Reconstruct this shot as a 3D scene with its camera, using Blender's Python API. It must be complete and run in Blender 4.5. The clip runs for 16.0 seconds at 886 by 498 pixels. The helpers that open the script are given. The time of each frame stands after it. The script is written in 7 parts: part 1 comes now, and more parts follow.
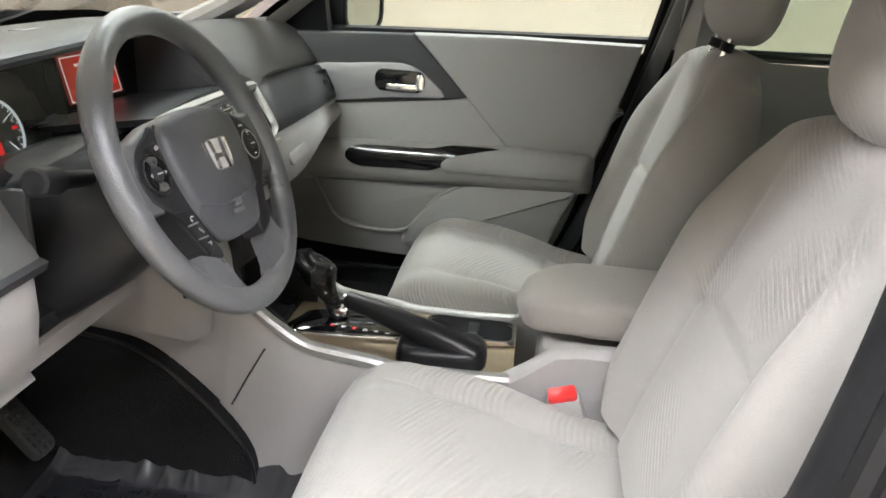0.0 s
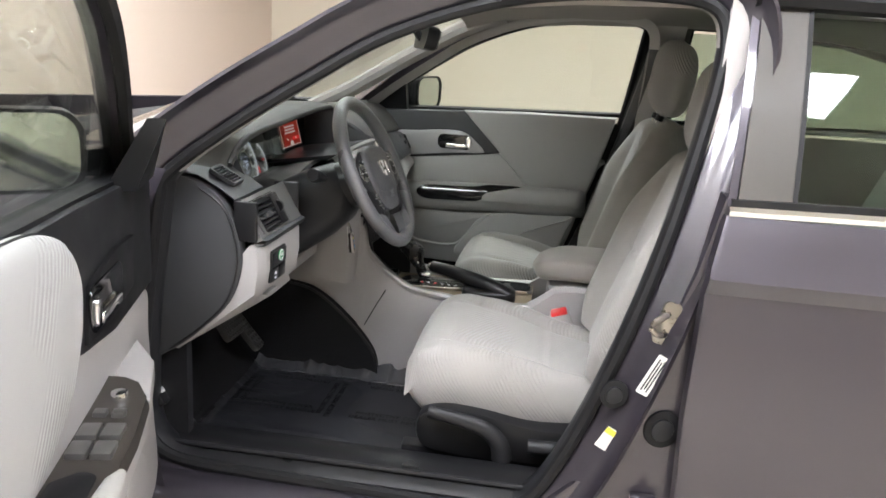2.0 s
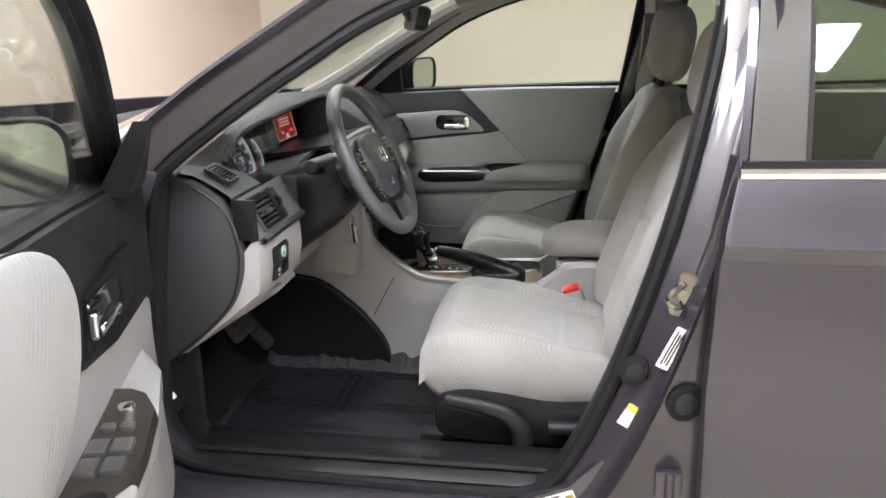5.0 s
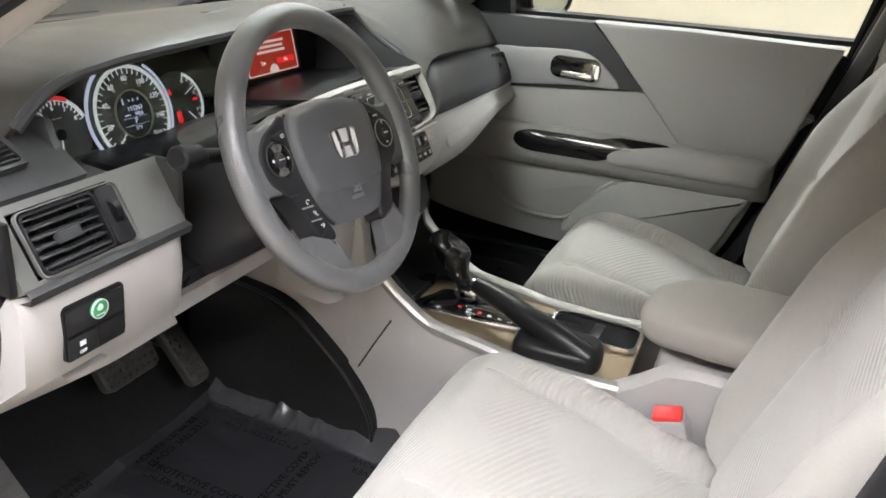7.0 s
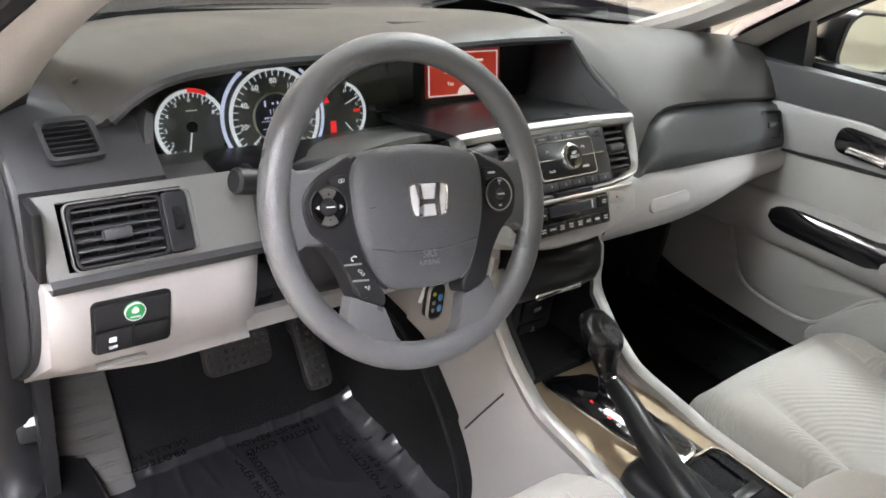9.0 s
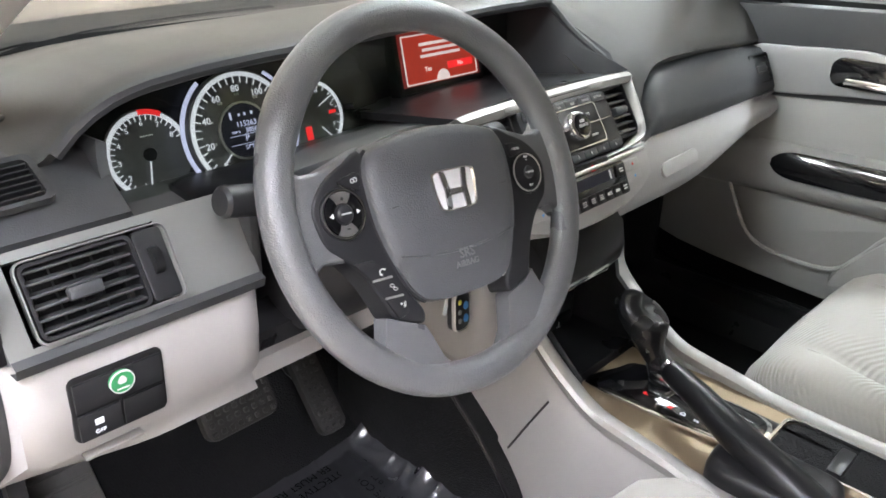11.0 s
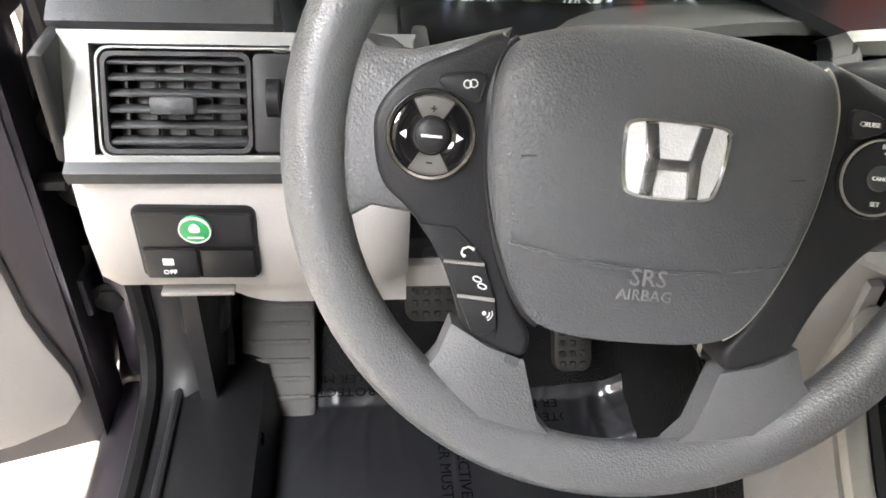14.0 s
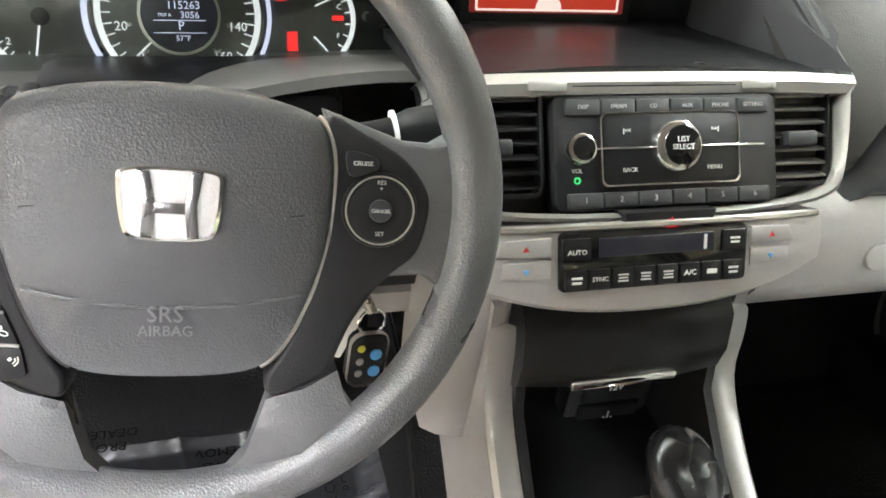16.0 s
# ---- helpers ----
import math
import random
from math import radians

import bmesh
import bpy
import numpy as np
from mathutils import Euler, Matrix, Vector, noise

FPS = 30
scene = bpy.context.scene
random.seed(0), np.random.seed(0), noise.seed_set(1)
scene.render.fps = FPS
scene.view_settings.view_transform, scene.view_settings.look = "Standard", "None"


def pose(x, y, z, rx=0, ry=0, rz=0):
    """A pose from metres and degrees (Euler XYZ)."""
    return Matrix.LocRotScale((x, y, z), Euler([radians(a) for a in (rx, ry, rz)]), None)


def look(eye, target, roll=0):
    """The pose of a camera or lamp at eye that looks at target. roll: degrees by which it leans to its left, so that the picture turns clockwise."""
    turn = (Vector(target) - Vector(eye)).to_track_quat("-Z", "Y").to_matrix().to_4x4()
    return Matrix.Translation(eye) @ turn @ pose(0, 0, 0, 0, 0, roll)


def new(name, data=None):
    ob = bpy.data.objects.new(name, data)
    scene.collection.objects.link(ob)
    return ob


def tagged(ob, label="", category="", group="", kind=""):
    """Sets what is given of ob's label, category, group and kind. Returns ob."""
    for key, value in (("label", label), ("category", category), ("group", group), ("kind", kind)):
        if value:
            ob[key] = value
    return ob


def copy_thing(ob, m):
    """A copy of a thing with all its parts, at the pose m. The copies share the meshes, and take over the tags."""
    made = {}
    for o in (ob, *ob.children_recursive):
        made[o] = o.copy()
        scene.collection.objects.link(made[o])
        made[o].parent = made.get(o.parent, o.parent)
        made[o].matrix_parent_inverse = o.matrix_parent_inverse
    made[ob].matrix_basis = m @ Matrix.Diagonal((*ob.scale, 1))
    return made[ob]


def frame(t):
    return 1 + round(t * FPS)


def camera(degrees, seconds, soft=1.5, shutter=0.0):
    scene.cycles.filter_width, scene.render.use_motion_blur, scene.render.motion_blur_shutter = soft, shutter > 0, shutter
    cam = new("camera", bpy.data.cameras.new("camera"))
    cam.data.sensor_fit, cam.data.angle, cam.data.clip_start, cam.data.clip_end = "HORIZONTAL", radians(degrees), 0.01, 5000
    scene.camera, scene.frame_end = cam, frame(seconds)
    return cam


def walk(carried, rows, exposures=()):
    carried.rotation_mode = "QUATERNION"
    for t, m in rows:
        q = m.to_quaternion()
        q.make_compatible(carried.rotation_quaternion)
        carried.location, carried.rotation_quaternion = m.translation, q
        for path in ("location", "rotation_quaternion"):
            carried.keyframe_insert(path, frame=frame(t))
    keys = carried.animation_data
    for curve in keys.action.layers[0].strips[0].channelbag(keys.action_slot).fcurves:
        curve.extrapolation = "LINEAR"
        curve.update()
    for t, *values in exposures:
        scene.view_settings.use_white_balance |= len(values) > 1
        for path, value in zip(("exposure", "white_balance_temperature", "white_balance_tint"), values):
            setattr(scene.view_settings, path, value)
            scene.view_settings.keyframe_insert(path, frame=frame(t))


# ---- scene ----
cam = camera(59.1, 16.0, soft=1.7)
PATH = [
    (0, (0.376, -1.266, 1.161), (0.187, 0.602, 0.471), 4.0),
    (0.5, (0.380, -1.497, 1.215), (0.171, 0.384, 0.569), 3.9),
    (1, (0.359, -1.728, 1.231), (0.155, 0.165, 0.617), 4.1),
    (1.5, (0.369, -1.978, 1.230), (0.145, -0.070, 0.674), 4.0),
    (2, (0.414, -2.241, 1.229), (0.157, -0.324, 0.720), 3.7),
    (2.5, (0.449, -2.374, 1.212), (0.179, -0.456, 0.712), 2.9),
    (3, (0.446, -2.373, 1.216), (0.169, -0.455, 0.722), 1.8),
    (3.5, (0.416, -2.331, 1.234), (0.142, -0.412, 0.744), 0.6),
    (4, (0.409, -2.340, 1.237), (0.132, -0.421, 0.746), -0.3),
    (4.5, (0.411, -2.322, 1.238), (0.137, -0.408, 0.727), -0.6),
    (4.7, (0.407, -2.286, 1.230), (0.140, -0.375, 0.704), -0.5),
    (6.8, (0.510, -1.339, 1.218), (-0.096, 0.395, 0.427), 3.9),
    (7, (0.503, -1.244, 1.222), (-0.174, 0.456, 0.415), 5.1),
    (7.5, (0.525, -1.062, 1.239), (-0.378, 0.506, 0.385), 7.1),
    (8, (0.589, -0.939, 1.255), (-0.508, 0.477, 0.365), 8.6),
    (8.5, (0.626, -0.912, 1.276), (-0.609, 0.372, 0.367), 9.4),
    (9, (0.625, -0.907, 1.285), (-0.686, 0.295, 0.371), 9.1),
    (9.2, (0.625, -0.906, 1.288), (-0.695, 0.282, 0.369), 8.8),
    (11.5, (0.439, -0.865, 1.148), (-0.824, 0.432, 0.299), -0.9),
    (12, (0.413, -0.664, 1.112), (-1.124, 0.327, 0.303), -0.6),
    (12.5, (0.378, -0.580, 1.137), (-1.280, 0.009, 0.186), 0.3),
    (13, (0.374, -0.554, 1.147), (-1.245, -0.236, 0.017), 1.4),
    (13.5, (0.344, -0.543, 1.139), (-1.210, -0.341, -0.103), 2.8),
    (14, (0.322, -0.525, 1.131), (-1.212, -0.330, -0.136), 4.0),
    (14.5, (0.325, -0.496, 1.133), (-1.208, -0.229, -0.123), 5.3),
    (15, (0.347, -0.403, 1.145), (-1.183, -0.033, -0.088), 6.6),
    (15.5, (0.372, -0.349, 1.162), (-1.162, 0.098, -0.041), 7.1),
    (16, (0.380, -0.336, 1.163), (-1.172, 0.161, 0.004), 6.9),
]
EXPOSURES = [(0, 0.80, 6450, 10), (2, 0.36, 6350, 11), (4.7, 0.33, 6300, 11), (7, 0.88, 6500, 11), (9, 1.2, 6400, 14),
             (11.5, 1.36, 6250, 14), (12.5, 1.62, 6250, 14), (13.5, 1.55, 6600, 10), (16, 1.72, 6600, 10)]
walk(cam, [(t, look(eye, target, roll)) for t, eye, target, roll in PATH],
     exposures=EXPOSURES)

# ---- world and light ----
world = bpy.data.worlds.new("showroom_world")
world.use_nodes = True
scene.world = world
world.node_tree.nodes["Background"].inputs[0].default_value = (0.9, 0.85, 0.78, 1)
world.node_tree.nodes["Background"].inputs[1].default_value = 0.1
PANEL_GLOW = 32.0


# ---- materials ----
def mat(name, color, rough=0.5, metal=0.0, grain=0.0, grain_size=0.002, vary=0.12, vary_size=0.15,
        coat=0.0, sheen=0.0, smudge=0.0, spec=0.5):
    """A procedural surface: base colour varied at two scales, grain relief and uneven gloss."""
    m = bpy.data.materials.new(name)
    m.use_nodes = True
    nt = m.node_tree
    b = nt.nodes["Principled BSDF"]
    b.inputs["Metallic"].default_value = metal
    b.inputs["Specular IOR Level"].default_value = spec
    b.inputs["Coat Weight"].default_value = coat
    b.inputs["Coat Roughness"].default_value = 0.06
    b.inputs["Sheen Weight"].default_value = sheen
    tc = nt.nodes.new("ShaderNodeTexCoord")
    big = nt.nodes.new("ShaderNodeTexNoise")
    big.inputs["Scale"].default_value = 1.0 / vary_size
    big.inputs["Detail"].default_value = 4
    fine = nt.nodes.new("ShaderNodeTexNoise")
    fine.inputs["Scale"].default_value = 0.6 / grain_size
    fine.inputs["Detail"].default_value = 2
    for n in (big, fine):
        nt.links.new(tc.outputs["Object"], n.inputs["Vector"])
    mixf = nt.nodes.new("ShaderNodeMath")
    mixf.operation = "MULTIPLY_ADD"
    mixf.inputs[1].default_value = 0.35
    nt.links.new(fine.outputs[0], mixf.inputs[0])
    half = nt.nodes.new("ShaderNodeMath")
    half.operation = "MULTIPLY"
    half.inputs[1].default_value = 0.65
    nt.links.new(big.outputs[0], half.inputs[0])
    nt.links.new(half.outputs[0], mixf.inputs[2])
    ramp = nt.nodes.new("ShaderNodeMix")
    ramp.data_type = "RGBA"
    lo = [max(0, c * (1 - vary)) for c in color]
    hi = [min(1, c * (1 + vary)) for c in color]
    ramp.inputs[6].default_value = (*lo, 1)
    ramp.inputs[7].default_value = (*hi, 1)
    nt.links.new(mixf.outputs[0], ramp.inputs[0])
    nt.links.new(ramp.outputs[2], b.inputs["Base Color"])
    mr = nt.nodes.new("ShaderNodeMapRange")
    mr.inputs[1].default_value, mr.inputs[2].default_value = 0.3, 0.7
    mr.inputs[3].default_value = max(0.02, rough - 0.06 - smudge)
    mr.inputs[4].default_value = min(1.0, rough + 0.06 + smudge)
    nt.links.new(big.outputs[0], mr.inputs[0])
    nt.links.new(mr.outputs[0], b.inputs["Roughness"])
    if grain:
        vo = nt.nodes.new("ShaderNodeTexVoronoi")
        vo.inputs["Scale"].default_value = 1.0 / grain_size
        nt.links.new(tc.outputs["Object"], vo.inputs["Vector"])
        bp = nt.nodes.new("ShaderNodeBump")
        bp.inputs["Strength"].default_value = grain
        bp.inputs["Distance"].default_value = grain_size * 0.5
        nt.links.new(vo.outputs[0], bp.inputs["Height"])
        nt.links.new(bp.outputs[0], b.inputs["Normal"])
    return m


def glow(name, color, strength):
    m = bpy.data.materials.new(name)
    m.use_nodes = True
    b = m.node_tree.nodes["Principled BSDF"]
    b.inputs["Base Color"].default_value = (*[c * 0.5 for c in color], 1)
    b.inputs["Roughness"].default_value = 0.4
    b.inputs["Emission Color"].default_value = (*color, 1)
    b.inputs["Emission Strength"].default_value = strength
    return m


def glass(name, tint, gloss=1.0):
    """Thin pane: lets light straight through, mirrors by Fresnel."""
    m = bpy.data.materials.new(name)
    m.use_nodes = True
    nt = m.node_tree
    nt.nodes.remove(nt.nodes["Principled BSDF"])
    tr = nt.nodes.new("ShaderNodeBsdfTransparent")
    tr.inputs[0].default_value = (*tint, 1)
    gl = nt.nodes.new("ShaderNodeBsdfGlossy")
    gl.inputs["Roughness"].default_value = 0.01
    lw = nt.nodes.new("ShaderNodeLayerWeight")
    lw.inputs[0].default_value = 0.5
    pw = nt.nodes.new("ShaderNodeMath")
    pw.operation = "POWER"
    pw.inputs[1].default_value = 4.0
    nt.links.new(lw.outputs["Facing"], pw.inputs[0])
    fr = nt.nodes.new("ShaderNodeMath")
    fr.operation = "MULTIPLY_ADD"
    fr.inputs[1].default_value, fr.inputs[2].default_value = 0.9 * gloss, 0.045 * gloss
    nt.links.new(pw.outputs[0], fr.inputs[0])
    mx = nt.nodes.new("ShaderNodeMixShader")
    nt.links.new(fr.outputs[0], mx.inputs[0])
    nt.links.new(tr.outputs[0], mx.inputs[1])
    nt.links.new(gl.outputs[0], mx.inputs[2])
    nt.links.new(mx.outputs[0], nt.nodes["Material Output"].inputs[0])
    return m


def fabric(name, color, ribs=0.0, rib_size=0.007):
    """Woven cloth: fine weave relief, and embossed wavy ribs in patches."""
    m = mat(name, color, 0.92, 0, 0.0, 0.0016, 0.10, 0.12, sheen=0.25)
    nt = m.node_tree
    b = nt.nodes["Principled BSDF"]
    tc = nt.nodes.new("ShaderNodeTexCoord")
    mp = nt.nodes.new("ShaderNodeMapping")
    mp.inputs["Rotation"].default_value = (0.5, 0.35, 0.6)
    nt.links.new(tc.outputs["Object"], mp.inputs["Vector"])
    wv = nt.nodes.new("ShaderNodeTexWave")
    wv.inputs["Scale"].default_value = 0.314 / rib_size
    wv.inputs["Distortion"].default_value = 3.0
    wv.inputs["Detail"].default_value = 0.0
    wv.inputs["Detail Scale"].default_value = 0.15
    nt.links.new(mp.outputs[0], wv.inputs["Vector"])
    patch = nt.nodes.new("ShaderNodeTexNoise")
    patch.inputs["Scale"].default_value = 7.0
    patch.inputs["Detail"].default_value = 0.0
    nt.links.new(tc.outputs["Object"], patch.inputs["Vector"])
    pr = nt.nodes.new("ShaderNodeMapRange")
    pr.inputs[1].default_value, pr.inputs[2].default_value = 0.46, 0.60
    nt.links.new(patch.outputs[0], pr.inputs[0])
    mu = nt.nodes.new("ShaderNodeMath")
    mu.operation = "MULTIPLY"
    nt.links.new(wv.outputs["Fac"], mu.inputs[0])
    nt.links.new(pr.outputs[0], mu.inputs[1])
    weave = nt.nodes.new("ShaderNodeTexVoronoi")
    weave.inputs["Scale"].default_value = 650
    nt.links.new(tc.outputs["Object"], weave.inputs["Vector"])
    b1 = nt.nodes.new("ShaderNodeBump")
    b1.inputs["Strength"].default_value = ribs
    b1.inputs["Distance"].default_value = 0.0016
    nt.links.new(mu.outputs[0], b1.inputs["Height"])
    b2 = nt.nodes.new("ShaderNodeBump")
    b2.inputs["Strength"].default_value = 0.25
    b2.inputs["Distance"].default_value = 0.0008
    nt.links.new(weave.outputs[0], b2.inputs["Height"])
    nt.links.new(b1.outputs[0], b2.inputs["Normal"])
    nt.links.new(b2.outputs[0], b.inputs["Normal"])
    return m


M_LEATHER = mat("wheel_leather", (0.108, 0.110, 0.116), 0.32, 0, 0.42, 0.0015, 0.10, 0.1, spec=0.8)
M_HUB = mat("hub_vinyl", (0.080, 0.082, 0.089), 0.38, 0, 0.42, 0.0015, 0.12, 0.08, spec=0.45)
M_DASH = mat("dash_vinyl", (0.050, 0.048, 0.045), 0.5, 0, 0.25, 0.0016, 0.15, 0.2, spec=0.3)
M_DASHMID = mat("dash_charcoal", (0.048, 0.049, 0.052), 0.45, 0, 0.2, 0.0014, 0.12, 0.2, spec=0.3)
M_BLACK = mat("black_plastic", (0.012, 0.012, 0.013), 0.33, 0, 0.1, 0.001, 0.2, 0.1, spec=0.3)
M_GLOSSBLACK = mat("gloss_black", (0.006, 0.006, 0.007), 0.08, 0, 0, 0.002, 0.2, 0.1, coat=0.5)
M_DARKGREY = mat("dark_grey_plastic", (0.020, 0.020, 0.022), 0.40, 0, 0.15, 0.0012, 0.15, 0.1, spec=0.3)
M_LIGHT = mat("light_grey_vinyl", (0.38, 0.365, 0.36), 0.5, 0, 0.15, 0.0014, 0.05, 0.2)
M_DOORGREY = mat("door_grey_vinyl", (0.33, 0.325, 0.315), 0.5, 0, 0.15, 0.0016, 0.06, 0.2)
M_DIAL = mat("dial_grey", (0.105, 0.103, 0.103), 0.35, 0, 0, 0.002, 0.1, 0.1)
M_SILVER = mat("satin_silver", (0.62, 0.60, 0.57), 0.36, 0.85, 0, 0.002, 0.06, 0.1)
M_BAND = mat("satin_grey_trim", (0.225, 0.227, 0.223), 0.46, 0.45, 0, 0.002, 0.06, 0.1)
M_SPEAR = mat("satin_door_spear", (0.36, 0.36, 0.365), 0.40, 0.35, 0, 0.002, 0.05, 0.1)
M_SILVERPAINT = mat("silver_paint", (0.34, 0.33, 0.315), 0.38, 0.35, 0, 0.002, 0.05, 0.1)
M_SWITCHTOP = mat("switch_top_grey", (0.17, 0.165, 0.16), 0.35, 0.5, 0, 0.002, 0.06, 0.1)
M_CHROME = mat("chrome", (0.85, 0.85, 0.86), 0.09, 1.0, 0, 0.002, 0.04, 0.1)
M_SPARKLE = mat("emblem_white", (0.72, 0.72, 0.74), 0.35, 0.1, 0.6, 0.0012, 0.15, 0.01)
M_PAINT = mat("violet_grey_paint", (0.052, 0.046, 0.058), 0.36, 0.5, 0, 0.0006, 0.10, 0.4, coat=1.0)
M_COVER = mat("pillar_cover_film", (0.060, 0.054, 0.046), 0.50, 0, 0, 0.002, 0.2, 0.08)
M_RUBBER = mat("rubber", (0.010, 0.010, 0.011), 0.55, 0, 0.1, 0.001, 0.2, 0.1, spec=0.3)
M_CARPET = mat("black_carpet", (0.010, 0.010, 0.011), 0.95, 0, 0.9, 0.003, 0.4, 0.05, spec=0.3)
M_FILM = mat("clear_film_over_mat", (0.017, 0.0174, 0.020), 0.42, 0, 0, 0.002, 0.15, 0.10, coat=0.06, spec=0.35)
# whitish film edge; base raised above the film's to stand in for lamp glints
M_FILMGLINT = mat("clear_film_glint_tone", (0.048, 0.0485, 0.053), 0.16, 0, 0, 0.002, 0.15, 0.10, coat=1.0)
M_EMBOSS = mat("embossed_grey", (0.17, 0.17, 0.178), 0.5)
M_POD = mat("satin_black_pod", (0.020, 0.020, 0.022), 0.42, 0, 0.15, 0.0012, 0.12, 0.06, spec=0.28)
M_EMBLEM = mat("emblem_grey_chrome", (0.34, 0.34, 0.36), 0.24, 0.95, 0, 0.002, 0.05, 0.02)
M_INKDIM = mat("ink_grey", (0.36, 0.36, 0.36), 0.5)
M_CLUSTERLIP = mat("cluster_lip_grey", (0.115, 0.113, 0.11), 0.42, 0, 0.15, 0.0014, 0.1, 0.1)
M_PRINT = mat("print_black", (0.002, 0.002, 0.002), 0.7, spec=0.1)
M_FABRIC = fabric("seat_cloth", (0.335, 0.32, 0.30), 0.8)
M_FABRICSIDE = fabric("seat_side_cloth", (0.38, 0.37, 0.35), 0.15)
M_FABRICDARK = fabric("armrest_cloth", (0.34, 0.315, 0.29), 0.0)
M_DOORCLOTH = fabric("door_cloth", (0.33, 0.325, 0.315), 1.0, 0.011)
M_HEADLINER = mat("headliner", (0.32, 0.30, 0.28), 0.95, 0, 0.3, 0.002, 0.08, 0.1)
M_PILLAR = mat("pillar_trim", (0.42, 0.40, 0.385), 0.7, 0, 0.1, 0.002, 0.05, 0.2)
M_BRONZE = mat("brushed_bronze", (0.27, 0.21, 0.14), 0.42, 0.6, 0, 0.0015, 0.15, 0.05)
M_SWITCH = mat("switch_panel_brown", (0.055, 0.048, 0.042), 0.4, 0.2, 0, 0.0015, 0.15, 0.05)
M_KNOB = mat("gloss_leather", (0.012, 0.012, 0.013), 0.26, 0, 0.12, 0.0016, 0.2, 0.05)
M_RESTGREY = mat("foot_rest_grey", (0.11, 0.108, 0.105), 0.6, 0, 0.3, 0.002, 0.2, 0.05)
M_PEDAL = mat("pedal_rubber", (0.035, 0.034, 0.032), 0.6, 0, 0.3, 0.002, 0.3, 0.03, spec=0.3)
M_STEEL = mat("zinc_steel", (0.36, 0.34, 0.31), 0.3, 1.0, 0, 0.002, 0.1, 0.02)
M_RED = mat("buckle_red", (0.62, 0.03, 0.03), 0.35)
M_WHITE = mat("label_white", (0.78, 0.78, 0.75), 0.5)
M_YELLOW = mat("label_yellow", (0.75, 0.68, 0.08), 0.5)
M_GREEN = mat("eco_green", (0.03, 0.30, 0.10), 0.3)
M_INK = mat("ink_white", (0.70, 0.70, 0.70), 0.5)
M_WALL = mat("wall_paint", (0.70, 0.65, 0.545), 0.85, 0, 0.1, 0.004, 0.05, 1.2)
M_WALLPINK = mat("wall_paint_front", (0.62, 0.53, 0.455), 0.85, 0, 0.1, 0.004, 0.05, 1.2)
M_CEIL = mat("ceiling_paint", (0.75, 0.73, 0.70), 0.9, 0, 0.1, 0.004, 0.04, 0.8)
M_FLOOR = mat("floor_tile", (0.62, 0.56, 0.47), 0.3, 0, 0, 0.01, 0.10, 0.5)
M_GROUT = mat("grout", (0.35, 0.31, 0.26), 0.8)
M_CURTAIN = mat("white_sheeting", (0.72, 0.70, 0.64), 0.45, 0, 0, 0.01, 0.06, 0.5)
M_BLUE = mat("fob_blue", (0.10, 0.35, 0.75), 0.3)
M_WINDOW = glass("window_glass", (0.90, 0.93, 0.90))
M_TINTED = glass("tinted_glass", (0.66, 0.72, 0.66))
M_MIRROR = mat("mirror_silver", (0.80, 0.86, 0.84), 0.03, 1.0, 0, 0.01, 0.01, 0.5)
G_WHITE = glow("dial_white", (0.92, 0.93, 1.0), 0.30)
G_BLUE = glow("dial_blue_white", (0.70, 0.72, 1.0), 0.34)
G_RED = glow("dial_red", (1.0, 0.03, 0.03), 0.35)
G_SCREEN = glow("screen_red", (0.75, 0.060, 0.028), 0.145)
G_SCREENDARK = glow("screen_dark_red", (0.20, 0.018, 0.014), 0.22)
G_SCREENTEXT = glow("screen_text", (1.0, 0.85, 0.78), 0.24)
G_LCD = glow("lcd_dark", (0.008, 0.008, 0.012), 0.4)
G_GREEN = glow("button_green", (0.05, 0.8, 0.2), 0.3)
G_LAMP = glow("ceiling_panel", (0.95, 0.96, 1.0), PANEL_GLOW)


# ---- building helpers ----
def link(name, me, material, parent=None, label="", sharp=38):
    me.materials.append(material)
    me.shade_smooth()
    me.set_sharp_from_angle(angle=radians(sharp))
    ob = new(name, me)
    if parent is not None:
        ob.parent = parent
    if label:
        ob["label"] = label
    return ob


def part(name, bm, material, parent=None, label="", sharp=38):
    bmesh.ops.recalc_face_normals(bm, faces=bm.faces)
    me = bpy.data.meshes.new(name)
    bm.to_mesh(me)
    bm.free()
    return link(name, me, material, parent, label, sharp)


def thing(name, label, category, group="", kind="", at=(0, 0, 0)):
    ob = new(name)
    ob.location = at
    ob.empty_display_size = 0.02
    return tagged(ob, label, category, group, kind)


I4 = Matrix.Identity(4)


def box(cx, cy, cz, sx, sy, sz, bev=0.004, m=I4, seg=2, bm=None):
    own = bmesh.new()
    bmesh.ops.create_cube(own, size=1)
    bmesh.ops.scale(own, vec=(sx, sy, sz), verts=own.verts)
    if bev:
        bmesh.ops.bevel(own, geom=own.edges[:], offset=min(bev, 0.49 * min(sx, sy, sz)), segments=seg, profile=0.5, affect="EDGES")
    bmesh.ops.transform(own, matrix=m @ Matrix.Translation((cx, cy, cz)), verts=own.verts)
    return merge(bm, own)


def merge(bm, own):
    if bm is None:
        return own
    me = bpy.data.meshes.new("tmp")
    own.to_mesh(me)
    own.free()
    bm.from_mesh(me)
    bpy.data.meshes.remove(me)
    return bm


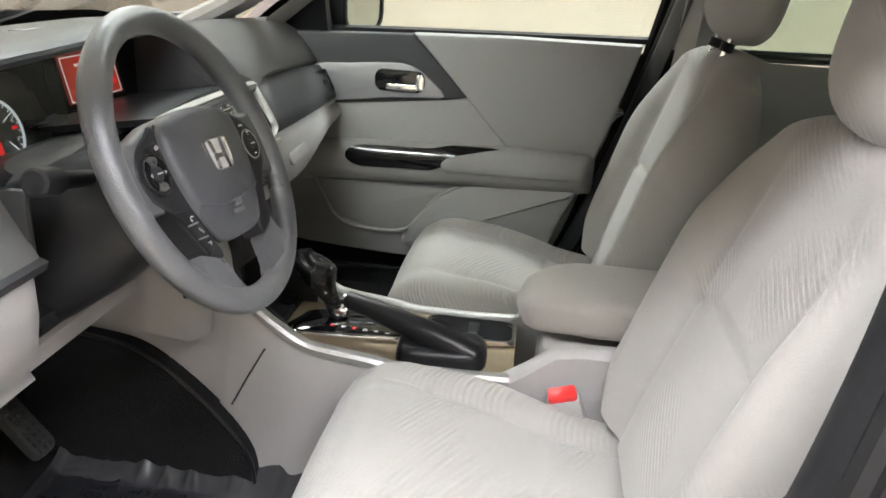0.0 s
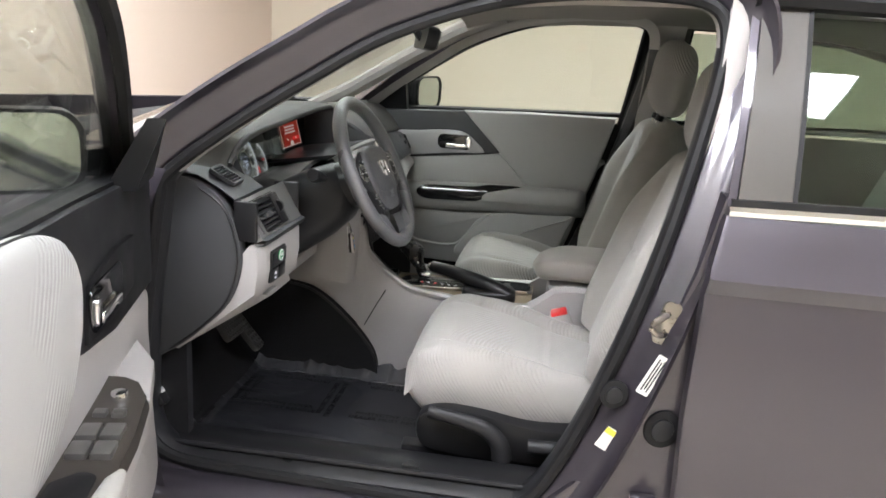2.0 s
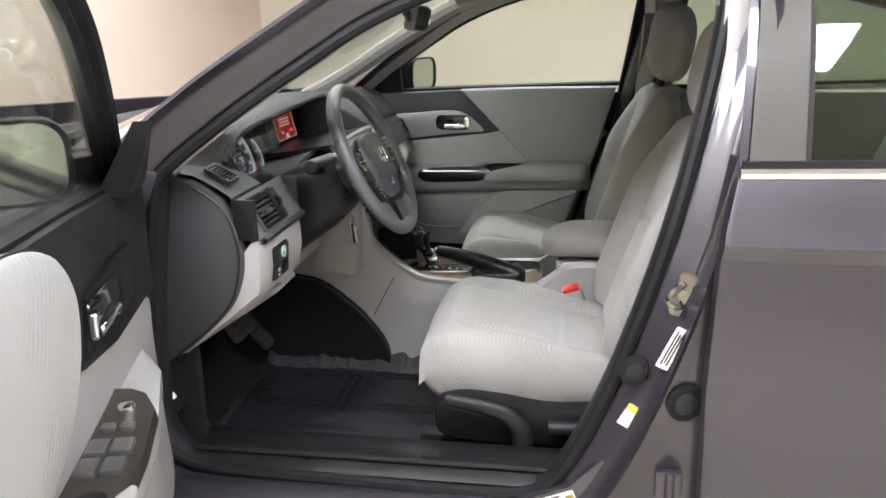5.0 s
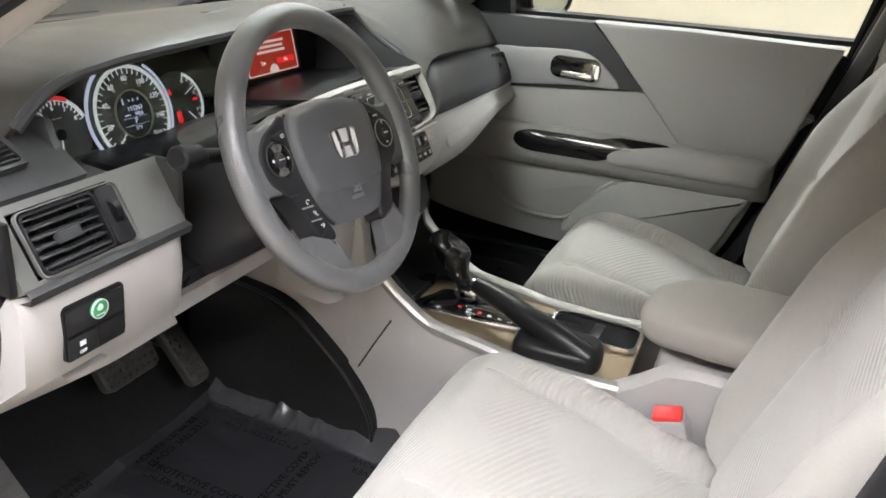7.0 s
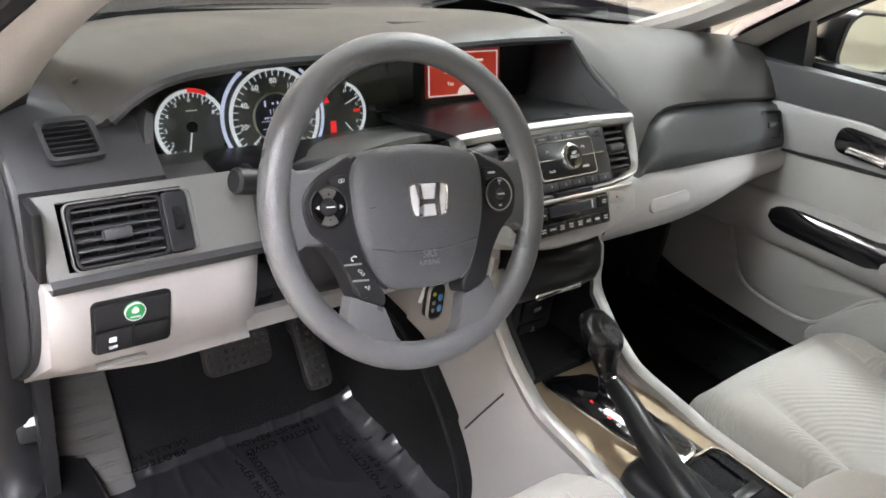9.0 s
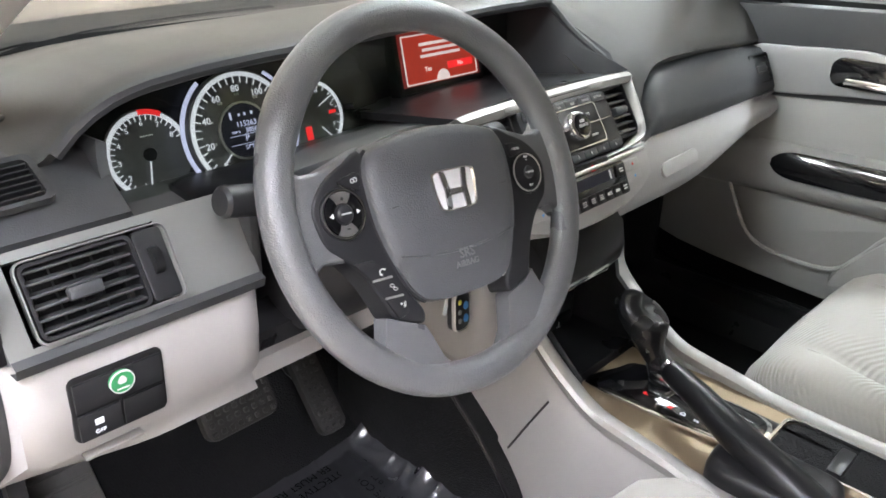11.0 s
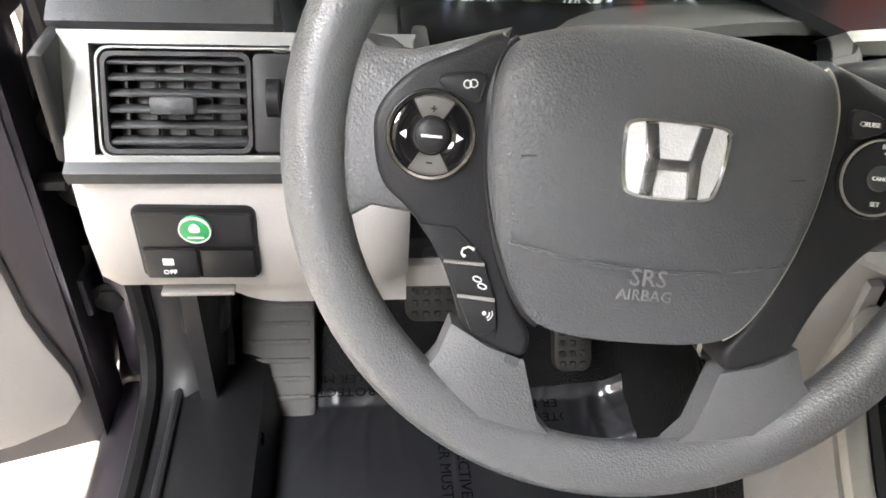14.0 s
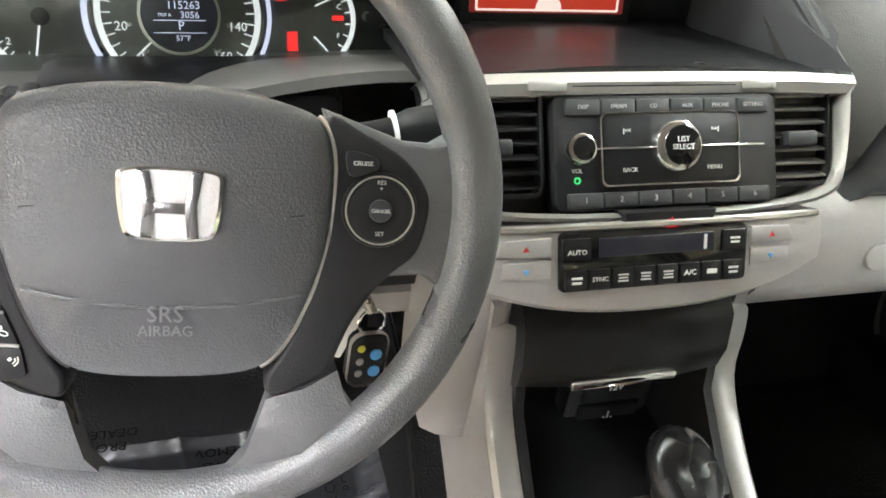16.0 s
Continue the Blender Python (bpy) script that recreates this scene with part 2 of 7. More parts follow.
def prism(outline, depth, m=I4, bev=0.002, bm=None, seg=2):
    """Outline in local x, y; its face at local z = 0, its back at -depth; rounded front edge."""
    own = bmesh.new()
    top = [own.verts.new((x, y, 0)) for x, y in outline]
    f = own.faces.new(top)
    ext = bmesh.ops.extrude_face_region(own, geom=[f])
    moved = [v for v in ext["geom"] if isinstance(v, bmesh.types.BMVert)]
    bmesh.ops.translate(own, vec=(0, 0, -depth), verts=moved)
    if bev:
        edges = [e for e in own.edges if all(abs(v.co.z) < 1e-7 for v in e.verts)]
        bmesh.ops.bevel(own, geom=edges, offset=bev, segments=seg, profile=0.5, affect="EDGES")
    bmesh.ops.transform(own, matrix=m, verts=own.verts)
    return merge(bm, own)


def rounded(w, h, r, n=5, cx=0.0, cy=0.0):
    """A rounded rectangle's outline."""
    pts = []
    for qx, qy, a0 in ((1, 1, 0), (-1, 1, 90), (-1, -1, 180), (1, -1, 270)):
        for k in range(n + 1):
            a = radians(a0 + 90 * k / n)
            pts.append((cx + qx * (w / 2 - r) + r * math.cos(a), cy + qy * (h / 2 - r) + r * math.sin(a)))
    return pts


def circle(r, n=32, cx=0.0, cy=0.0, ry=None, a0=0, a1=360):
    full = abs(a1 - a0) >= 360
    k = n if full else n + 1
    return [(cx + r * math.cos(radians(a0 + (a1 - a0) * i / n)), cy + (ry or r) * math.sin(radians(a0 + (a1 - a0) * i / n))) for i in range(k)]


def smooth_line(pts, n=6, closed=False):
    """Catmull-Rom through points."""
    P = [Vector(p) for p in pts]
    out = []
    m = len(P)
    for i in range(m if closed else m - 1):
        if closed:
            a, b, c, d = P[i - 1], P[i], P[(i + 1) % m], P[(i + 2) % m]
        else:
            a, b, c, d = P[max(i - 1, 0)], P[i], P[i + 1], P[min(i + 2, m - 1)]
        for k in range(n):
            t = k / n
            out.append(0.5 * ((2 * b) + (c - a) * t + (2 * a - 5 * b + 4 * c - d) * t * t + (3 * b - a - 3 * c + d) * t ** 3))
    if not closed:
        out.append(P[-1])
    return out


def loft(rings, closed=True, caps=True, loop=False, bm=None):
    own = bmesh.new()
    vs = [[own.verts.new(p) for p in r] for r in rings]
    n = len(vs[0])
    pairs = list(zip(vs, vs[1:])) + ([(vs[-1], vs[0])] if loop else [])
    for a, b in pairs:
        for i in range(n if closed else n - 1):
            j = (i + 1) % n
            own.faces.new((a[i], a[j], b[j], b[i]))
    if caps and closed and not loop:
        own.faces.new(vs[0][::-1])
        own.faces.new(vs[-1])
    return merge(bm, own)


def tube(pts, r, n=10, closed=False, flat=1.0, up=(0, 0, 1), bm=None):
    """Round or oval bar along points; r a number or one for each point; flat squeezes it along up."""
    P = [Vector(p) for p in pts]
    rings = []
    for i, p in enumerate(P):
        a = P[i - 1] if (i > 0 or closed) else p
        b = P[(i + 1) % len(P)] if (i < len(P) - 1 or closed) else p
        t = (b - a).normalized()
        s = t.cross(Vector(up))
        if s.length < 1e-4:
            s = t.cross(Vector((1, 0, 0.01)))
        s.normalize()
        u = s.cross(t).normalized()
        rr = r[i] if isinstance(r, (list, tuple)) else r
        rings.append([p + s * rr * math.cos(2 * math.pi * k / n) + u * rr * flat * math.sin(2 * math.pi * k / n) for k in range(n)])
    return loft(rings, True, True, closed, bm)


def sheet(f, nu, nv, th=0.0, bm=None):
    own = bmesh.new()
    vs = [[own.verts.new(f(u / nu, v / nv)) for v in range(nv + 1)] for u in range(nu + 1)]
    for i in range(nu):
        for j in range(nv):
            own.faces.new((vs[i][j], vs[i + 1][j], vs[i + 1][j + 1], vs[i][j + 1]))
    if th:
        bmesh.ops.recalc_face_normals(own, faces=own.faces)
        bmesh.ops.solidify(own, geom=own.faces[:], thickness=th)
    return merge(bm, own)


def ring_flat(r0, r1, depth, m, a0=0, a1=360, n=48, bm=None):
    """A flat ring or arc band."""
    full = abs(a1 - a0) >= 360
    rings = []
    for i in range(n if full else n + 1):
        a = radians(a0 + (a1 - a0) * i / n)
        c, s = math.cos(a), math.sin(a)
        rings.append([m @ Vector((r0 * c, r0 * s, 0)), m @ Vector((r1 * c, r1 * s, 0)), m @ Vector((r1 * c, r1 * s, -depth)), m @ Vector((r0 * c, r0 * s, -depth))])
    return loft(rings, True, not full, full, bm)


def interp(x, table):
    """Smoothly between rows of (x, value)."""
    if x <= table[0][0]:
        return table[0][1]
    for (a, va), (b, vb) in zip(table, table[1:]):
        if x <= b:
            t = (x - a) / (b - a)
            return va + (vb - va) * t
    return table[-1][1]


def facing(x, y, z, tilt=0.0, turn=0.0, roll=0.0):
    """A frame whose local x runs to the car's passenger side, y up, z towards the rear, tilted back."""
    return Matrix.Translation((x, y, z)) @ Matrix.Rotation(radians(turn), 4, "Z") @ Matrix((
        (0, -math.sin(radians(tilt)), math.cos(radians(tilt)), 0), (1, 0, 0, 0), (0, math.cos(radians(tilt)), math.sin(radians(tilt)), 0), (0, 0, 0, 1))) @ Matrix.Rotation(radians(roll), 4, "Z")


def lying(x, y, z, turn=0.0, pitch=0.0):
    """A frame on a surface seen from above: local x to the car's passenger side, y forward, z up."""
    return Matrix.Translation((x, y, z)) @ Matrix(((0, -1, 0, 0), (1, 0, 0, 0), (0, 0, 1, 0), (0, 0, 0, 1))) @ Matrix.Rotation(radians(turn), 4, "Z") @ Matrix.Rotation(radians(pitch), 4, "X")


def words(name, text, size, m, material, parent, depth=0.0004, align="CENTER"):
    cu = bpy.data.curves.new(name, "FONT")
    cu.body, cu.size, cu.align_x, cu.align_y, cu.extrude = text, size, align, "CENTER", depth
    cu.resolution_u = 2
    ob = bpy.data.objects.new(name, cu)
    me = bpy.data.meshes.new_from_object(ob)
    bpy.data.objects.remove(ob)
    bpy.data.curves.remove(cu)
    me.materials.clear()
    me.transform(m)
    return link(name, me, material, parent)


def bars(name, m, w, h, rows, material, parent):
    """Unreadable small print as plain bars."""
    bm = None
    for k in range(rows):
        bm = box(0, h / 2 - (k + 0.5) * h / rows, 0, w * (1 - 0.12 * (k % 2)), h / rows * 0.5, 0.0006, 0, m, bm=bm)
    return part(name, bm, material, parent)


# ---- the room ----
X0, X1, Y0, Y1, ZC = -2.75, 7.0, -5.2, 6.2, 3.1


def slab(name, lo, hi, material, label, category):
    c = [(a + b) / 2 for a, b in zip(lo, hi)]
    s = [b - a for a, b in zip(lo, hi)]
    return tagged(part(name, box(*c, *s, 0), material), label, category, kind="structure")


floor = slab("floor", (X0, Y0, -0.2), (X1, Y1, -0.004), M_GROUT, "beige tiled showroom floor with thin grout lines", "floor")
slab("wall_front", (X0 - 0.2, Y0, -0.2), (X0, Y1, ZC), M_WALLPINK, "warm beige painted wall ahead of the car", "wall")
slab("wall_right", (X0 - 0.2, Y1, -0.2), (X1, Y1 + 0.2, ZC), M_WALL, "plain cream painted wall along the showroom", "wall")
slab("wall_left", (X0 - 0.2, Y0 - 0.2, -0.2), (X1, Y0, ZC), M_WALL, "plain cream painted wall", "wall")
slab("wall_back", (X1, Y0 - 0.2, -0.2), (X1 + 0.2, Y1 + 0.2, ZC), M_WALL, "plain cream painted wall", "wall")
slab("ceiling", (X0 - 0.2, Y0 - 0.2, ZC), (X1 + 0.2, Y1 + 0.2, ZC + 0.2), M_CEIL, "white painted ceiling with light panels", "ceiling")


def ceiling_light(x, y):
    t = thing("ceiling_light", "bright white rectangular light panel on the ceiling", "ceiling light", "ceiling lights", at=(x, y, ZC))
    bm = None
    for cx, cy, sx, sy in ((0, 0.32, 1.28, 0.04), (0, -0.32, 1.28, 0.04), (0.62, 0, 0.04, 0.6), (-0.62, 0, 0.04, 0.6)):
        bm = box(cx, cy, -0.02, sx, sy, 0.04, 0.004, bm=bm)
    part("frame", bm, M_WHITE, t)
    part("diffuser", box(0, 0, -0.015, 1.2, 0.6, 0.02, 0), G_LAMP, t)
    return t


first_light = ceiling_light(-1.95, -2.15)
for lx, ly in ((-0.5, -2.15), (1.08, -2.15), (3.2, -2.15), (-1.4, 2.2), (0.5, 2.2), (2.4, 2.2), (4.4, 2.2)):
    copy_thing(first_light, pose(lx, ly, ZC))

# white sheeting that hangs ahead of the open door
cs = thing("plastic_sheeting", "translucent white plastic sheeting hanging in loose folds", "curtain", at=(-2.4, -2.4, 0))
part("sheet", sheet(lambda u, v: (0.10 * math.sin(u * 31) + 0.05 * math.sin(u * 77 + v * 3), -2.4 + u * 3.3, 0.02 + v * 3.0), 120, 6, 0.006), M_CURTAIN, cs)
# a wall box and a conduit near the corner
wb = thing("wall_box", "small beige electrical box fixed on the front wall", "wall box", at=(X0 + 0.03, 4.85, 1.62))
part("box", box(0, 0, 0, 0.06, 0.12, 0.17, 0.006), M_WALL, wb)
part("cover", box(0.034, 0, 0, 0.008, 0.09, 0.13, 0.003), M_WALLPINK, wb)

# ---- car body ----
car = thing("car_body", "violet-grey metallic sedan body, driver door open", "car", at=(0, 0, 0))

OPEN = [(-0.331, -0.80, 0.949), (-0.203, -0.78, 1.05), (-0.06, -0.74, 1.148), (0.08, -0.70, 1.235), (0.262, -0.66, 1.304), (0.422, -0.64, 1.332), (0.58, -0.635, 1.338), (0.68, -0.64, 1.325),
        (0.709, -0.66, 1.27), (0.695, -0.70, 1.16), (0.658, -0.75, 0.991), (0.625, -0.78, 0.86), (0.584, -0.80, 0.721), (0.525, -0.80, 0.54), (0.465, -0.80, 0.40), (0.42, -0.80, 0.335), (0.36, -0.80, 0.31), (0.25, -0.80, 0.305),
        (0.0, -0.80, 0.31), (-0.25, -0.80, 0.316), (-0.36, -0.80, 0.335), (-0.40, -0.80, 0.40), (-0.40, -0.80, 0.52), (-0.385, -0.80, 0.68), (-0.365, -0.80, 0.82), (-0.352, -0.80, 0.90)]
LOOP = smooth_line(OPEN, 5, True)
CEN = Vector((0.15, 0, 0.80))


def loop_ring(off, dy, side=-1):
    """The door opening's line moved out by off in the car's side and by dy across it."""
    out = []
    n = len(LOOP)
    for i, p in enumerate(LOOP):
        t = LOOP[(i + 1) % n] - LOOP[i - 1]
        o = Vector((t.z, 0, -t.x)).normalized()
        if o.dot(Vector((p.x - CEN.x, 0, p.z - CEN.z))) < 0:
            o = -o
        q = p + o * off
        out.append(Vector((q.x, (q.y + dy) * (-side), q.z)))
    return out


def side_frame(side):
    # strips that run round the opening
    bm = bmesh.new()
    rings = [loop_ring(o, d, side) for o, d in ((0.006, 0.05), (0.012, 0.0), (0.022, -0.012), (0.040, -0.018), (0.046, -0.030), (0.060, -0.034), (0.072, -0.050), (0.080, -0.066), (0.088, -0.060), (0.052, 0.0))]
    part("door_frame", loft([[r[i] for r in rings] for i in range(len(LOOP))], False, False, True, bm), M_PAINT, car, "painted door opening flange", 50)
    seal = [p for p in loop_ring(0.004, -0.004, side)]
    part("door_seal", tube(seal, 0.013, 8, True, up=(0, 1, 0)), M_RUBBER, car, "black rubber door seal")
    inner = [loop_ring(o, d, side) for o, d in ((0.004, 0.012), (-0.006, 0.03), (-0.004, 0.06), (0.02, 0.10))]
    upper = 41
    part("upper_opening_trim", loft([[r[i] for r in inner] for i in range(upper + 1)], False, False), M_PILLAR, car, "light grey inner edge trim")
    part("opening_trim", loft([[r[i % len(LOOP)] for r in inner] for i in range(upper, len(LOOP) + 1)], False, False), M_DARKGREY, car, "dark inner edge trim")


side_frame(-1)
side_frame(1)

# B-pillar skin below the belt, with the latch striker, labels and grommets
def b_pillar_skin():
    edge = [(0.72, 1.0), (0.69, 0.86), (0.64, 0.70), (0.585, 0.54), (0.53, 0.42), (0.46, 0.345), (0.36, 0.305), (0.36, 0.24), (0.76, 0.24), (0.76, 1.0)]
    m = Matrix.Translation((0, -0.832, 0)) @ Matrix.Rotation(radians(90), 4, "X")
    return prism(edge, 0.10, m, 0.006)


part("pillar_skin", b_pillar_skin(), M_PAINT, car)
SIDE = Matrix.Rotation(radians(90), 4, "X")  # local x rearward, y up, z to the driver's side outside


def side_at(x, y, z, roll=0.0, turn=0.0):
    return Matrix.Translation((x, y, z)) @ Matrix.Rotation(radians(turn), 4, "Z") @ SIDE @ Matrix.Rotation(radians(roll), 4, "Z")


st = part("striker_plate", prism(rounded(0.035, 0.085, 0.012), 0.006, side_at(0.650, -0.834, 0.755, -14), 0.002), M_STEEL, car, "bare steel latch striker")
part("striker_loop", tube(smooth_line([(0.650, -0.838, 0.775), (0.632, -0.862, 0.772), (0.618, -0.868, 0.757), (0.632, -0.862, 0.742), (0.648, -0.838, 0.735)], 5), 0.006, 8), M_STEEL, st)
for gx, gz, gr in ((0.571, 0.605, 0.026), (0.668, 0.545, 0.034)):
    g = part("grommet", prism(circle(gr, 24, ry=gr * 1.15), 0.006, side_at(gx, -0.840, gz, -20), 0.003), M_RUBBER, car, "black rubber body grommet")
    part("plug", prism(circle(gr * 0.6, 20, ry=gr * 0.7), 0.010, side_at(gx, -0.846, gz, -20), 0.004), M_DARKGREY, g)
lb = part("pressure_label", prism(rounded(0.034, 0.048, 0.002), 0.001, side_at(0.572, -0.8345, 0.508, -28), 0), M_WHITE, car, "white label with a yellow band")
part("band", prism(rounded(0.034, 0.012, 0.001, cy=0.016), 0.001, side_at(0.572, -0.8352, 0.508, -28), 0), M_YELLOW, lb)
lw = part("white_label", prism(rounded(0.024, 0.085, 0.003), 0.001, side_at(0.634, -0.858, 0.660, -24), 0), M_WHITE, car, "narrow white printed label")
bars("print", side_at(0.634, -0.8587, 0.660, 66), 0.07, 0.016, 3, M_DARKGREY, lw)
ls = part("sill_label", prism(rounded(0.10, 0.038, 0.002), 0.001, side_at(0.43, -0.8345, 0.305, 22), 0), M_WHITE, car, "white certification label")
bars("print", side_at(0.42, -0.8352, 0.305, 22), 0.06, 0.026, 4, M_DARKGREY, ls)
part("square_mark", prism(rounded(0.017, 0.020, 0.001), 0.001, side_at(0.466, -0.8352, 0.320, 22), 0), mat("ochre_print", (0.35, 0.28, 0.06), 0.6), ls)
hg = part("rear_hinge", box(0.648, -0.845, 0.378, 0.05, 0.02, 0.055, 0.004), M_PAINT, car, "painted rear door hinge")
part("hinge_pin", tube([(0.648, -0.862, 0.345), (0.648, -0.862, 0.412)], 0.009, 10), M_PAINT, hg)

# rocker sill and threshold
for sd in (-1, 1):
    part("rocker", loft([[(x, sd * y, z) for y, z in ((0.80, 0.30), (0.835, 0.298), (0.865, 0.28), (0.885, 0.25), (0.885, 0.20), (0.84, 0.17), (0.74, 0.17), (0.74, 0.28))] for x in (-0.95, -0.4, 0.2, 0.9, 1.8)], True, True), M_PAINT, car)
    part("sill_plate", loft([[(x, sd * y, z) for y, z in ((0.79, 0.312), (0.76, 0.335), (0.71, 0.345), (0.66, 0.33), (0.64, 0.27), (0.72, 0.25), (0.79, 0.27))] for x in (-0.42, -0.1, 0.2, 0.5, 0.66)], True, True), M_BLACK, car, "black plastic threshold plate")
    part("sill_step", tube([(-0.40, sd * 0.765, 0.336), (0.0, sd * 0.765, 0.338), (0.45, sd * 0.765, 0.338)], 0.006, 8), M_DARKGREY, car)
# floor pan, firewall, tunnel, roof skin
part("floor_pan", box(0.4, 0, 0.23, 2.6, 1.5, 0.05, 0.01), M_CARPET, car, "black carpeted cabin floor")
part("firewall", sheet(lambda u, v: (-0.60 - 0.16 * max(0, v - 0.35) ** 0.7 + (0.20 * (1 - v / 0.35) ** 1.6 if v < 0.35 else 0), -0.74 + 1.48 * u, 0.25 + 0.72 * v), 6, 18, 0.02), M_CARPET, car, "black carpet on the toe board")
for sd in (-1, 1):
    part("kick_panel", sheet(lambda u, v: (-0.72 + 0.38 * u, sd * (0.735 - 0.015 * math.sin(u * 3.1)), 0.25 + 0.60 * v), 8, 8, 0.02), M_DARKGREY, car, "dark grey plastic kick panel")


def roof_y(x):
    return interp(x, ((-0.1, 0.62), (0.1, 0.66), (0.5, 0.63), (1.2, 0.60), (2.0, 0.56)))


def roof_z(x):
    return interp(x, ((0.06, 1.345), (0.2, 1.385), (0.45, 1.41), (0.9, 1.42), (1.3, 1.40), (1.7, 1.34)))


part("roof_skin", sheet(lambda u, v: (0.06 + 1.75 * u, (2 * v - 1) * (roof_y(0.06 + 1.75 * u) + 0.03), roof_z(0.06 + 1.75 * u) + 0.028 - 0.07 * abs(2 * v - 1) ** 4), 14, 16, 0.004), M_PAINT, car)
part("headliner", sheet(lambda u, v: (0.07 + 1.70 * u, (2 * v - 1) * roof_y(0.07 + 1.7 * u), roof_z(0.07 + 1.7 * u) - 0.020 - 0.06 * abs(2 * v - 1) ** 4), 14, 16, 0.012), M_HEADLINER, car, "light grey cloth headliner")
# pillars: inner trim of the windscreen pillars
for sd in (-1, 1):
    line = smooth_line([(-0.56, sd * 0.70, 0.945), (-0.36, sd * 0.685, 1.045), (-0.15, sd * 0.645, 1.170), (0.06, sd * 0.60, 1.285), (0.20, sd * 0.595, 1.335)], 5)
    part("pillar_trim", tube(line, 0.042, 10, flat=0.7), M_PILLAR, car, "light grey windscreen pillar trim")
    part("roof_rail_trim", tube(smooth_line([(0.16, sd * 0.61, 1.335), (0.5, sd * 0.605, 1.355), (1.0, sd * 0.59, 1.365), (1.6, sd * 0.56, 1.32)], 4), 0.03, 8), M_HEADLINER, car)
    # B-pillar inside
    part("b_pillar_trim", loft([[(x0, sd * y, z), (x1, sd * y, z), (x1, sd * (y + 0.06), z), (x0, sd * (y + 0.06), z)] for x0, x1, y, z in ((0.56, 0.76, 0.715, 0.28), (0.62, 0.79, 0.715, 0.60), (0.665, 0.80, 0.70, 0.95), (0.70, 0.80, 0.655, 1.15), (0.715, 0.82, 0.60, 1.345))], True, True), M_PILLAR if sd < 0 else M_BLACK, car, "" if sd < 0 else "black lower pillar trim")
part("belt_upper_trim", loft([[(x0, y, z), (x1, y, z), (x1, y + 0.03, z), (x0, y + 0.03, z)] for x0, x1, y, z in ((0.69, 0.80, 0.685, 1.0), (0.71, 0.80, 0.645, 1.15), (0.72, 0.82, 0.592, 1.34))], True, True), M_PILLAR, car, "light grey upper pillar trim")
# windscreen, bonnet, wings
def screen_at(u, v):
    """A point of the windscreen: its side edges follow the pillars, its middle lies further forward."""
    w = (2 * u - 1) ** 4
    x = (1 - w) * (-0.80 + 0.86 * v) + w * (-0.44 + 0.54 * v)
    z = (1 - w) * (0.955 + 0.415 * v ** 1.15 - 0.02 * math.sin(math.pi * v)) + w * (0.965 + 0.372 * v)
    return Vector((x, (2 * u - 1) * (0.785 - 0.125 * v), z))


part("windscreen", sheet(screen_at, 18, 12, 0.004), M_WINDOW, car, "clear windscreen glass")
part("cowl", sheet(lambda u, v: screen_at(u, 0) + Vector((-0.14 + 0.14 * v, 0, 0.006 - 0.02 * v)), 14, 3, 0.01), M_RUBBER, car, "black cowl below the windscreen")
part("windscreen_border", sheet(lambda u, v: screen_at(u, 0.005 + 0.055 * v) + Vector((0.004, 0, -0.006)), 16, 2, 0.002), M_GLOSSBLACK, car)
part("bonnet", sheet(lambda u, v: (-0.90 - 1.10 * u + 0.30 * (2 * v - 1) ** 2, (2 * v - 1) * (0.80 - 0.06 * u), 0.955 - 0.10 * u - 0.14 * u ** 3 - 0.05 * (2 * v - 1) ** 4), 12, 14, 0.01), M_PAINT, car)
for sd in (-1, 1):
    part("front_wing", sheet(lambda u, v: (-0.42 - 1.5 * u, sd * (0.78 + 0.115 * math.sin(min(1, v * 1.25) * 1.9) - 0.05 * u * u), 1.0 - 0.09 * u - 0.72 * v), 12, 10, 0.01), M_PAINT, car)
# hinge pillar face on the driver's side with hinge bolts
part("hinge_pillar", box(-0.46, -0.815, 0.62, 0.12, 0.06, 0.62, 0.02), M_PAINT, car)
for hz in (0.86, 0.70, 0.62, 0.46):
    hb = part("hinge_bolt", prism(circle(0.017, 6), 0.02, facing(-0.398, -0.835, hz), 0.002), M_RUBBER, car)
    part("washer", prism(circle(0.024, 20), 0.012, facing(-0.402, -0.835, hz), 0.002), M_RUBBER, hb)


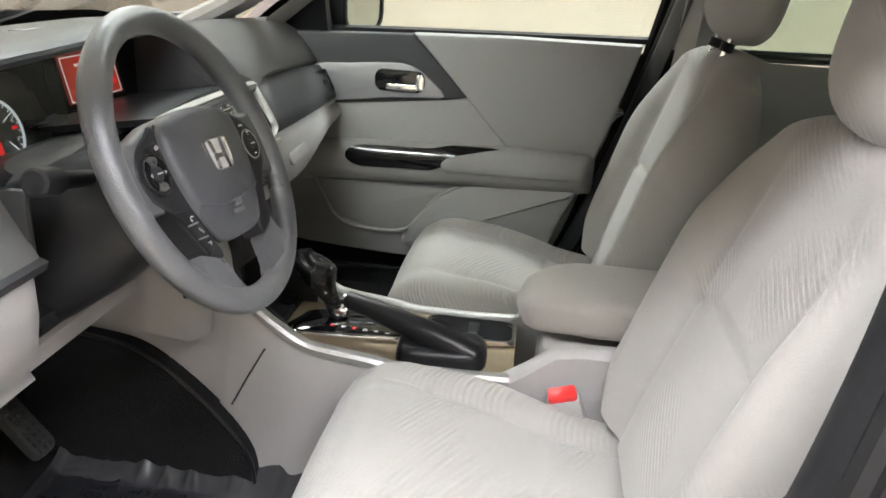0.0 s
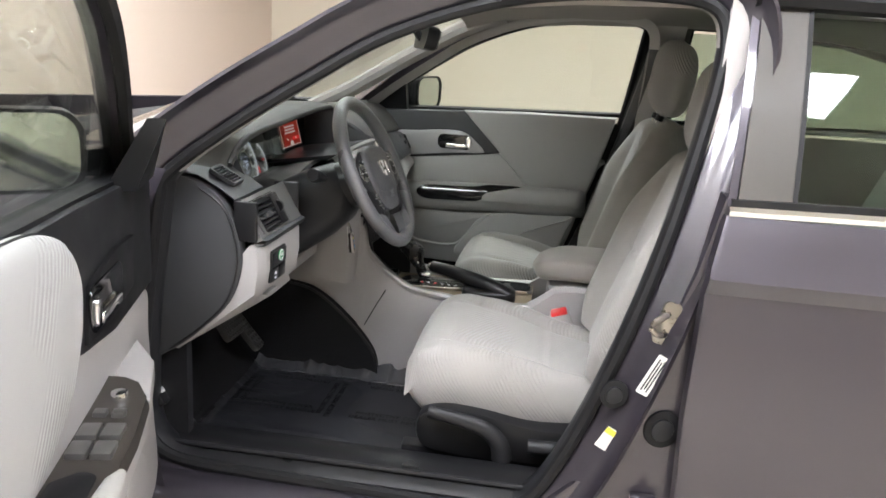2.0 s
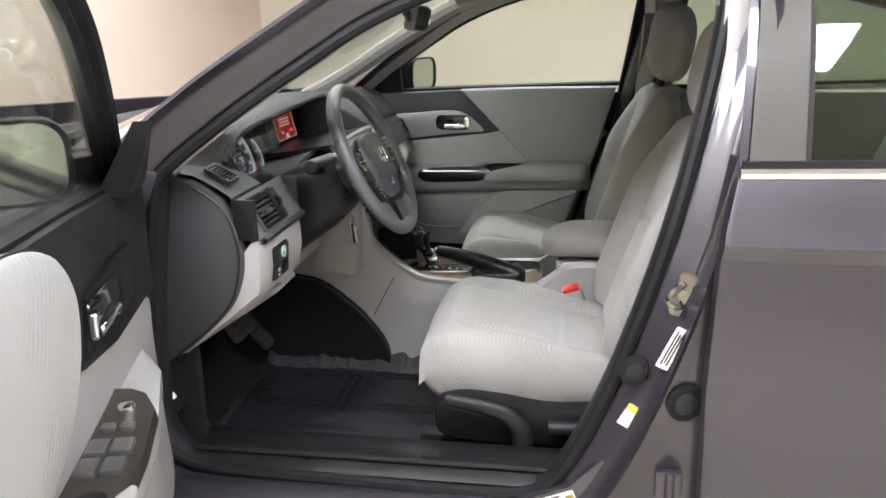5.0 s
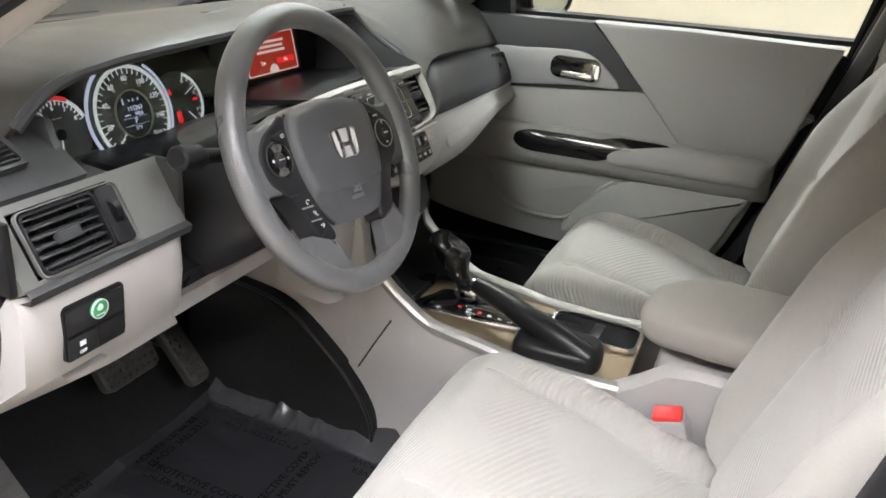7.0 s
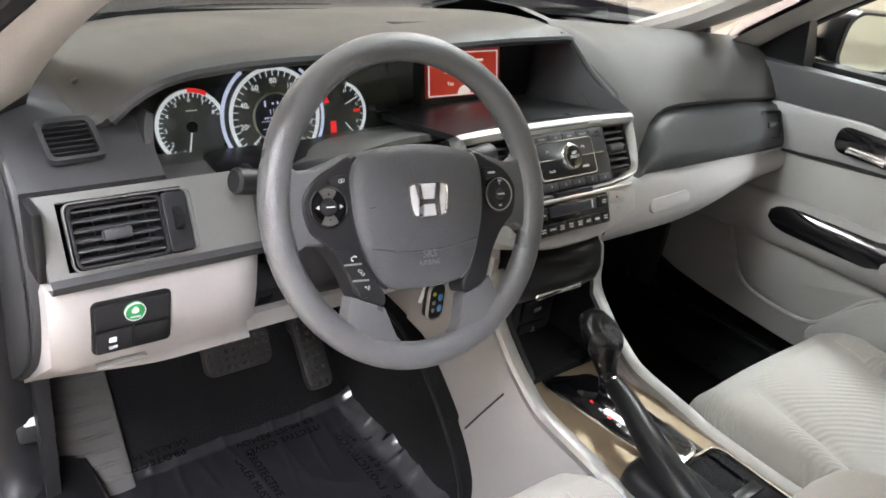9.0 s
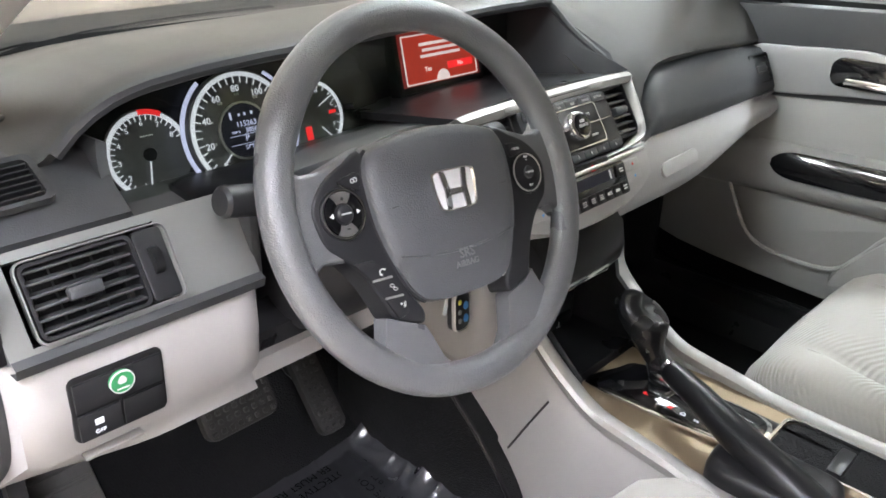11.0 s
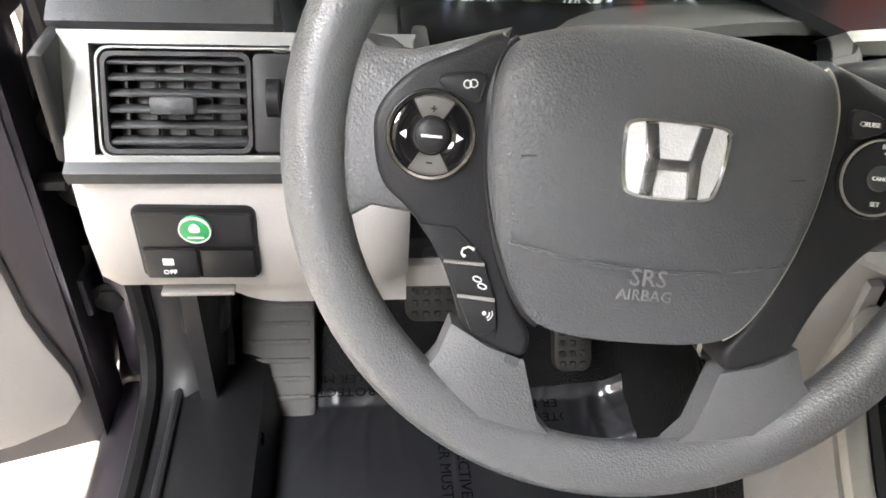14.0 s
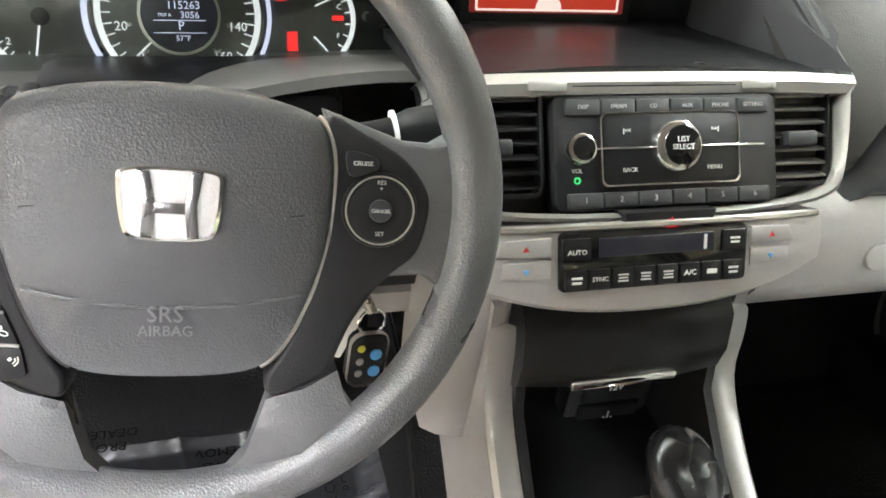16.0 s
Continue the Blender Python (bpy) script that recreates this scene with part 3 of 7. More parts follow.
# ---- rear doors ----
def rear_door(sd):
    t = thing("rear_door", "closed violet-grey rear door with a chrome belt strip", "car door", "rear doors", at=(0.7, sd * 0.87, 0.3))
    o = Vector((0.7, sd * 0.87, 0.3))

    def skin_y(z):
        return interp(z, ((0.22, 0.865), (0.30, 0.885), (0.45, 0.897), (0.60, 0.900), (0.74, 0.892), (0.835, 0.884), (0.858, 0.899), (0.866, 0.903), (0.885, 0.893), (0.96, 0.858), (0.985, 0.845)))

    def front_x(z):
        return interp(z, ((0.22, 0.705), (0.37, 0.697), (0.6, 0.688), (0.88, 0.697), (0.985, 0.722)))

    zs = [0.22, 0.26, 0.30, 0.38, 0.45, 0.53, 0.60, 0.67, 0.74, 0.80, 0.835, 0.85, 0.858, 0.866, 0.874, 0.885, 0.92, 0.95, 0.97]
    rings = []
    for z in zs:
        fx = front_x(z)
        y = skin_y(z)
        rings.append([Vector((fx + 0.012, sd * (y - 0.06), z)) - o, Vector((fx, sd * (y - 0.03), z)) - o, Vector((fx + 0.003, sd * (y - 0.004), z)) - o, Vector((fx + 0.012, sd * y, z)) - o]
                     + [Vector((fx + 0.012 + (1.72 - fx) * k / 6, sd * (y - 0.02 * (k / 6) ** 2), z)) - o for k in range(1, 7)])
    part("door_skin", loft(rings, False, False), M_PAINT, t, "", 25)
    bm = loft([[Vector((x, sd * (y + dy), z + dz)) - o for dy, dz in ((0, 0), (0.008, 0.002), (0.010, 0.011), (0.003, 0.018), (-0.01, 0.016))] for x, y, z in ((0.724, 0.846, 0.968), (1.0, 0.847, 0.974), (1.4, 0.835, 0.986), (1.75, 0.80, 0.998))], True, True)
    part("belt_strip", bm, M_CHROME, t, "bright chrome belt strip")
    part("window_seal", loft([[Vector((x, sd * (y + dy), z + dz)) - o for dy, dz in ((0, 0), (0.006, 0), (0.004, 0.012), (-0.01, 0.012))] for x, y, z in ((0.728, 0.843, 0.986), (1.0, 0.842, 0.992), (1.75, 0.797, 1.016))], True, True), M_RUBBER, t)

    def wy(z):
        return 0.845 - (z - 0.985) * 0.50

    def panel(x0a, x0b, x1a, x1b, z0, z1, dy, n=5, bulge=0.012):
        return sheet(lambda u, v: Vector(((x0a + (x0b - x0a) * v) * (1 - u) + (x1a + (x1b - x1a) * v) * u, sd * (wy(z0 + (z1 - z0) * v) + dy + bulge * math.sin(math.pi * v)), z0 + (z1 - z0) * v)) - o, n, 8, 0.004)
    part("pillar_cover", panel(0.738, 0.768, 0.828, 0.848, 0.99, 1.36, 0.0), M_COVER, t, "dark satin pillar cover")
    part("glass_run", panel(0.828, 0.848, 0.836, 0.856, 0.99, 1.36, 0.002, 2), M_RUBBER, t)
    part("front_frame", panel(0.722, 0.752, 0.736, 0.766, 0.985, 1.37, -0.006, 2), M_PAINT, t)
    part("window_glass", panel(0.832, 0.852, 1.72, 1.55, 0.985, 1.315, -0.006, 8), M_TINTED, t, "tinted rear door glass")
    part("upper_frame", tube([Vector((0.75, sd * 0.672, 1.350)) - o, Vector((1.0, sd * 0.668, 1.345)) - o, Vector((1.35, sd * 0.672, 1.315)) - o, Vector((1.62, sd * 0.69, 1.25)) - o, Vector((1.76, sd * 0.72, 1.15)) - o], 0.024, 8), M_RUBBER, t)
    part("inner_panel", sheet(lambda u, v: Vector((0.80 + 0.9 * u, sd * (0.745 + 0.05 * (v - 0.6)), 0.28 + 0.70 * v)) - o, 4, 6, 0.02), M_DOORGREY, t)
    return t


rear_door(-1)
rear_door(1)
# rear shelf, rear seat back and tail
rs = thing("rear_bench", "light grey cloth rear bench seat", "car seat", at=(1.35, 0, 0.25))
part("cushion", loft([[(x - 1.35, y, z - 0.25) for y, z in ((-0.62, zb), (-0.66, zt - 0.04), (-0.6, zt), (0, zt - 0.015), (0.6, zt), (0.66, zt - 0.04), (0.62, zb))] for x, zb, zt in ((0.98, 0.28, 0.50), (1.02, 0.26, 0.565), (1.2, 0.26, 0.55), (1.45, 0.26, 0.52))], True, True), M_FABRIC, rs)
part("backrest", loft([[(x - 1.35, y, z - 0.25), (x + 0.02 - 1.35, y * 1.01, z - 0.25), (x + 0.14 - 1.35, y, z - 0.25), (x + 0.14 - 1.35, -y, z - 0.25), (x + 0.02 - 1.35, -y * 1.01, z - 0.25), (x - 1.35, -y, z - 0.25)] for x, y, z in ((1.40, 0.62, 0.48), (1.48, 0.62, 0.75), (1.55, 0.60, 0.95), (1.59, 0.56, 1.0))], True, True), M_FABRIC, rs)
part("parcel_shelf", box(1.85, 0, 0.96, 0.5, 1.2, 0.03, 0.01), M_DASH, car)
part("rear_window", sheet(lambda u, v: (2.15 - 0.42 * v, (2 * u - 1) * (0.62 - 0.06 * v), 1.0 + 0.35 * v), 8, 6, 0.004), M_TINTED, car)
part("tail", box(2.3, 0, 0.7, 0.9, 1.6, 0.6, 0.15), M_PAINT, car)
for sd in (-1, 1):
    part("rear_quarter", sheet(lambda u, v: (1.68 + 1.0 * u, sd * (0.88 - 0.05 * u - 0.25 * max(0, v - 0.7)), 0.25 + 1.05 * v - 0.3 * u * v * v), 6, 10, 0.01), M_PAINT, car)
for wx in (-1.02, 1.76):
    for sd in (-1, 1):
        rim = part("wheel", tube([(wx, sd * 0.67, 0.325), (wx, sd * 0.87, 0.325)], 0.32, 32), M_RUBBER, car, "black tyre on a silver rim")
        part("rim", tube([(wx, sd * 0.80, 0.325), (wx, sd * 0.878, 0.325)], 0.21, 24), M_SILVERPAINT, rim)

# rear-view mirror
rv = thing("rear_view_mirror", "black interior rear-view mirror on the windscreen", "mirror", at=(0.03, 0.03, 1.235))
part("housing", prism(rounded(0.24, 0.065, 0.028), 0.035, facing(0.012, 0, 0, -12, 18), 0.01), M_BLACK, rv)
part("glass", prism(rounded(0.225, 0.052, 0.024), 0.002, facing(0.0145, 0, 0, -12, 18), 0), M_MIRROR, rv)
part("stalk", tube([(-0.02, 0, 0.0), (-0.06, -0.005, 0.05), (-0.075, -0.01, 0.085)], 0.011, 8), M_BLACK, rv)


# ---- front doors ----
HX, HY = -0.415, -0.868


def front_door(sd, angle):
    """A front door in the closed place, hung at its hinge and swung by angle."""
    driver = sd < 0
    t = thing("front_door", "open violet-grey front door with light cloth inner panel" if driver else "closed front door with grey vinyl inner panel", "car door", "front doors", at=(HX, sd * abs(HY), 0.3))
    o = Vector((HX, sd * abs(HY), 0.3))

    def at(x, y, z):
        return Vector((x, sd * y, z)) - o

    def skin(z):
        return interp(z, ((0.22, 0.865), (0.35, 0.89), (0.6, 0.902), (0.84, 0.893), (0.862, 0.898), (0.9, 0.885), (0.97, 0.855)))
    # outer skin, wrapped round both ends
    rings = []
    for z in (0.22, 0.25, 0.3, 0.4, 0.5, 0.6, 0.7, 0.8, 0.84, 0.862, 0.885, 0.93, 0.965):
        y = skin(z)
        xr = interp(z, ((0.22, 0.685), (0.6, 0.675), (0.9, 0.690), (0.97, 0.71)))
        rings.append([at(-0.40, y - 0.09, z), at(-0.425, y - 0.02, z), at(-0.40, y - 0.004, z)] + [at(-0.40 + (xr + 0.39) * k / 6, y, z) for k in range(1, 7)] + [at(xr, y - 0.01, z), at(xr - 0.01, y - 0.08, z)])
    part("door_skin", loft(rings, False, False), M_PAINT, t, "", 30)
    # inner structure
    part("door_shell", prism([(-0.405, 0.25), (-0.41, 0.95), (0.67, 0.975), (0.655, 0.70), (0.60, 0.42), (0.52, 0.25)], 0.02, Matrix.Translation(-o) @ Matrix.Translation((0, sd * (0.832 if driver else 0.805), 0)) @ SIDE, 0.006), M_PAINT if driver else M_RUBBER, t)
    upper = M_DARKGREY
    cardmat = M_LIGHT if driver else M_DOORGREY
    yb = 0.820 if driver else 0.765   # where the trim meets the shell

    def inner(name, pts, y, dep, m, label="", bev=0.008):
        """A trim piece: outline in x, z; its face towards the cabin at y."""
        pl = Matrix(((1, 0, 0, 0), (0, 0, -sd, sd * y), (0, 1, 0, 0), (0, 0, 0, 1)))
        return part(name, prism(pts, dep, Matrix.Translation(-o) @ pl, bev), m, t, label)
    card_line = [(-0.36, 0.31), (-0.36, 0.50), (-0.345, 0.66), (-0.32, 0.755), (0.0, 0.78), (0.56, 0.80), (0.57, 0.76), (0.535, 0.66), (0.485, 0.50), (0.42, 0.34), (0.38, 0.30), (0.0, 0.29)] if driver else [(-0.36, 0.43), (-0.365, 0.55), (-0.355, 0.70), (-0.33, 0.83), (0.0, 0.84), (0.56, 0.84), (0.58, 0.80), (0.535, 0.66), (0.485, 0.50), (0.44, 0.42), (0.38, 0.395), (0.0, 0.39)]
    inner("lower_card", smooth2(card_line), yb - 0.025, 0.05, cardmat, "light grey vinyl lower trim" if driver else "")
    inner("upper_card", [(-0.36, 0.965), (-0.355, 0.755), (-0.10, 0.752), (0.06, 0.775), (0.14, 0.80), (0.24, 0.84), (0.26, 0.99), (0.045, 0.985)] if driver else [(-0.36, 0.965), (-0.36, 0.80), (-0.13, 0.796), (0.02, 0.812), (0.16, 0.828), (0.212, 0.838), (0.062, 0.985)], yb - 0.032, 0.04, upper if driver else M_DASHMID, "dark grey vinyl front upper trim", 0.006)
    if driver:
        edge = smooth2([(0.63, 1.0), (0.46, 1.0), (0.30, 0.998), (0.20, 0.985), (0.125, 0.955), (0.085, 0.905), (0.082, 0.855), (0.105, 0.80), (0.16, 0.745), (0.27, 0.70), (0.43, 0.68), (0.545, 0.70), (0.575, 0.79), (0.615, 0.93)], 4)
        cx, cz = 0.40, 0.86
        part("cloth_insert", loft([[at(cx + (x - cx) * s, yb - dep, cz + (z - cz) * s) for x, z in edge] for s, dep in ((1.0, 0.02), (1.0, 0.030), (0.985, 0.038), (0.95, 0.045), (0.88, 0.051), (0.72, 0.056), (0.45, 0.060), (0.15, 0.061))], True, True), M_DOORCLOTH, t, "light ribbed cloth door insert", 60)
        part("insert_seam", tube([at(x, yb - 0.031, z) for x, z in edge] + [at(edge[0][0], yb - 0.031, edge[0][1])], 0.0022, 5), M_RUBBER, t)
    else:
        inner("cloth_insert", [(0.062, 0.987), (0.205, 0.839), (0.316, 0.722), (0.545, 0.70), (0.572, 0.78), (0.618, 0.95), (0.63, 1.0), (0.3, 0.996)], yb - 0.036, 0.045, M_DOORGREY, "", 0.012)
    # silver spear with the release handle
    hx, hz = (-0.03, 0.822) if driver else (0.034, 0.856)
    inner("handle_plate", [(-0.20, 0.885), (-0.19, 0.80), (-0.06, 0.785), (0.06, 0.79), (0.04, 0.87), (-0.10, 0.89)] if driver else smooth2([(-0.20, 0.888), (-0.10, 0.902), (0.0, 0.911), (0.055, 0.909), (0.10, 0.886), (0.150, 0.836), (0.08, 0.829), (0.0, 0.822), (-0.125, 0.806), (-0.165, 0.815)], 3), yb - 0.040, 0.012, M_BLACK if driver else M_SPEAR, "" if driver else "silver-grey door spear", 0.004)
    inner("handle_recess", rounded(0.165 if driver else 0.130, 0.072 if driver else 0.056, 0.022, cx=hx, cy=hz + 0.012), yb - 0.0425, 0.004, M_GLOSSBLACK, "", 0.002)
    inner("release_handle", rounded(0.105 if driver else 0.082, 0.018, 0.008, cx=hx + 0.006, cy=hz - 0.004), yb - 0.052, 0.012, M_CHROME, "chrome release handle", 0.004)
    inner("lock_tab", rounded(0.022, 0.04, 0.006, cx=hx + (0.068 if driver else 0.052), cy=hz + 0.010), yb - 0.050, 0.010, M_CHROME, "", 0.003)
    # armrest: a rounded shelf with a switch panel or a grip strip let into it, and a pad behind
    zs = -0.052 if driver else 0.0

    def shelf_w(x):
        return interp(x, ((-0.33, 0.004), (-0.26, 0.022), (-0.10, 0.042), (0.16, 0.050), (0.44, 0.050), (0.52, 0.036), (0.55, 0.004)))

    def shelf_z(x):
        return interp(x, ((-0.33, 0.634), (-0.09, 0.650), (0.16, 0.660), (0.55, 0.670)))

    def shelf(x, ang, off=0.0, drop=0.0):
        """A point round the shelf's section, from its top (90) to its underside (-90)."""
        c, s_ = math.cos(radians(ang)), math.sin(radians(ang))
        return at(x, yb - 0.022 - (shelf_w(x) * c ** 0.8 if c > 0 else 0) - off * c, shelf_z(x) + (0.056 + off) * s_ + drop)
    if driver:
        arm = [[at(x, yb - 0.02, z + 0.012 + zs), at(x, yb - 0.02 - w * 0.6, z + 0.012 + zs), at(x, yb - 0.02 - w, z + zs), at(x, yb - 0.02 - w, z - 0.03 + zs), at(x, yb - 0.02 - w * 0.6, z - 0.06 + zs), at(x, yb - 0.02, z - 0.085 + zs)]
               for x, w, z in ((-0.25, 0.01, 0.715), (-0.18, 0.05, 0.715), (0.0, 0.080, 0.708), (0.2, 0.088, 0.70), (0.42, 0.088, 0.695), (0.51, 0.060, 0.692), (0.545, 0.01, 0.69))]
        part("armrest", loft(arm, True, True), cardmat, t)
        sw = part("switch_panel", loft([[at(x, yb - 0.022, z + 0.016 + zs), at(x, yb - 0.03 - w, z + 0.014 + zs), at(x, yb - 0.034 - w, z - 0.006 + zs), at(x, yb - 0.03, z - 0.006 + zs)] for x, w, z in ((-0.070, 0.020, 0.722), (-0.055, 0.044, 0.720), (-0.01, 0.066, 0.716), (0.10, 0.074, 0.710), (0.24, 0.074, 0.706), (0.32, 0.074, 0.703), (0.345, 0.04, 0.702))], True, True), M_SWITCH, t, "dark brown-grey switch panel")
        for x, y in ((0.095, 0.777), (0.095, 0.745), (0.145, 0.776), (0.145, 0.744)):
            part("window_switch", box(0, 0, 0, 0.038, 0.028, 0.014, 0.003, Matrix.Translation(at(x, y, 0.726 + zs))), M_SWITCHTOP, sw)
        part("mirror_knob", prism(circle(0.013, 16), 0.012, Matrix.Translation(at(-0.005, 0.762, 0.742 + zs)), 0.003), M_CHROME, sw)
        for my in (0.750, 0.776):
            part("mirror_button", box(0, 0, 0, 0.018, 0.019, 0.012, 0.003, Matrix.Translation(at(0.045, my, 0.730 + zs))), M_SWITCHTOP, sw)
        part("pull_cup", prism(rounded(0.13, 0.056, 0.02), 0.004, Matrix.Translation(at(0.255, 0.764, 0.7225 + zs)), 0.002), M_BLACK, t, "black pull cup")
        part("arm_pad", loft([[at(x, yb - 0.02, z + 0.02 + zs), at(x, yb - 0.02 - w * 0.6, z + 0.026 + zs), at(x, yb - 0.025 - w, z + 0.014 + zs), at(x, yb - 0.025 - w, z - 0.012 + zs), at(x, yb - 0.02, z - 0.012 + zs)] for x, w, z in ((0.325, 0.05, 0.705), (0.335, 0.085, 0.705), (0.42, 0.092, 0.70), (0.48, 0.085, 0.695), (0.52, 0.06, 0.692), (0.54, 0.01, 0.69))], True, True), M_FABRICSIDE, t, "padded armrest")
        part("pad_front", tube([at(x, yb - 0.108, z + zs) for x, z in ((0.185, 0.716), (0.22, 0.722), (0.28, 0.724), (0.34, 0.722))], [0.006, 0.013, 0.017, 0.018], 10), M_FABRICSIDE, t)
    else:
        xs = [-0.33 + 0.88 * k / 44 for k in range(45)]
        part("armrest", loft([[shelf(x, 90 - 15 * k) for k in range(13)] for x in xs], False, False), cardmat, t, "", 60)
        tip = lambda x, a, b, r: min(1.0, max(0.02, math.sqrt(max(0.0, 1 - max(0.0, 1 - (x - a) / r, 1 - (b - x) / r) ** 2))))
        gx = [-0.098 + 0.42 * k / 42 for k in range(43)]
        part("grip_strip", loft([[shelf(x, 22 + (q * 31) * tip(x, -0.10, 0.325, 0.06) + interp(x, ((0.13, 0), (0.18, 16))), 0.0035 if abs(q) < 1 else -0.004) for q in (1, 0.96, 0.5, 0, -0.5, -0.96, -1)] for x in gx], False, False), M_GLOSSBLACK, t, "black grip strip", 60)
        px = [0.158 + 0.384 * k / 38 for k in range(39)]
        part("arm_pad", loft([[shelf(x, interp(x, ((0.158, 6), (0.30, 24), (0.54, 26))) + q * interp(x, ((0.158, 17), (0.30, 36), (0.54, 40))) * tip(x, 0.155, 0.546, 0.03), 0.008 if abs(q) < 0.9 else (0.005 if abs(q) < 1 else -0.004)) for q in (1, 0.97, 0.85, 0.4, 0, -0.4, -0.85, -0.97, -1)] for x in px], False, False), M_DOORGREY, t, "padded armrest", 60)
    # map pocket with a rolled lip
    inner("map_pocket", smooth2([(-0.185, 0.615), (-0.160, 0.55), (-0.12, 0.49), (0.0, 0.462), (0.08, 0.48), (0.145, 0.56), (0.20, 0.600), (0.1, 0.618)]), yb - 0.032, 0.012, cardmat, "moulded map pocket", 0.010)
    inner("lower_bulge", smooth2([(0.09, 0.50), (0.19, 0.600), (0.34, 0.625), (0.505, 0.625), (0.49, 0.56), (0.44, 0.44), (0.38, 0.41), (0.15, 0.41), (0.06, 0.43)]), yb - 0.052, 0.03, cardmat, "", 0.022)
    lipy = yb - 0.036
    part("pocket_lip", tube([at(p.x, lipy, p.z) for p in smooth_line([(-0.20, 0, 0.618), (-0.165, 0, 0.55), (-0.125, 0, 0.487), (-0.06, 0, 0.463), (0.05, 0, 0.465), (0.10, 0, 0.50), (0.145, 0, 0.565), (0.215, 0, 0.610), (0.34, 0, 0.632), (0.52, 0, 0.636)], 5)], 0.0055, 8), cardmat, t, "rolled pocket lip")
    if driver:
        inner("speaker_grille", circle(0.085, 28, -0.19, 0.385), yb - 0.031, 0.008, M_DARKGREY if not driver else M_LIGHT, "", 0.004)
    # window opening: belt seal, frame and glass
    def wy(z):
        return 0.835 - (z - 0.975) * (0.33 if driver else 0.50)
    part("belt_seal", loft([[at(x, 0.80, z), at(x, 0.835, z), at(x, 0.835, z + 0.016), at(x, 0.80, z + 0.012)] for x, z in ((-0.33, 0.962), (0.0, 0.977), (0.69, 1.0))], True, True), M_RUBBER, t)
    frame_line = smooth_line([at(-0.335, wy(0.965), 0.965), at(-0.20, wy(1.06) - 0.0, 1.065), at(-0.05, wy(1.165), 1.165), at(0.10, wy(1.25), 1.252), at(0.28, wy(1.315), 1.318), at(0.45, wy(1.345), 1.345), at(0.62, wy(1.35), 1.352), at(0.69, wy(1.34), 1.342), at(0.715, wy(1.30), 1.29)], 5)
    part("window_frame", tube(frame_line, 0.022, 8, flat=0.9), M_PAINT if driver else M_RUBBER, t, "painted window frame" if driver else "black window frame")
    rear_line = [at(0.565, wy(1.345), 1.345), at(0.540, wy(1.16), 1.16), at(0.520, wy(0.98), 0.98)] if driver else [at(0.712, wy(1.33), 1.33), at(0.695, wy(1.16), 1.16), at(0.672, wy(0.97), 0.97)]
    part("rear_frame", tube(rear_line, 0.040 if driver else 0.030, 8, flat=1.0, up=(0, 1, 0)), M_PAINT if driver else M_RUBBER, t)
    part("inner_frame_seal", tube([p + Vector((0, -sd * 0.02, -0.012)) for p in frame_line] + [p + Vector((-0.022, -sd * 0.02, 0)) for p in rear_line], 0.012, 6), M_RUBBER, t)

    def win_top(x):
        return interp(x, ((-0.32, 0.985), (-0.20, 1.062), (-0.05, 1.162), (0.10, 1.25), (0.28, 1.315), (0.45, 1.343), (0.70, 1.35)))
    gl = part("window_glass", sheet(lambda u, v: at(-0.19 + 0.875 * u, wy(0.955 + (win_top(-0.19 + 0.875 * u) - 0.955) * v) - 0.004, 0.955 + (win_top(-0.19 + 0.875 * u) - 0.955) * v), 16, 6, 0.004), M_WINDOW, t, "clear side glass")
    # mirror sail triangle and its inner cover
    part("mirror_sail", loft([[at(-0.33, 0.82, 0.962), at(-0.165, 0.815, 0.966), at(-0.165, 0.745, 1.085)], [at(-0.33, 0.775, 0.962), at(-0.165, 0.765, 0.966), at(-0.165, 0.715, 1.085)]], True, True), M_BLACK, t, "black mirror sail cover")
    # outside mirror
    arm_m = part("mirror_arm", loft([[at(-0.29, 0.83, 0.985), at(-0.19, 0.83, 0.985), at(-0.19, 0.82, 1.03), at(-0.28, 0.82, 1.03)], [at(-0.26, 0.90, 0.985), at(-0.17, 0.90, 0.985), at(-0.17, 0.90, 1.02), at(-0.25, 0.90, 1.02)]], True, True), M_BLACK, t)
    mo = Matrix.Translation(at(-0.115, 0.925, 1.032)) @ facing(0, 0, 0, 0, -sd * 20)
    out = [(x * sd, y) for x, y in rounded(0.195, 0.130, 0.042, 6)]
    rings = []
    for z, s in ((0.004, 0.985), (0.0, 1.0), (-0.04, 0.98), (-0.08, 0.85), (-0.105, 0.6), (-0.115, 0.3)):
        rings.append([mo @ Vector((x * s, y * s, z)) for x, y in out])
    mh = part("mirror_housing", loft(rings, True, True), M_PAINT if not driver else M_DARKGREY, t, "outside mirror housing")
    part("mirror_rim", loft([[mo @ Vector((x * s, y * s, z)) for x, y in out] for s, z in ((0.99, 0.002), (0.99, 0.012), (0.90, 0.012), (0.90, 0.002))], True, False), M_BLACK, mh)
    part("mirror_glass", prism([(x * 0.91, y * 0.91) for x, y in out], 0.002, mo @ Matrix.Translation((0, 0, 0.0075)), 0), M_MIRROR, mh, "mirror glass")
    t.rotation_euler = (0, 0, radians(angle))
    return t


def smooth2(pts, n=4):
    return [(p.x, p.y) for p in smooth_line([(x, y, 0) for x, y in pts], n, True)]


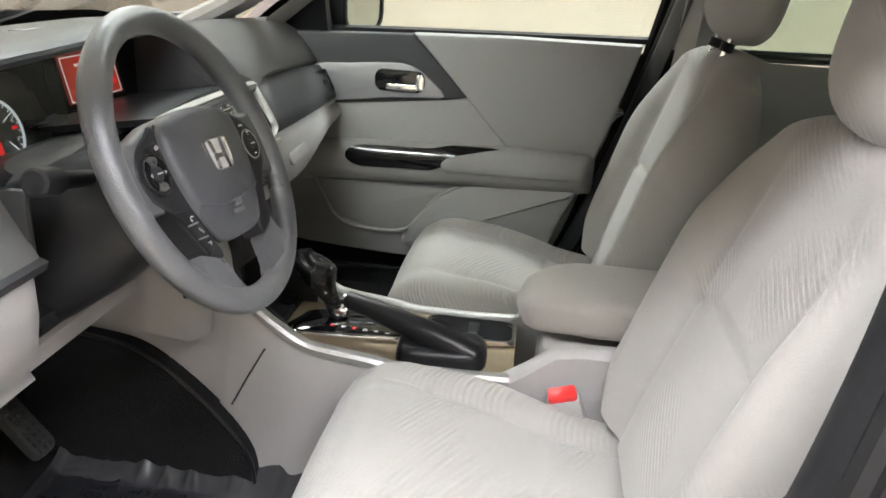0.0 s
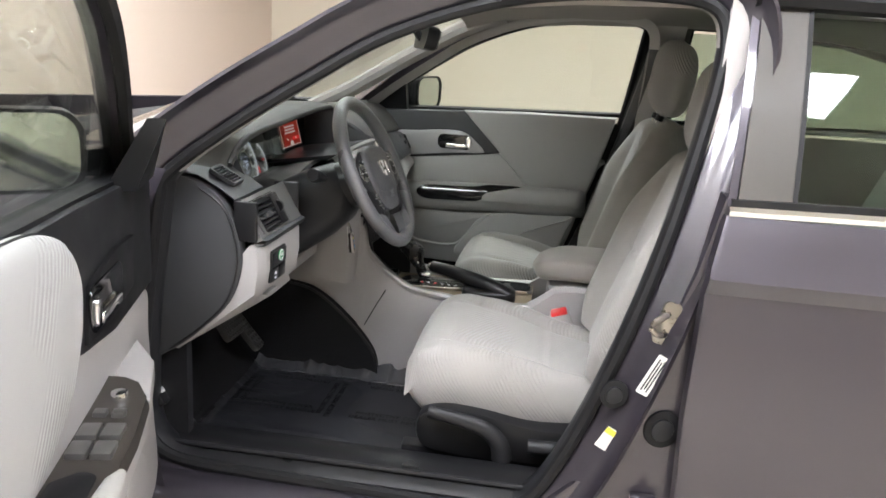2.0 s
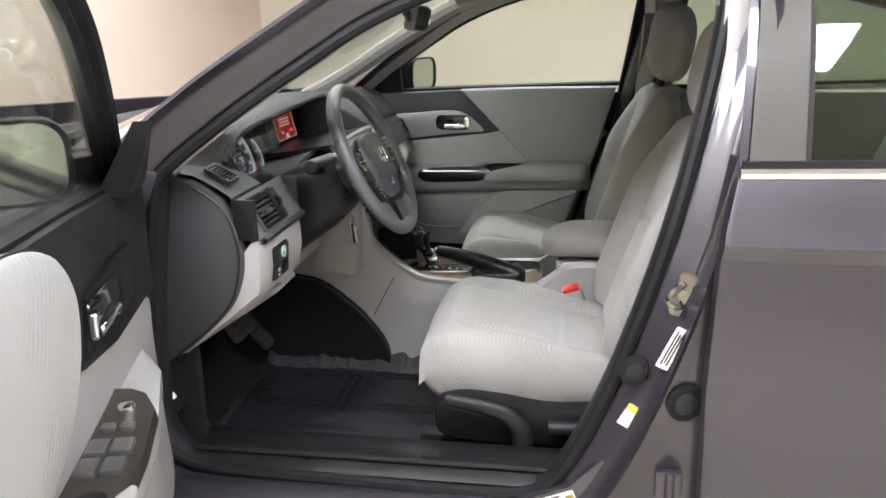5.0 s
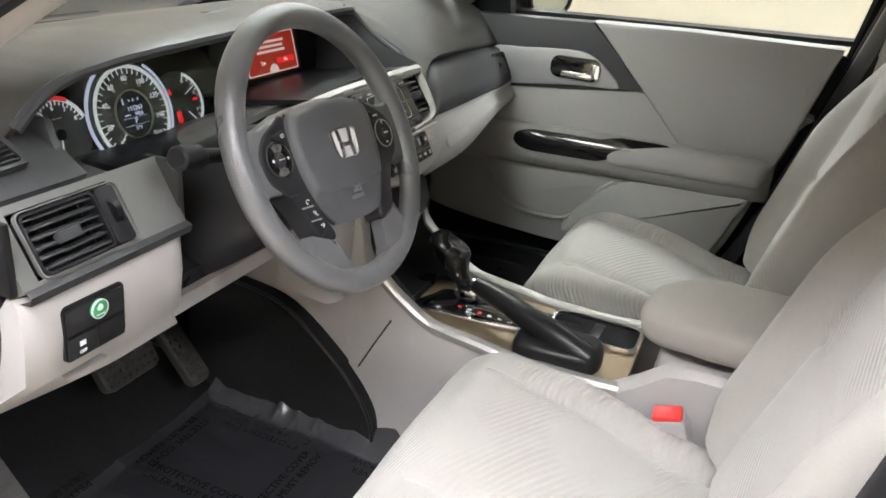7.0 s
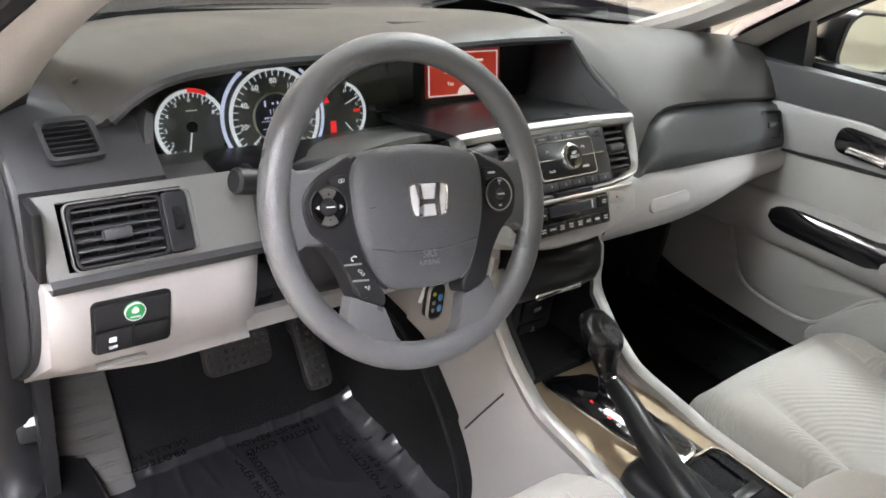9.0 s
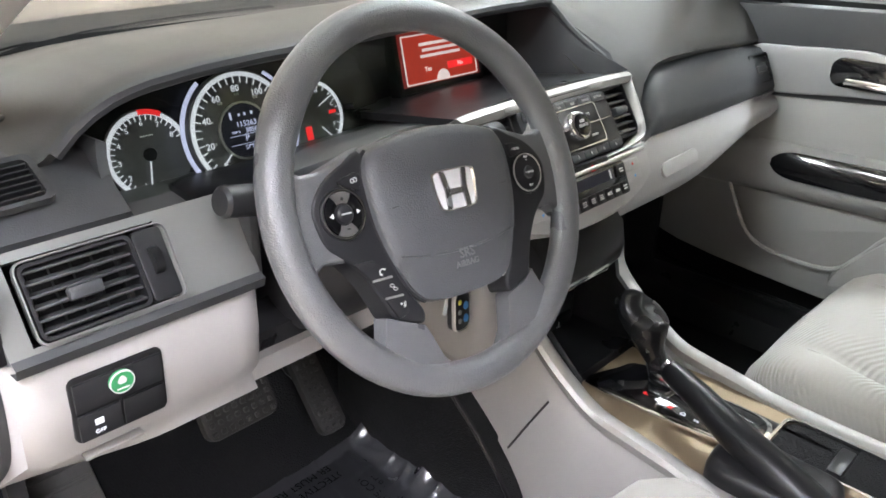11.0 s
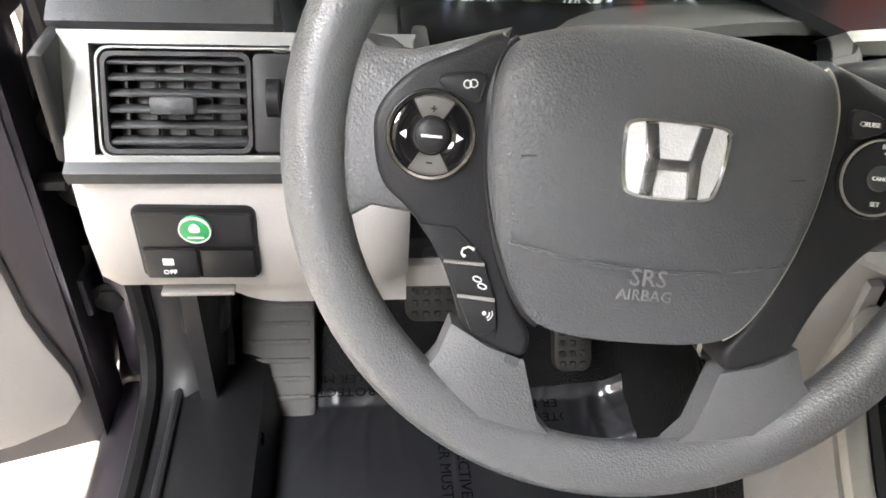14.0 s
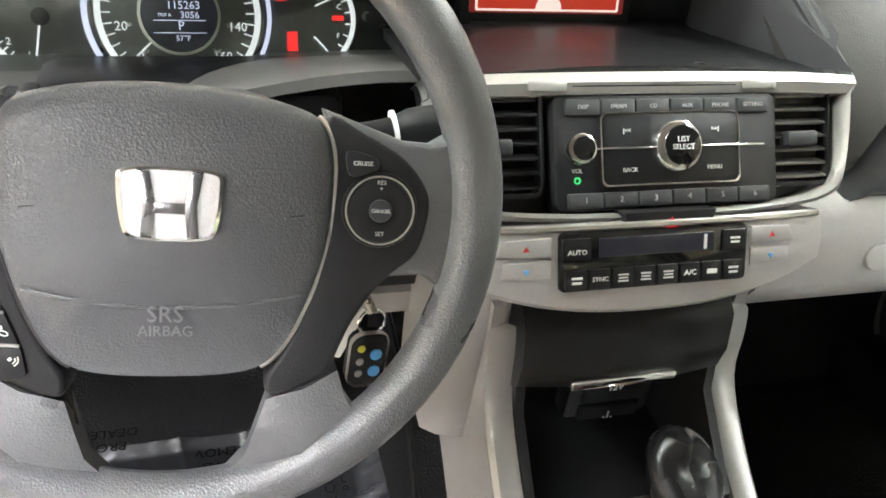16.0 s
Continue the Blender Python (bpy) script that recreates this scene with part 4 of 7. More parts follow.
front_door(-1, -74)
for hz in (0.84, 0.47):
    hd = part("door_hinge", box(-0.425, -0.880, hz, 0.07, 0.05, 0.06, 0.006), M_PAINT, car, "painted door hinge")
    part("hinge_pin", tube([(-0.415, -0.905, hz - 0.04), (-0.415, -0.905, hz + 0.04)], 0.010, 10), M_PAINT, hd)
part("check_strap", box(-0.385, -0.915, 0.645, 0.022, 0.16, 0.012, 0.003, Matrix.Rotation(radians(0), 4, "Z")), M_BLACK, car, "black door check strap")
front_door(1, 0)


# ---- seats ----
def smoothstep(a, b, x):
    t = max(0.0, min(1.0, (x - a) / (b - a)))
    return t * t * (3 - 2 * t)


def front_seat(cy, sx, sz, label, driver, lean, head):
    """A front seat whose floor point is at (0.36 + sx, cy)."""
    t = thing("front_seat", label, "car seat", "front seats", at=(0.36 + sx, cy, 0.25))
    o = Vector((0.36, 0, 0.25))
    # cushion: rings along x, each a loop in y, z
    def top(x, y):
        a = abs(y) / 0.255
        mid = interp(x, ((0.10, 0.495), (0.125, 0.532), (0.16, 0.552), (0.20, 0.556), (0.30, 0.540), (0.45, 0.498), (0.62, 0.470))) + sz
        lift = (0.016 if y > 0 else 0.024) * smoothstep(0.52, 0.85, a) * smoothstep(0.12, 0.40, x)
        crease = -0.010 * math.exp(-((a - 0.60) / 0.05) ** 2) * smoothstep(0.13, 0.25, x)
        seam = -0.007 * math.exp(-((x - 0.415) / 0.006) ** 2) * (1 if a < 0.6 else 0)
        crown = 0.006 * (1 - min(1, a / 0.58) ** 2)
        return mid + lift + crease + seam + crown
    rings = []
    for k in range(61):
        x = 0.10 + 0.53 * k / 60
        half = interp(x, ((0.10, 0.205), (0.13, 0.228), (0.18, 0.240), (0.35, 0.236), (0.45, 0.222), (0.63, 0.21)))
        zb = interp(x, ((0.10, 0.45), (0.115, 0.42), (0.15, 0.395), (0.30, 0.375), (0.63, 0.375)))
        ring = []
        n = 40
        for i in range(n + 1):
            y = half * (2 * i / n - 1)
            a = abs(y) / half
            z = top(x, y * 0.255 / half)
            edge = max(0.0, (a - 0.80) / 0.20)
            z -= 0.075 * (1 - math.sqrt(max(0.0, 1 - edge ** 2.2))) + 0.0
            ring.append(Vector((x, y, z)) - o)
        sidez = ring[-1].z + o.z
        for zz in (0.75, 0.5, 0.25, 0.0):
            ring.append(Vector((x, half * (1.0 + 0.015 * math.sin(zz * 3.1)) - 0.02 * (1 - zz), zb + (sidez - zb) * zz)) - o)
        for zz in (0.0, 0.25, 0.5, 0.75):
            ring.append(Vector((x, -half * (1.0 + 0.015 * math.sin(zz * 3.1)) + 0.02 * (1 - zz), zb + (sidez - zb) * zz)) - o)
        rings.append(ring)
    part("cushion", loft(rings, True, True), M_FABRIC, t, "ribbed light cloth cushion", 60)
    # side piping of the cushion
    for s in (-1, 1):
        part("cushion_piping", tube([Vector((x, s * 0.150, top(x, 0.150) + 0.0012)) - o for x in [0.17 + 0.022 * k for k in range(20)]], 0.0022, 6), M_FABRICSIDE, t)
    # backrest: rings along its height, leaning back
    B0, LEAN_B = Vector((0.565, 0, 0.50 + sz)), radians(lean)
    up = Vector((math.sin(LEAN_B), 0, math.cos(LEAN_B)))
    nf = Vector((-math.cos(LEAN_B), 0, math.sin(LEAN_B)))   # towards the occupant
    rings = []
    for k in range(57):
        s = 0.555 * k / 56
        half = interp(s, ((0.0, 0.225), (0.06, 0.245), (0.25, 0.264), (0.36, 0.266), (0.44, 0.248), (0.50, 0.212), (0.54, 0.160), (0.555, 0.11)))
        dep = interp(s, ((0, 0.10), (0.1, 0.125), (0.3, 0.125), (0.45, 0.10), (0.53, 0.07), (0.555, 0.04)))
        ring = []
        n = 36
        for i in range(n + 1):
            y = half * (2 * i / n - 1)
            a = abs(y) / half
            f = 0.045 * smoothstep(0.50, 0.85, a) * smoothstep(0.55, 0.30, s) * smoothstep(-0.1, 0.1, s)
            f -= 0.009 * math.exp(-((a - 0.58) / 0.05) ** 2) * smoothstep(0.5, 0.4, s)
            f += 0.012 * math.exp(-((s - 0.12) / 0.10) ** 2) * (1 - min(1, a / 0.55) ** 2)
            f -= 0.008 * math.exp(-((s - 0.265 + 0.05 * a * a) / 0.007) ** 2) * (1 if a < 0.62 else 0)
            edge = max(0.0, (a - 0.82) / 0.18)
            f -= (dep * 0.5 + 0.02) * (1 - math.sqrt(max(0.0, 1 - edge ** 2.2)))
            if s > 0.50:
                f -= 0.05 * ((s - 0.50) / 0.055) ** 2
            ring.append(B0 + up * s + Vector((0, y, 0)) + nf * (f + 0.035) - o)
        for yy in (0.98, 0.90, 0.6, 0.2, -0.2, -0.6, -0.90, -0.98):
            ring.append(B0 + up * s + Vector((0, half * yy, 0)) - nf * (dep * (0.55 if abs(yy) > 0.95 else (0.85 if abs(yy) > 0.8 else 1.0)) - 0.02) - o)
        rings.append(ring)
    part("backrest", loft(rings, True, True), M_FABRIC, t, "ribbed light cloth backrest with side bolsters", 60)
    # head restraint
    H0 = B0 + up * 0.555 + nf * 0.012
    for s in (-1, 1):
        part("headrest_post", tube([H0 + Vector((0, s * 0.055, 0)) - up * 0.04 - o, H0 + Vector((0, s * 0.055, 0)) + up * 0.08 - o], 0.006, 8), M_CHROME, t)
        part("post_collar", tube([H0 + Vector((0, s * 0.055, 0)) - up * 0.012 - o, H0 + Vector((0, s * 0.055, 0)) + up * 0.006 - o], 0.013, 12), M_DARKGREY, t)
    rings = []
    for k in range(21):
        a = -1 + 2 * k / 20
        s = head + 0.118 * a
        w = 0.158 * (1 - abs(a) ** 3.0) ** 0.42 + 0.004
        d = 0.062 * (1 - abs(a) ** 3.2) ** 0.5 + 0.003
        bend = 0.020 * a + 0.006
        ring = []
        for i in range(32):
            th = 2 * math.pi * i / 32
            c, sn = math.cos(th), math.sin(th)
            ring.append(H0 + up * s + Vector((0, w * math.copysign(abs(c) ** 0.7, c), 0)) + nf * (bend + d * math.copysign(abs(sn) ** 0.85, sn) - 0.01 * (c * c if sn > 0 else 0)) - o)
        rings.append(ring)
    part("headrest", loft(rings, True, True), M_FABRIC, t, "cloth head restraint", 60)
    # underframe, rails and side shield
    part("seat_base", box(0.36 - o.x, 0, 0.345 - o.z, 0.44, 0.42, 0.09, 0.02), M_BLACK, t, "black seat underframe")
    for s in (-1, 1):
        part("seat_rail", box(0.36 - o.x, s * 0.19, 0.275 - o.z, 0.52, 0.045, 0.05, 0.006), M_DARKGREY, t)
    if driver:
        yo = -0.250
        pl = Matrix.Translation(-o) @ Matrix.Translation((0, yo - 0.012, 0)) @ SIDE
        part("side_shield", prism(smooth2([(0.145, 0.40), (0.20, 0.43), (0.30, 0.425), (0.42, 0.405), (0.55, 0.42), (0.64, 0.46), (0.66, 0.40), (0.60, 0.33), (0.40, 0.315), (0.22, 0.315), (0.15, 0.335)]), 0.05, pl, 0.012), M_BLACK, t, "black plastic side shield")
        lev = smooth_line([(0.172, yo - 0.034, 0.428), (0.24, yo - 0.036, 0.420), (0.30, yo - 0.038, 0.405), (0.335, yo - 0.038, 0.375), (0.345, yo - 0.034, 0.335)], 5)
        part("height_lever", tube([p - o for p in lev], [0.014 + 0.010 * k / (len(lev) - 1) for k in range(len(lev))], 10, flat=0.8, up=(0, 1, 0)), M_DARKGREY, t, "dark grey seat height lever")
        part("recline_lever", tube([Vector((0.40, yo - 0.028, 0.372)) - o, Vector((0.50, yo - 0.03, 0.376)) - o, Vector((0.56, yo - 0.028, 0.385)) - o], 0.016, 10), M_DARKGREY, t)
        tagm = Matrix.Translation(-o) @ side_at(0.655, -0.268, 0.735, 42)
        tg = part("cloth_tag", prism(rounded(0.075, 0.026, 0.003), 0.003, tagm, 0.001), M_DARKGREY, t, "small dark woven side airbag tag")
        bars("print", tagm @ Matrix.Translation((0, 0, 0.0012)), 0.05, 0.012, 2, M_INK, tg)
    return t


front_seat(-0.37, 0.02, 0.0, "light grey ribbed cloth driver seat with head restraint", True, 19, 0.088)
front_seat(0.37, 0.02, 0.01, "light grey ribbed cloth passenger seat with head restraint", False, 16.5, 0.122)

# seat-belt buckles
def buckle(x, y, z, lean):
    t = thing("seat_belt_buckle", "light grey seat-belt buckle with a red release button", "buckle", "buckles", at=(x, y, z))
    m = Matrix.Rotation(radians(-18), 4, "Y") @ Matrix.Rotation(radians(lean), 4, "X")
    part("housing", box(0, 0, -0.045, 0.056, 0.036, 0.09, 0.010, m), M_LIGHT, t)
    part("button", box(0, 0, 0.001, 0.046, 0.029, 0.014, 0.005, m), M_RED, t, "red release button")
    part("stalk", box(0, 0, -0.13, 0.030, 0.014, 0.12, 0.004, m), M_BLACK, t)


buckle(0.470, -0.165, 0.530, 14)
buckle(0.50, 0.14, 0.51, -6)
# seat belt on the passenger pillar
sb = thing("seat_belt", "light grey woven seat belt hanging on the passenger pillar", "seat belt", at=(0.70, 0.66, 1.10))
part("webbing", tube([(0.02, -0.045, 0.14), (0.01, -0.02, -0.1), (-0.01, 0.02, -0.40), (-0.03, 0.045, -0.72)], 0.022, 8, flat=0.08, up=(0, 1, 0)), M_PILLAR, sb)
part("tongue", box(0.0, 0.0, -0.18, 0.05, 0.012, 0.06, 0.005), M_CHROME, sb)
part("stop_button", tube([(-0.045, 0.02, -0.30), (-0.045, 0.005, -0.30)], 0.016, 14), M_LIGHT, sb)

# ---- centre console ----
con = thing("center_console", "light grey centre console with silver edge trims", "console", at=(0.2, 0, 0.25))
CO = Vector((0.2, 0, 0.25))
RIDGE = ((-0.16, 0.785), (-0.107, 0.722), (-0.093, 0.69), (-0.083, 0.64), (-0.04, 0.596), (0.0, 0.567), (0.034, 0.547), (0.064, 0.539), (0.155, 0.528), (0.195, 0.522), (0.30, 0.520), (0.385, 0.524))
ridge_line = smooth_line([(x, 0, z) for x, z in RIDGE], 4)


def side_panel(sd):
    rings = []
    for p in ridge_line[4:]:
        yo = 0.128
        rings.append([Vector((p.x, sd * (yo - 0.008), p.z - 0.004)) - CO, Vector((p.x, sd * yo, p.z - 0.02)) - CO, Vector((p.x, sd * (yo + 0.004), p.z - 0.10)) - CO, Vector((p.x, sd * (yo + 0.012), 0.36)) - CO, Vector((p.x, sd * (yo + 0.016), 0.26)) - CO, Vector((p.x, sd * (yo - 0.03), 0.26)) - CO, Vector((p.x, sd * (yo - 0.03), p.z - 0.02)) - CO])
    part("side_panel", loft(rings, True, True), M_LIGHT, con)
    # forward flank towards the firewall
    part("front_flank", sheet(lambda u, v: Vector((-0.105 - 0.30 * u, sd * (0.128 + 0.008 * v + 0.010 * u), 0.735 - 0.475 * v + 0.0 * u)) - CO, 8, 8, 0.012), M_LIGHT, con)
    # rear flank beside the armrest box
    part("rear_flank", loft([[Vector((x, sd * 0.118, z)) - CO, Vector((x, sd * 0.130, z - 0.012)) - CO, Vector((x, sd * 0.140, 0.26)) - CO, Vector((x, sd * 0.10, 0.26)) - CO, Vector((x, sd * 0.10, z)) - CO] for x, z in ((0.372, 0.522), (0.41, 0.548), (0.455, 0.585), (0.50, 0.592), (0.70, 0.592))], True, True), M_LIGHT, con)
    # silver edge trim
    rr = [[Vector((p.x, sd * y, p.z + dz)) - CO for y, dz in ((0.131, -0.012), (0.131, -0.002), (0.126, 0.004), (0.112, 0.005), (0.104, 0.0), (0.104, -0.012))] for p in ridge_line[5:]]
    part("edge_trim", loft(rr, True, True), M_SILVERPAINT, con, "satin silver edge trim")
    # black carpet on the lower flank, with a rolled edge
    edge = smooth_line([(-0.46, 0, 0.55), (-0.30, 0, 0.535), (-0.225, 0, 0.515), (-0.15, 0, 0.46), (-0.085, 0, 0.395), (-0.045, 0, 0.335), (-0.035, 0, 0.27)], 4)
    poly = [(p.x, p.z) for p in edge] + [(-0.46, 0.26)]
    pl = Matrix.Translation(-CO) @ Matrix(((1, 0, 0, 0), (0, 0, sd, sd * 0.168), (0, 1, 0, 0), (0, 0, 0, 1)))
    cp = part("carpet_flank", prism(poly, 0.05, pl, 0.004), M_CARPET, con, "black carpet flank")
    part("carpet_edge", tube([Vector((p.x, sd * 0.168, p.z)) - CO for p in edge], 0.004, 6), M_BLACK, cp)
    # panel joint
    part("panel_joint", tube([Vector((-0.028, sd * 0.1305, 0.530)) - CO, Vector((-0.060, sd * 0.135, 0.47)) - CO, Vector((-0.085, sd * 0.141, 0.42)) - CO], 0.0016, 4), M_DARKGREY, con)


side_panel(-1)
side_panel(1)
# top plate, sloping with the ridge
plate = smooth_line([(-0.03, 0, 0.520), (0.05, 0, 0.521), (0.20, 0, 0.517), (0.39, 0, 0.517)], 4)
part("top_plate", loft([[Vector((p.x, -0.106, p.z)) - CO, Vector((p.x, 0.106, p.z)) - CO, Vector((p.x, 0.106, p.z - 0.02)) - CO, Vector((p.x, -0.106, p.z - 0.02)) - CO] for p in plate], True, True), M_BRONZE, con, "brushed bronze-tone top plate")
# open bin below the centre stack
part("bin", loft([[Vector((-0.035, s * 0.104, 0.53)) - CO, Vector((-0.035, s * 0.104, 0.50)) - CO, Vector((-0.20, s * 0.104, 0.50)) - CO, Vector((-0.20, s * 0.104, 0.70)) - CO, Vector((-0.19, s * 0.104, 0.70)) - CO, Vector((-0.18, s * 0.104, 0.53)) - CO] for s in (-1, 1)], True, True), M_BLACK, con, "open black storage bin")
for s in (-1, 1):
    part("bin_wall", loft([[Vector((-0.19, s * 0.103, 0.50)) - CO, Vector((-0.19, s * 0.103, 0.71)) - CO, Vector((-0.095, s * 0.103, 0.71)) - CO, Vector((-0.075, s * 0.103, 0.63)) - CO, Vector((0.0, s * 0.103, 0.565)) - CO, Vector((0.0, s * 0.103, 0.50)) - CO], [Vector((-0.19, s * 0.094, 0.50)) - CO, Vector((-0.19, s * 0.094, 0.71)) - CO, Vector((-0.095, s * 0.094, 0.71)) - CO, Vector((-0.075, s * 0.094, 0.63)) - CO, Vector((0.0, s * 0.094, 0.565)) - CO, Vector((0.0, s * 0.094, 0.50)) - CO]], True, True), M_DARKGREY, con)
us = part("socket_panel", box(-0.160 - CO.x, 0.042, 0.553 - CO.z, 0.03, 0.10, 0.10, 0.006), M_DASHMID, con, "dark socket and port covers")
for k, (z, txt) in enumerate(((0.588, 0), (0.540, 1))):
    cv = part("port_cover", box(-0.143 - CO.x, 0.042, z - 0.012 - CO.z, 0.008, 0.072, 0.042, 0.003), M_DARKGREY, us)
usb = Vector((-0.1385, 0.042, 0.528)) - CO
part("port_symbol", tube([usb + Vector((0, 0, -0.012)), usb + Vector((0, 0, 0.012))], 0.0012, 4), M_INK, us)
part("port_symbol", tube([usb + Vector((0, -0.005, 0.004)), usb + Vector((0, 0, -0.004)), usb + Vector((0, 0.005, 0.003))], 0.0012, 4), M_INK, us)
words("port_text", "12V", 0.011, Matrix.Translation(-CO) @ facing(-0.1385, 0.042, 0.576), M_INK, us)
# pocket door below the climate panel with its chrome pull
pk = thing("storage_drawer", "matt black drawer front with a chrome pull", "drawer", at=(-0.085, -0.004, 0.694))
part("drawer_front", loft([[(x + 0.012 * (1 - (y / 0.11) ** 2), y, z) for y in (-0.102, -0.08, -0.05, 0, 0.05, 0.08, 0.102)] + [(x - 0.05, y, z) for y in (0.102, -0.102)] for x, z in ((-0.012, 0.045), (0.004, 0.03), (0.012, -0.005), (0.008, -0.03), (-0.008, -0.043))], True, True), M_BLACK, pk, "", 60)
part("pull", box(0.018, -0.003, -0.024, 0.012, 0.105, 0.012, 0.003, Matrix.Rotation(radians(0), 4, "X")), M_CHROME, pk, "chrome pull")
# shift gate
sg = thing("gear_selector", "black leather gear selector with chrome collar and lit position scale", "gear lever", at=(0.06, 0.0, 0.52))
SO = Vector((0.06, 0.0, 0.52))
part("gate_frame", prism(smooth2([(-0.075, 0.115), (-0.015, 0.10), (0.022, 0.075), (0.028, -0.05), (0.022, -0.125), (-0.045, -0.125), (-0.068, -0.05), (-0.078, 0.04)]), 0.006, lying(0.03, 0.031, 0.008), 0.003), M_CHROME, sg, "chrome gate surround")
part("gate_plate", prism(smooth2([(-0.073, 0.098), (-0.015, 0.086), (0.018, 0.068), (0.023, -0.05), (0.017, -0.119), (-0.043, -0.119), (-0.063, -0.05), (-0.073, 0.04)]), 0.006, lying(0.03, 0.031, 0.0105), 0.002), M_GLOSSBLACK, sg, "gloss black gate plate")
for k, ch in enumerate("PRNDSL"):
    words("position_mark", ch, 0.0105, lying(-0.001 + 0.0204 * k, -0.015 - 0.0016 * k, 0.0112, 0), G_RED if ch in "PN" else G_WHITE, sg)
part("lever", tube([(0.0, 0.025, 0.0), (-0.018, 0.03, 0.04), (-0.034, 0.038, 0.075)], [0.013, 0.014, 0.017], 12), M_BLACK, sg)
part("collar", box(0.0, 0.028, 0.022, 0.034, 0.030, 0.018, 0.005), M_CHROME, sg, "chrome collar")
knob = []
for k in range(19):
    a = k / 18
    z = 0.035 + 0.092 * a
    r = interp(a, ((0, 0.013), (0.15, 0.017), (0.4, 0.024), (0.62, 0.031), (0.8, 0.034), (0.92, 0.028), (0.98, 0.015), (1.0, 0.003)))
    cx = -0.012 - 0.036 * a - 0.012 * math.sin(a * 3.0)
    knob.append([Vector((cx + r * 1.25 * math.cos(2 * math.pi * i / 20), 0.028 + 0.0 * a + r * math.sin(2 * math.pi * i / 20), z - 0.012 * a * math.cos(2 * math.pi * i / 20))) for i in range(20)])
part("knob", loft(knob, True, True), M_KNOB, sg, "black leather knob", 60)
part("knob_inlay", tube([(-0.022, 0.012, 0.06), (-0.030, 0.010, 0.08), (-0.045, 0.012, 0.098)], 0.004, 8), M_SILVER, sg)
# parking brake
pb = thing("parking_brake", "black parking brake lever with a rubber boot", "brake lever", at=(0.31, -0.02, 0.515))
br = smooth_line([(-0.225, 0.014, 0.064), (-0.17, -0.010, 0.062), (-0.11, -0.036, 0.054), (-0.05, -0.050, 0.040), (0.01, -0.056, 0.016)], 5)
part("lever", tube(br, [0.016 + 0.012 * k / (len(br) - 1) for k in range(len(br))], 14), M_BLACK, pb)
part("button", tube([(-0.234, 0.018, 0.0645), (-0.222, 0.0127, 0.064)], 0.010, 12), M_CHROME, pb, "chrome release button")
part("boot", prism(smooth2([(-0.045, 0.085), (0.04, 0.085), (0.048, 0.0), (0.038, -0.055), (-0.035, -0.055), (-0.052, 0.02)]), 0.045, lying(-0.030, -0.040, 0.036), 0.018, seg=4), M_BLACK, pb, "black boot")
part("slot", box(-0.09, 0.082, 0.004, 0.15, 0.014, 0.008, 0.003), M_BLACK, pb)
# cup holders
ch = thing("cup_holder", "open double cup holder with a chrome rim", "cup holder", at=(0.305, 0.045, 0.52))
part("rim", loft([[Vector((x * s, y * s2, z)) for x, y in rounded(0.165, 0.092, 0.02)] for s, s2, z in ((1.0, 1.0, 0.0), (1.0, 1.0, 0.008), (0.95, 0.91, 0.008), (0.95, 0.91, -0.002))], True, False, True), M_CHROME, ch, "chrome rim")
# no hole in the top plate: a flat black sheet paints the well's shade
part("well", loft([[Vector((x * s, y * s, z)) for x, y in rounded(0.155, 0.083, 0.02)] for s, z in ((1.0, 0.003), (0.97, 0.0015))], True, True), M_CARPET, ch, "flat black plate standing in for the shaded well")
part("divider", box(0.005, 0, 0.003, 0.02, 0.06, 0.008, 0.003), M_BLACK, ch)
# armrest box
ar = thing("armrest", "padded grey cloth centre armrest lid on its box", "armrest", at=(0.56, 0, 0.25))
part("box", box(0.02, 0, 0.165, 0.30, 0.21, 0.33, 0.015), M_LIGHT, ar)
rings = []
for k in range(25):
    a = -1 + 2 * k / 24
    x = 0.0 + 0.175 * a
    e = (1 - abs(a) ** 6) ** 0.5
    ring = []
    for i in range(28):
        th = 2 * math.pi * i / 28
        c, s = math.cos(th), math.sin(th)
        ring.append(Vector((x, (0.112 - 0.022 * smoothstep(-0.2, -1.0, a)) * (0.25 + 0.75 * e) * math.copysign(abs(c) ** 0.45, c), 0.378 - 0.014 * smoothstep(-0.4, -1, a) + 0.036 * (0.1 + 0.9 * e) * math.copysign(abs(s) ** 0.6, s) + 0.004 * c * c)))
    rings.append(ring)
part("lid", loft(rings, True, True), M_FABRICDARK, ar, "padded grey cloth lid", 60)
part("latch", box(-0.165, 0, 0.350, 0.012, 0.05, 0.018, 0.004), M_LIGHT, ar)

# ---- floor mat with its clear cover, pedals ----
fm = thing("floor_mat", "black floor mat under crinkled clear protective film", "floor mat", at=(-0.15, -0.44, 0.258))


def ridge(a, b, seed):
    """Thin crease lines: high along the zero line of a noise, flat elsewhere."""
    return max(0.0, 1 - abs(noise.noise(Vector((a, b, seed)))) * 5.0) ** 2


